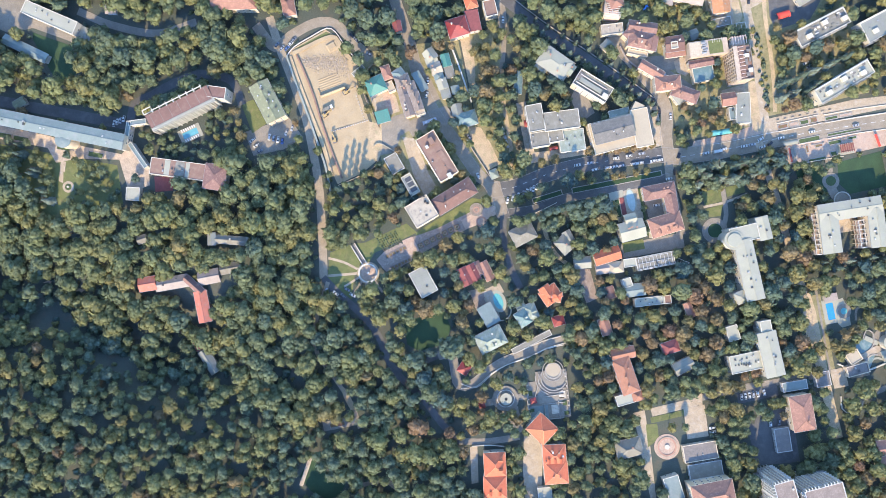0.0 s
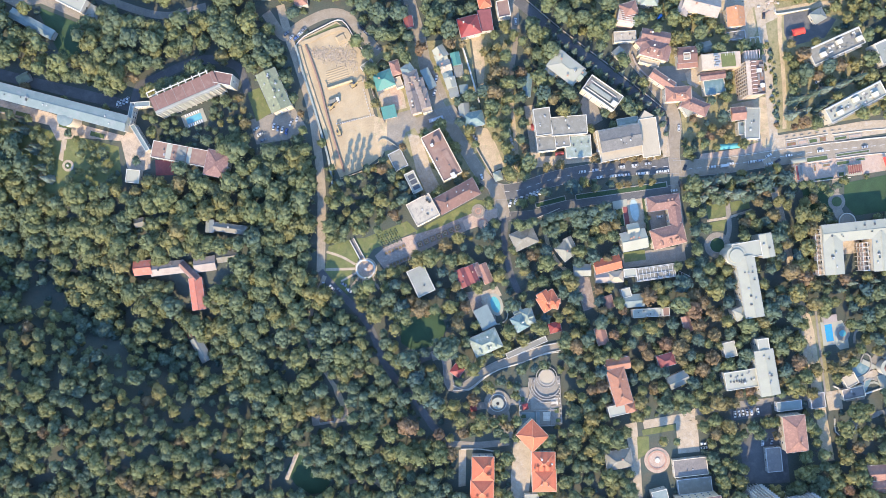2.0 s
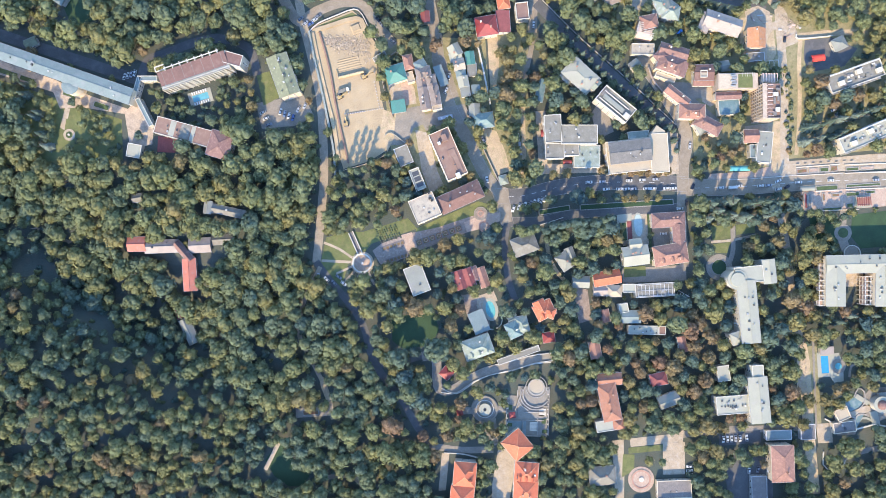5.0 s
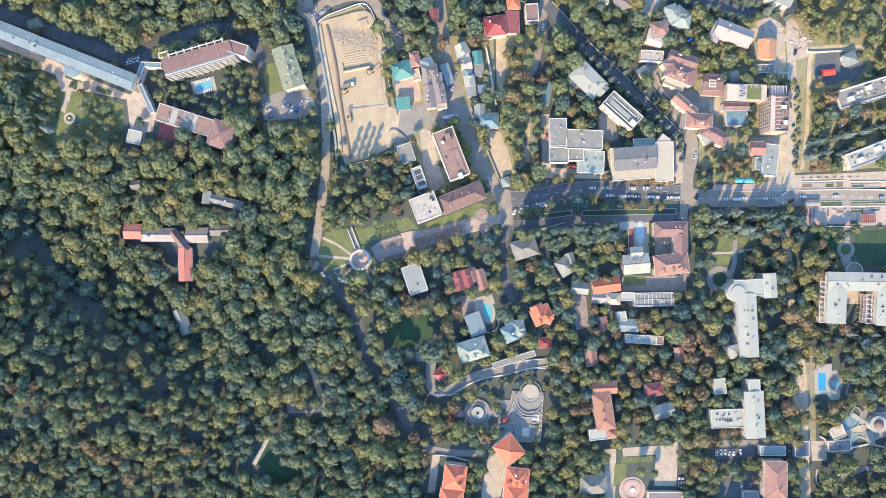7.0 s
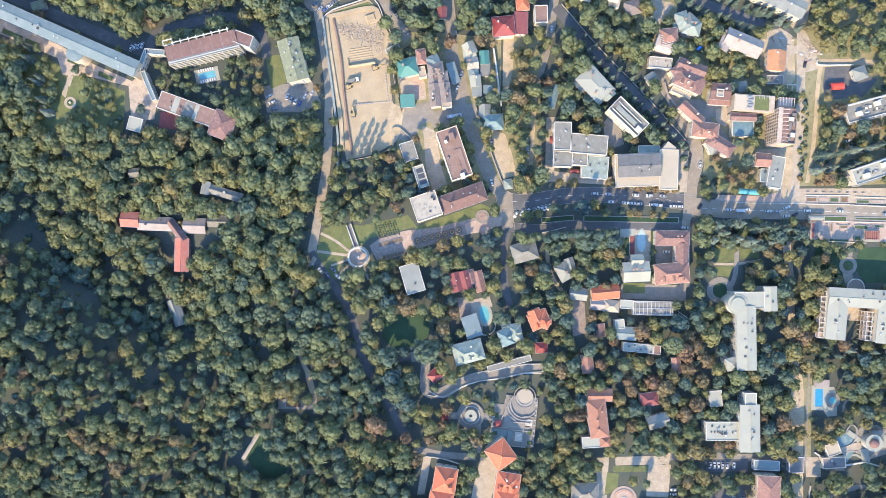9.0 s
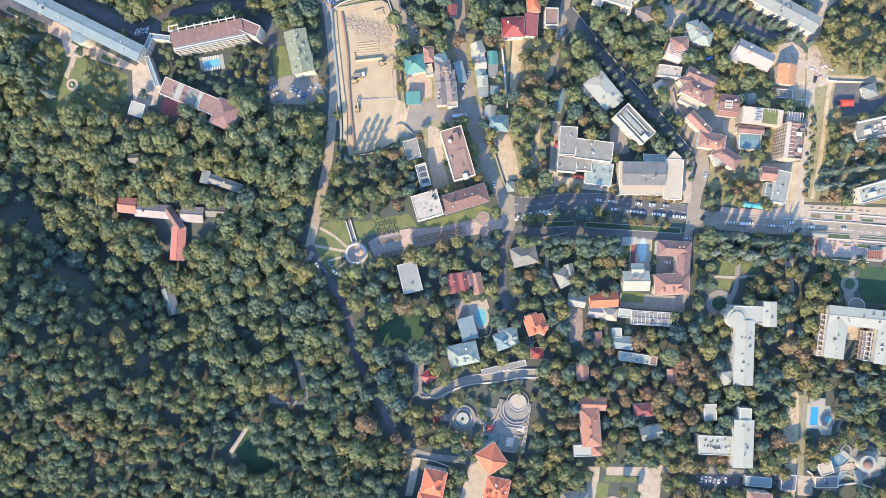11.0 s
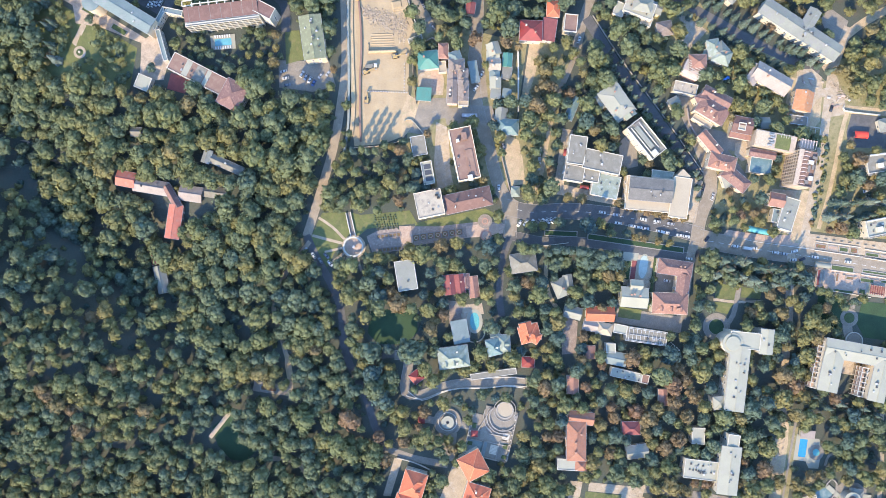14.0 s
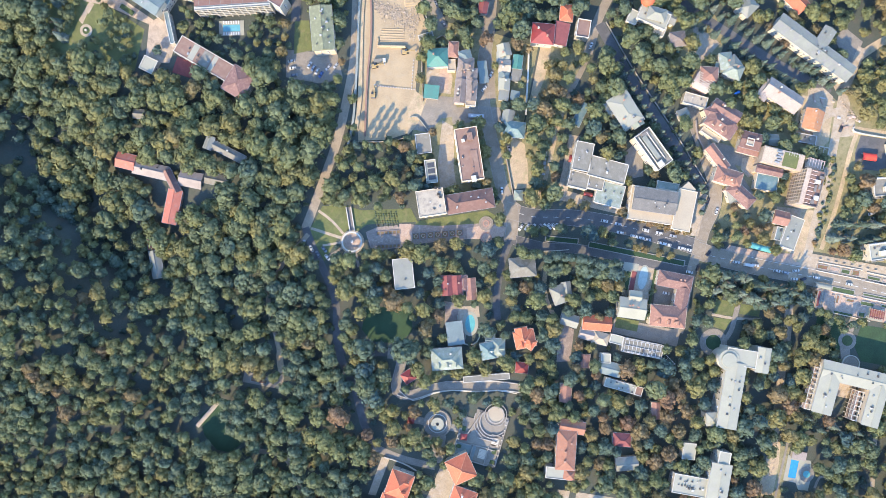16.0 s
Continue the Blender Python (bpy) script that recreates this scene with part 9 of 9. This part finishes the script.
# trees in autumn colour that stand out, by place, size and tint
for (x, y), size, tint in (((2.2, 130.0), 1.10, 0.97), ((-20.2, -118.4), 1.00, 0.98), ((110.9, 42.8), 0.75, 0.93), ((116.6, 42.1), 0.70, 0.90), ((122.4, 41.4), 0.75, 0.95), ((128.2, 41.4), 0.70, 0.90), ((133.9, 40.7), 0.75, 0.93), ((139.7, 40.7), 0.70, 0.92), ((145.4, 40.7), 0.75, 0.90), ((117.4, 24.8), 0.60, 0.86), ((122.8, 24.8), 0.60, 0.90), ((131.8, 24.5), 0.65, 0.88), ((138.9, 24.1), 0.65, 0.84), ((104.8, 43.6), 0.80, 0.90), ((72.4, 42.8), 0.80, 0.86), ((81.4, 43.6), 0.80, 0.88), ((-163.4, 65.2), 1.30, 0.88), ((-167.7, 62.3), 1.10, 0.86), ((158.7, -57.2), 1.10, 0.93), ((165.9, -66.2), 1.20, 0.92), ((155.1, -71.6), 1.20, 0.93), ((160.5, -93.2), 1.20, 0.94), ((153.3, -100.4), 1.20, 0.93), ((164.1, -78.8), 1.10, 0.90), ((182.1, -118.4), 0.90, 0.97), ((174.9, -119.2), 0.80, 0.95), ((228.9, -10.4), 1.40, 0.78), ((227.1, -21.2), 1.40, 0.80), ((230.7, -32.0), 1.40, 0.78), ((226.1, -42.8), 1.30, 0.80), ((232.5, -57.2), 1.20, 0.84), ((228.9, -68.0), 1.20, 0.86), ((-66.2, -71.6), 1.00, 0.90), ((48.2, 108.4), 1.10, 0.90), ((54.0, 107.3), 1.00, 0.92), ((44.6, 104.8), 0.90, 0.90), ((43.6, 122.8), 0.90, 0.86), ((50.8, 123.5), 0.90, 0.84), ((228.9, 144.3), 1.00, 0.86), ((224.6, 142.9), 0.80, 0.88), ((233.3, 140.0), 0.80, 0.86), ((221.7, -125.6), 1.00, 0.85), ((225.3, -111.2), 1.10, 0.85), ((103.0, -21.2), 0.90, 0.90), ((-217.7, -118.3), 1.10, 0.93), ((-220.7, -114.5), 1.00, 0.90), ((-198.0, -137.8), 1.20, 0.92), ((-162.6, -121.4), 1.20, 0.90), ((-263.8, -79.1), 1.00, 0.95), ((-250.2, -78.4), 1.00, 0.95), ((-202.2, -70.7), 1.00, 0.92), ((-184.0, -98.9), 1.00, 0.93), ((-125.6, 142.5), 1.20, 0.85), ((-185.0, 138.9), 1.00, 0.93), ((-255.2, 140.7), 0.90, 0.93), ((-191.1, 84.6), 0.75, 0.30), ((-267.8, 125.6), 0.8, 0.5), ((-257.0, 121.3), 0.7, 0.6), ((-231.8, 108.4), 0.7, 0.4), ((-228.2, 104.0), 0.6, 0.7)):
    kind = int(tr.integers(len(KINDS)))
    take(x, y, 6.5 * size)
    wood[kind].append((x, y, ground_z(x, y), size, float(tr.uniform(0, 6.283)), tint))


def in_opening(x, y):
    return any((((x - cx) * ca + (y - cy) * sa) / a) ** 2 + (((y - cy) * ca - (x - cx) * sa) / b) ** 2 < 1 for cx, cy, a, b, ca, sa in OPENINGS)


cand = tr.uniform(-372, 372, (80000, 2))
for x, y in cand:
    x, y = float(x), float(y)
    if x * x + y * y > 350 ** 2 or in_opening(x, y):
        continue
    gap, size, t0, t1, slim, chance = zone(x, y)
    k = tr.uniform(0.68, 1.34)
    if tr.random() > chance or not free(x, y, gap * k, 5.0 * size * k):
        continue
    take(x, y, gap * k)
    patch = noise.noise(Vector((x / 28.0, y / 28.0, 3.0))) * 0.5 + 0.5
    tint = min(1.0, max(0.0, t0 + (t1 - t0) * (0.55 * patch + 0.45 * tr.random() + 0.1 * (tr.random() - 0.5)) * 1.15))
    kind = len(KINDS) + int(tr.integers(3)) if tr.random() < slim else int(tr.integers(len(KINDS)))
    if abs(y) > 190 + 0.19 * abs(x) or abs(x) > 325:
        kind = len(KINDS) + len(SLIM) + int(tr.integers(2))
    near_town = -40 < x < 270 and -110 < y < 110
    if near_town and count < 290 and tint < 0.9:
        count += 1
        tree(x, y, size * k, kind, float(tr.uniform(0, 360)), "leafy garden tree with a rounded green crown" if kind < len(KINDS) else "slim leafy tree with a narrow crown")
    else:
        wood[kind].append((x, y, ground_z(x, y), size * k, float(tr.uniform(0, 6.283)), tint))

for x, y, size, slim in tall_rows:
    kind = len(KINDS + SLIM + FAR) + int(tr.integers(2)) if slim else int(tr.integers(len(KINDS)))
    wood[kind].append((x, y, ground_z(x, y), size, float(tr.uniform(0, 6.283)), float(tr.uniform(0.05, 0.6))))
# undergrowth: small bushes wherever there is room left
LOW = [broadleaf(s, 0.8, 0.42, 4, 9, 0.9, 6) for s in (41, 42)]
low_rows = [[], []]
for x, y in tr.uniform(-350, 350, (9000, 2)):
    x, y = float(x), float(y)
    if x * x + y * y > 338 ** 2 or abs(y) > 190 + 0.19 * abs(x) or not free(x, y, 1.2, 3.8):
        continue
    k = float(tr.uniform(0.4, 0.85))
    take(x, y, 3.4)
    low_rows[int(tr.integers(2))].append((x, y, ground_z(x, y) - 0.6, k, float(tr.uniform(0, 6.283)), float(tr.uniform(0.1, 0.85))))
KINDS2, wood = KINDS + SLIM + FAR + COLUMNS + LOW, wood + low_rows
WOOD_LABELS = ["spreading broadleaf trees of the woods", "wide broadleaf trees of the woods", "upright broadleaf trees of the woods", "tall broadleaf trees of the woods", "low wide broadleaf trees of the woods",
               "slim young trees of the woods", "slim hillside trees of the woods", "narrow hillside trees of the woods", "broadleaf woods beyond the town", "broadleaf woods on the outer slopes", "columnar poplars beside the streets", "slender columnar poplars by the pit", "low green shrubs between the trees", "low bushy shrubs between the houses"]
for kind, (rows, (V, F), label) in enumerate(zip(wood, KINDS2, WOOD_LABELS)):
    if not rows:
        continue
    a = np.array(rows)
    c, s = np.cos(a[:, 4]), np.sin(a[:, 4])
    stem = np.array([(0.25 * math.cos(q), 0.25 * math.sin(q), z) for z in (-1.0, 6.5) for q in (0, 2.1, 4.2)])
    base = np.concatenate([V, stem])
    nv = len(base)
    sz = a[:, 3][:, None]
    X = (base[None, :, 0] * c[:, None] - base[None, :, 1] * s[:, None]) * sz + a[:, 0][:, None]
    Y = (base[None, :, 0] * s[:, None] + base[None, :, 1] * c[:, None]) * sz + a[:, 1][:, None]
    Z = base[None, :, 2] * sz * (0.92 + 0.16 * ((a[:, 5] * 37) % 1))[:, None] + a[:, 2][:, None]
    co = np.stack([X, Y, Z], -1).reshape(-1)
    k0 = len(V)
    faces = list(F) + [(k0 + i, k0 + (i + 1) % 3, k0 + 3 + (i + 1) % 3, k0 + 3 + i) for i in range(3)]
    size = np.array([len(f) for f in faces])
    loop = np.array([i for f in faces for i in f])
    n = len(a)
    loops = (loop[None, :] + (np.arange(n) * nv)[:, None]).reshape(-1)
    start = (np.concatenate([[0], np.cumsum(size)[:-1]])[None, :] + (np.arange(n) * len(loop))[:, None]).reshape(-1)
    me = bpy.data.meshes.new("woods")
    me.vertices.add(n * nv)
    me.vertices.foreach_set("co", co)
    me.loops.add(len(loops))
    me.loops.foreach_set("vertex_index", loops.astype(np.int32))
    me.polygons.add(n * len(faces))
    me.polygons.foreach_set("loop_start", start.astype(np.int32))
    me.materials.append(LEAF_FAR)
    me.materials.append(BARK)
    me.polygons.foreach_set("material_index", np.tile(np.array([0] * len(F) + [1] * 3, np.int32), n))
    me.polygons.foreach_set("use_smooth", np.ones(n * len(faces), bool))
    me.update(calc_edges=True)
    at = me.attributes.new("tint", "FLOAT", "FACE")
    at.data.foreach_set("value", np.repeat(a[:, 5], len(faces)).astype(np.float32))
    tagged(new("woods", me), label, "woods", kind="stuff")
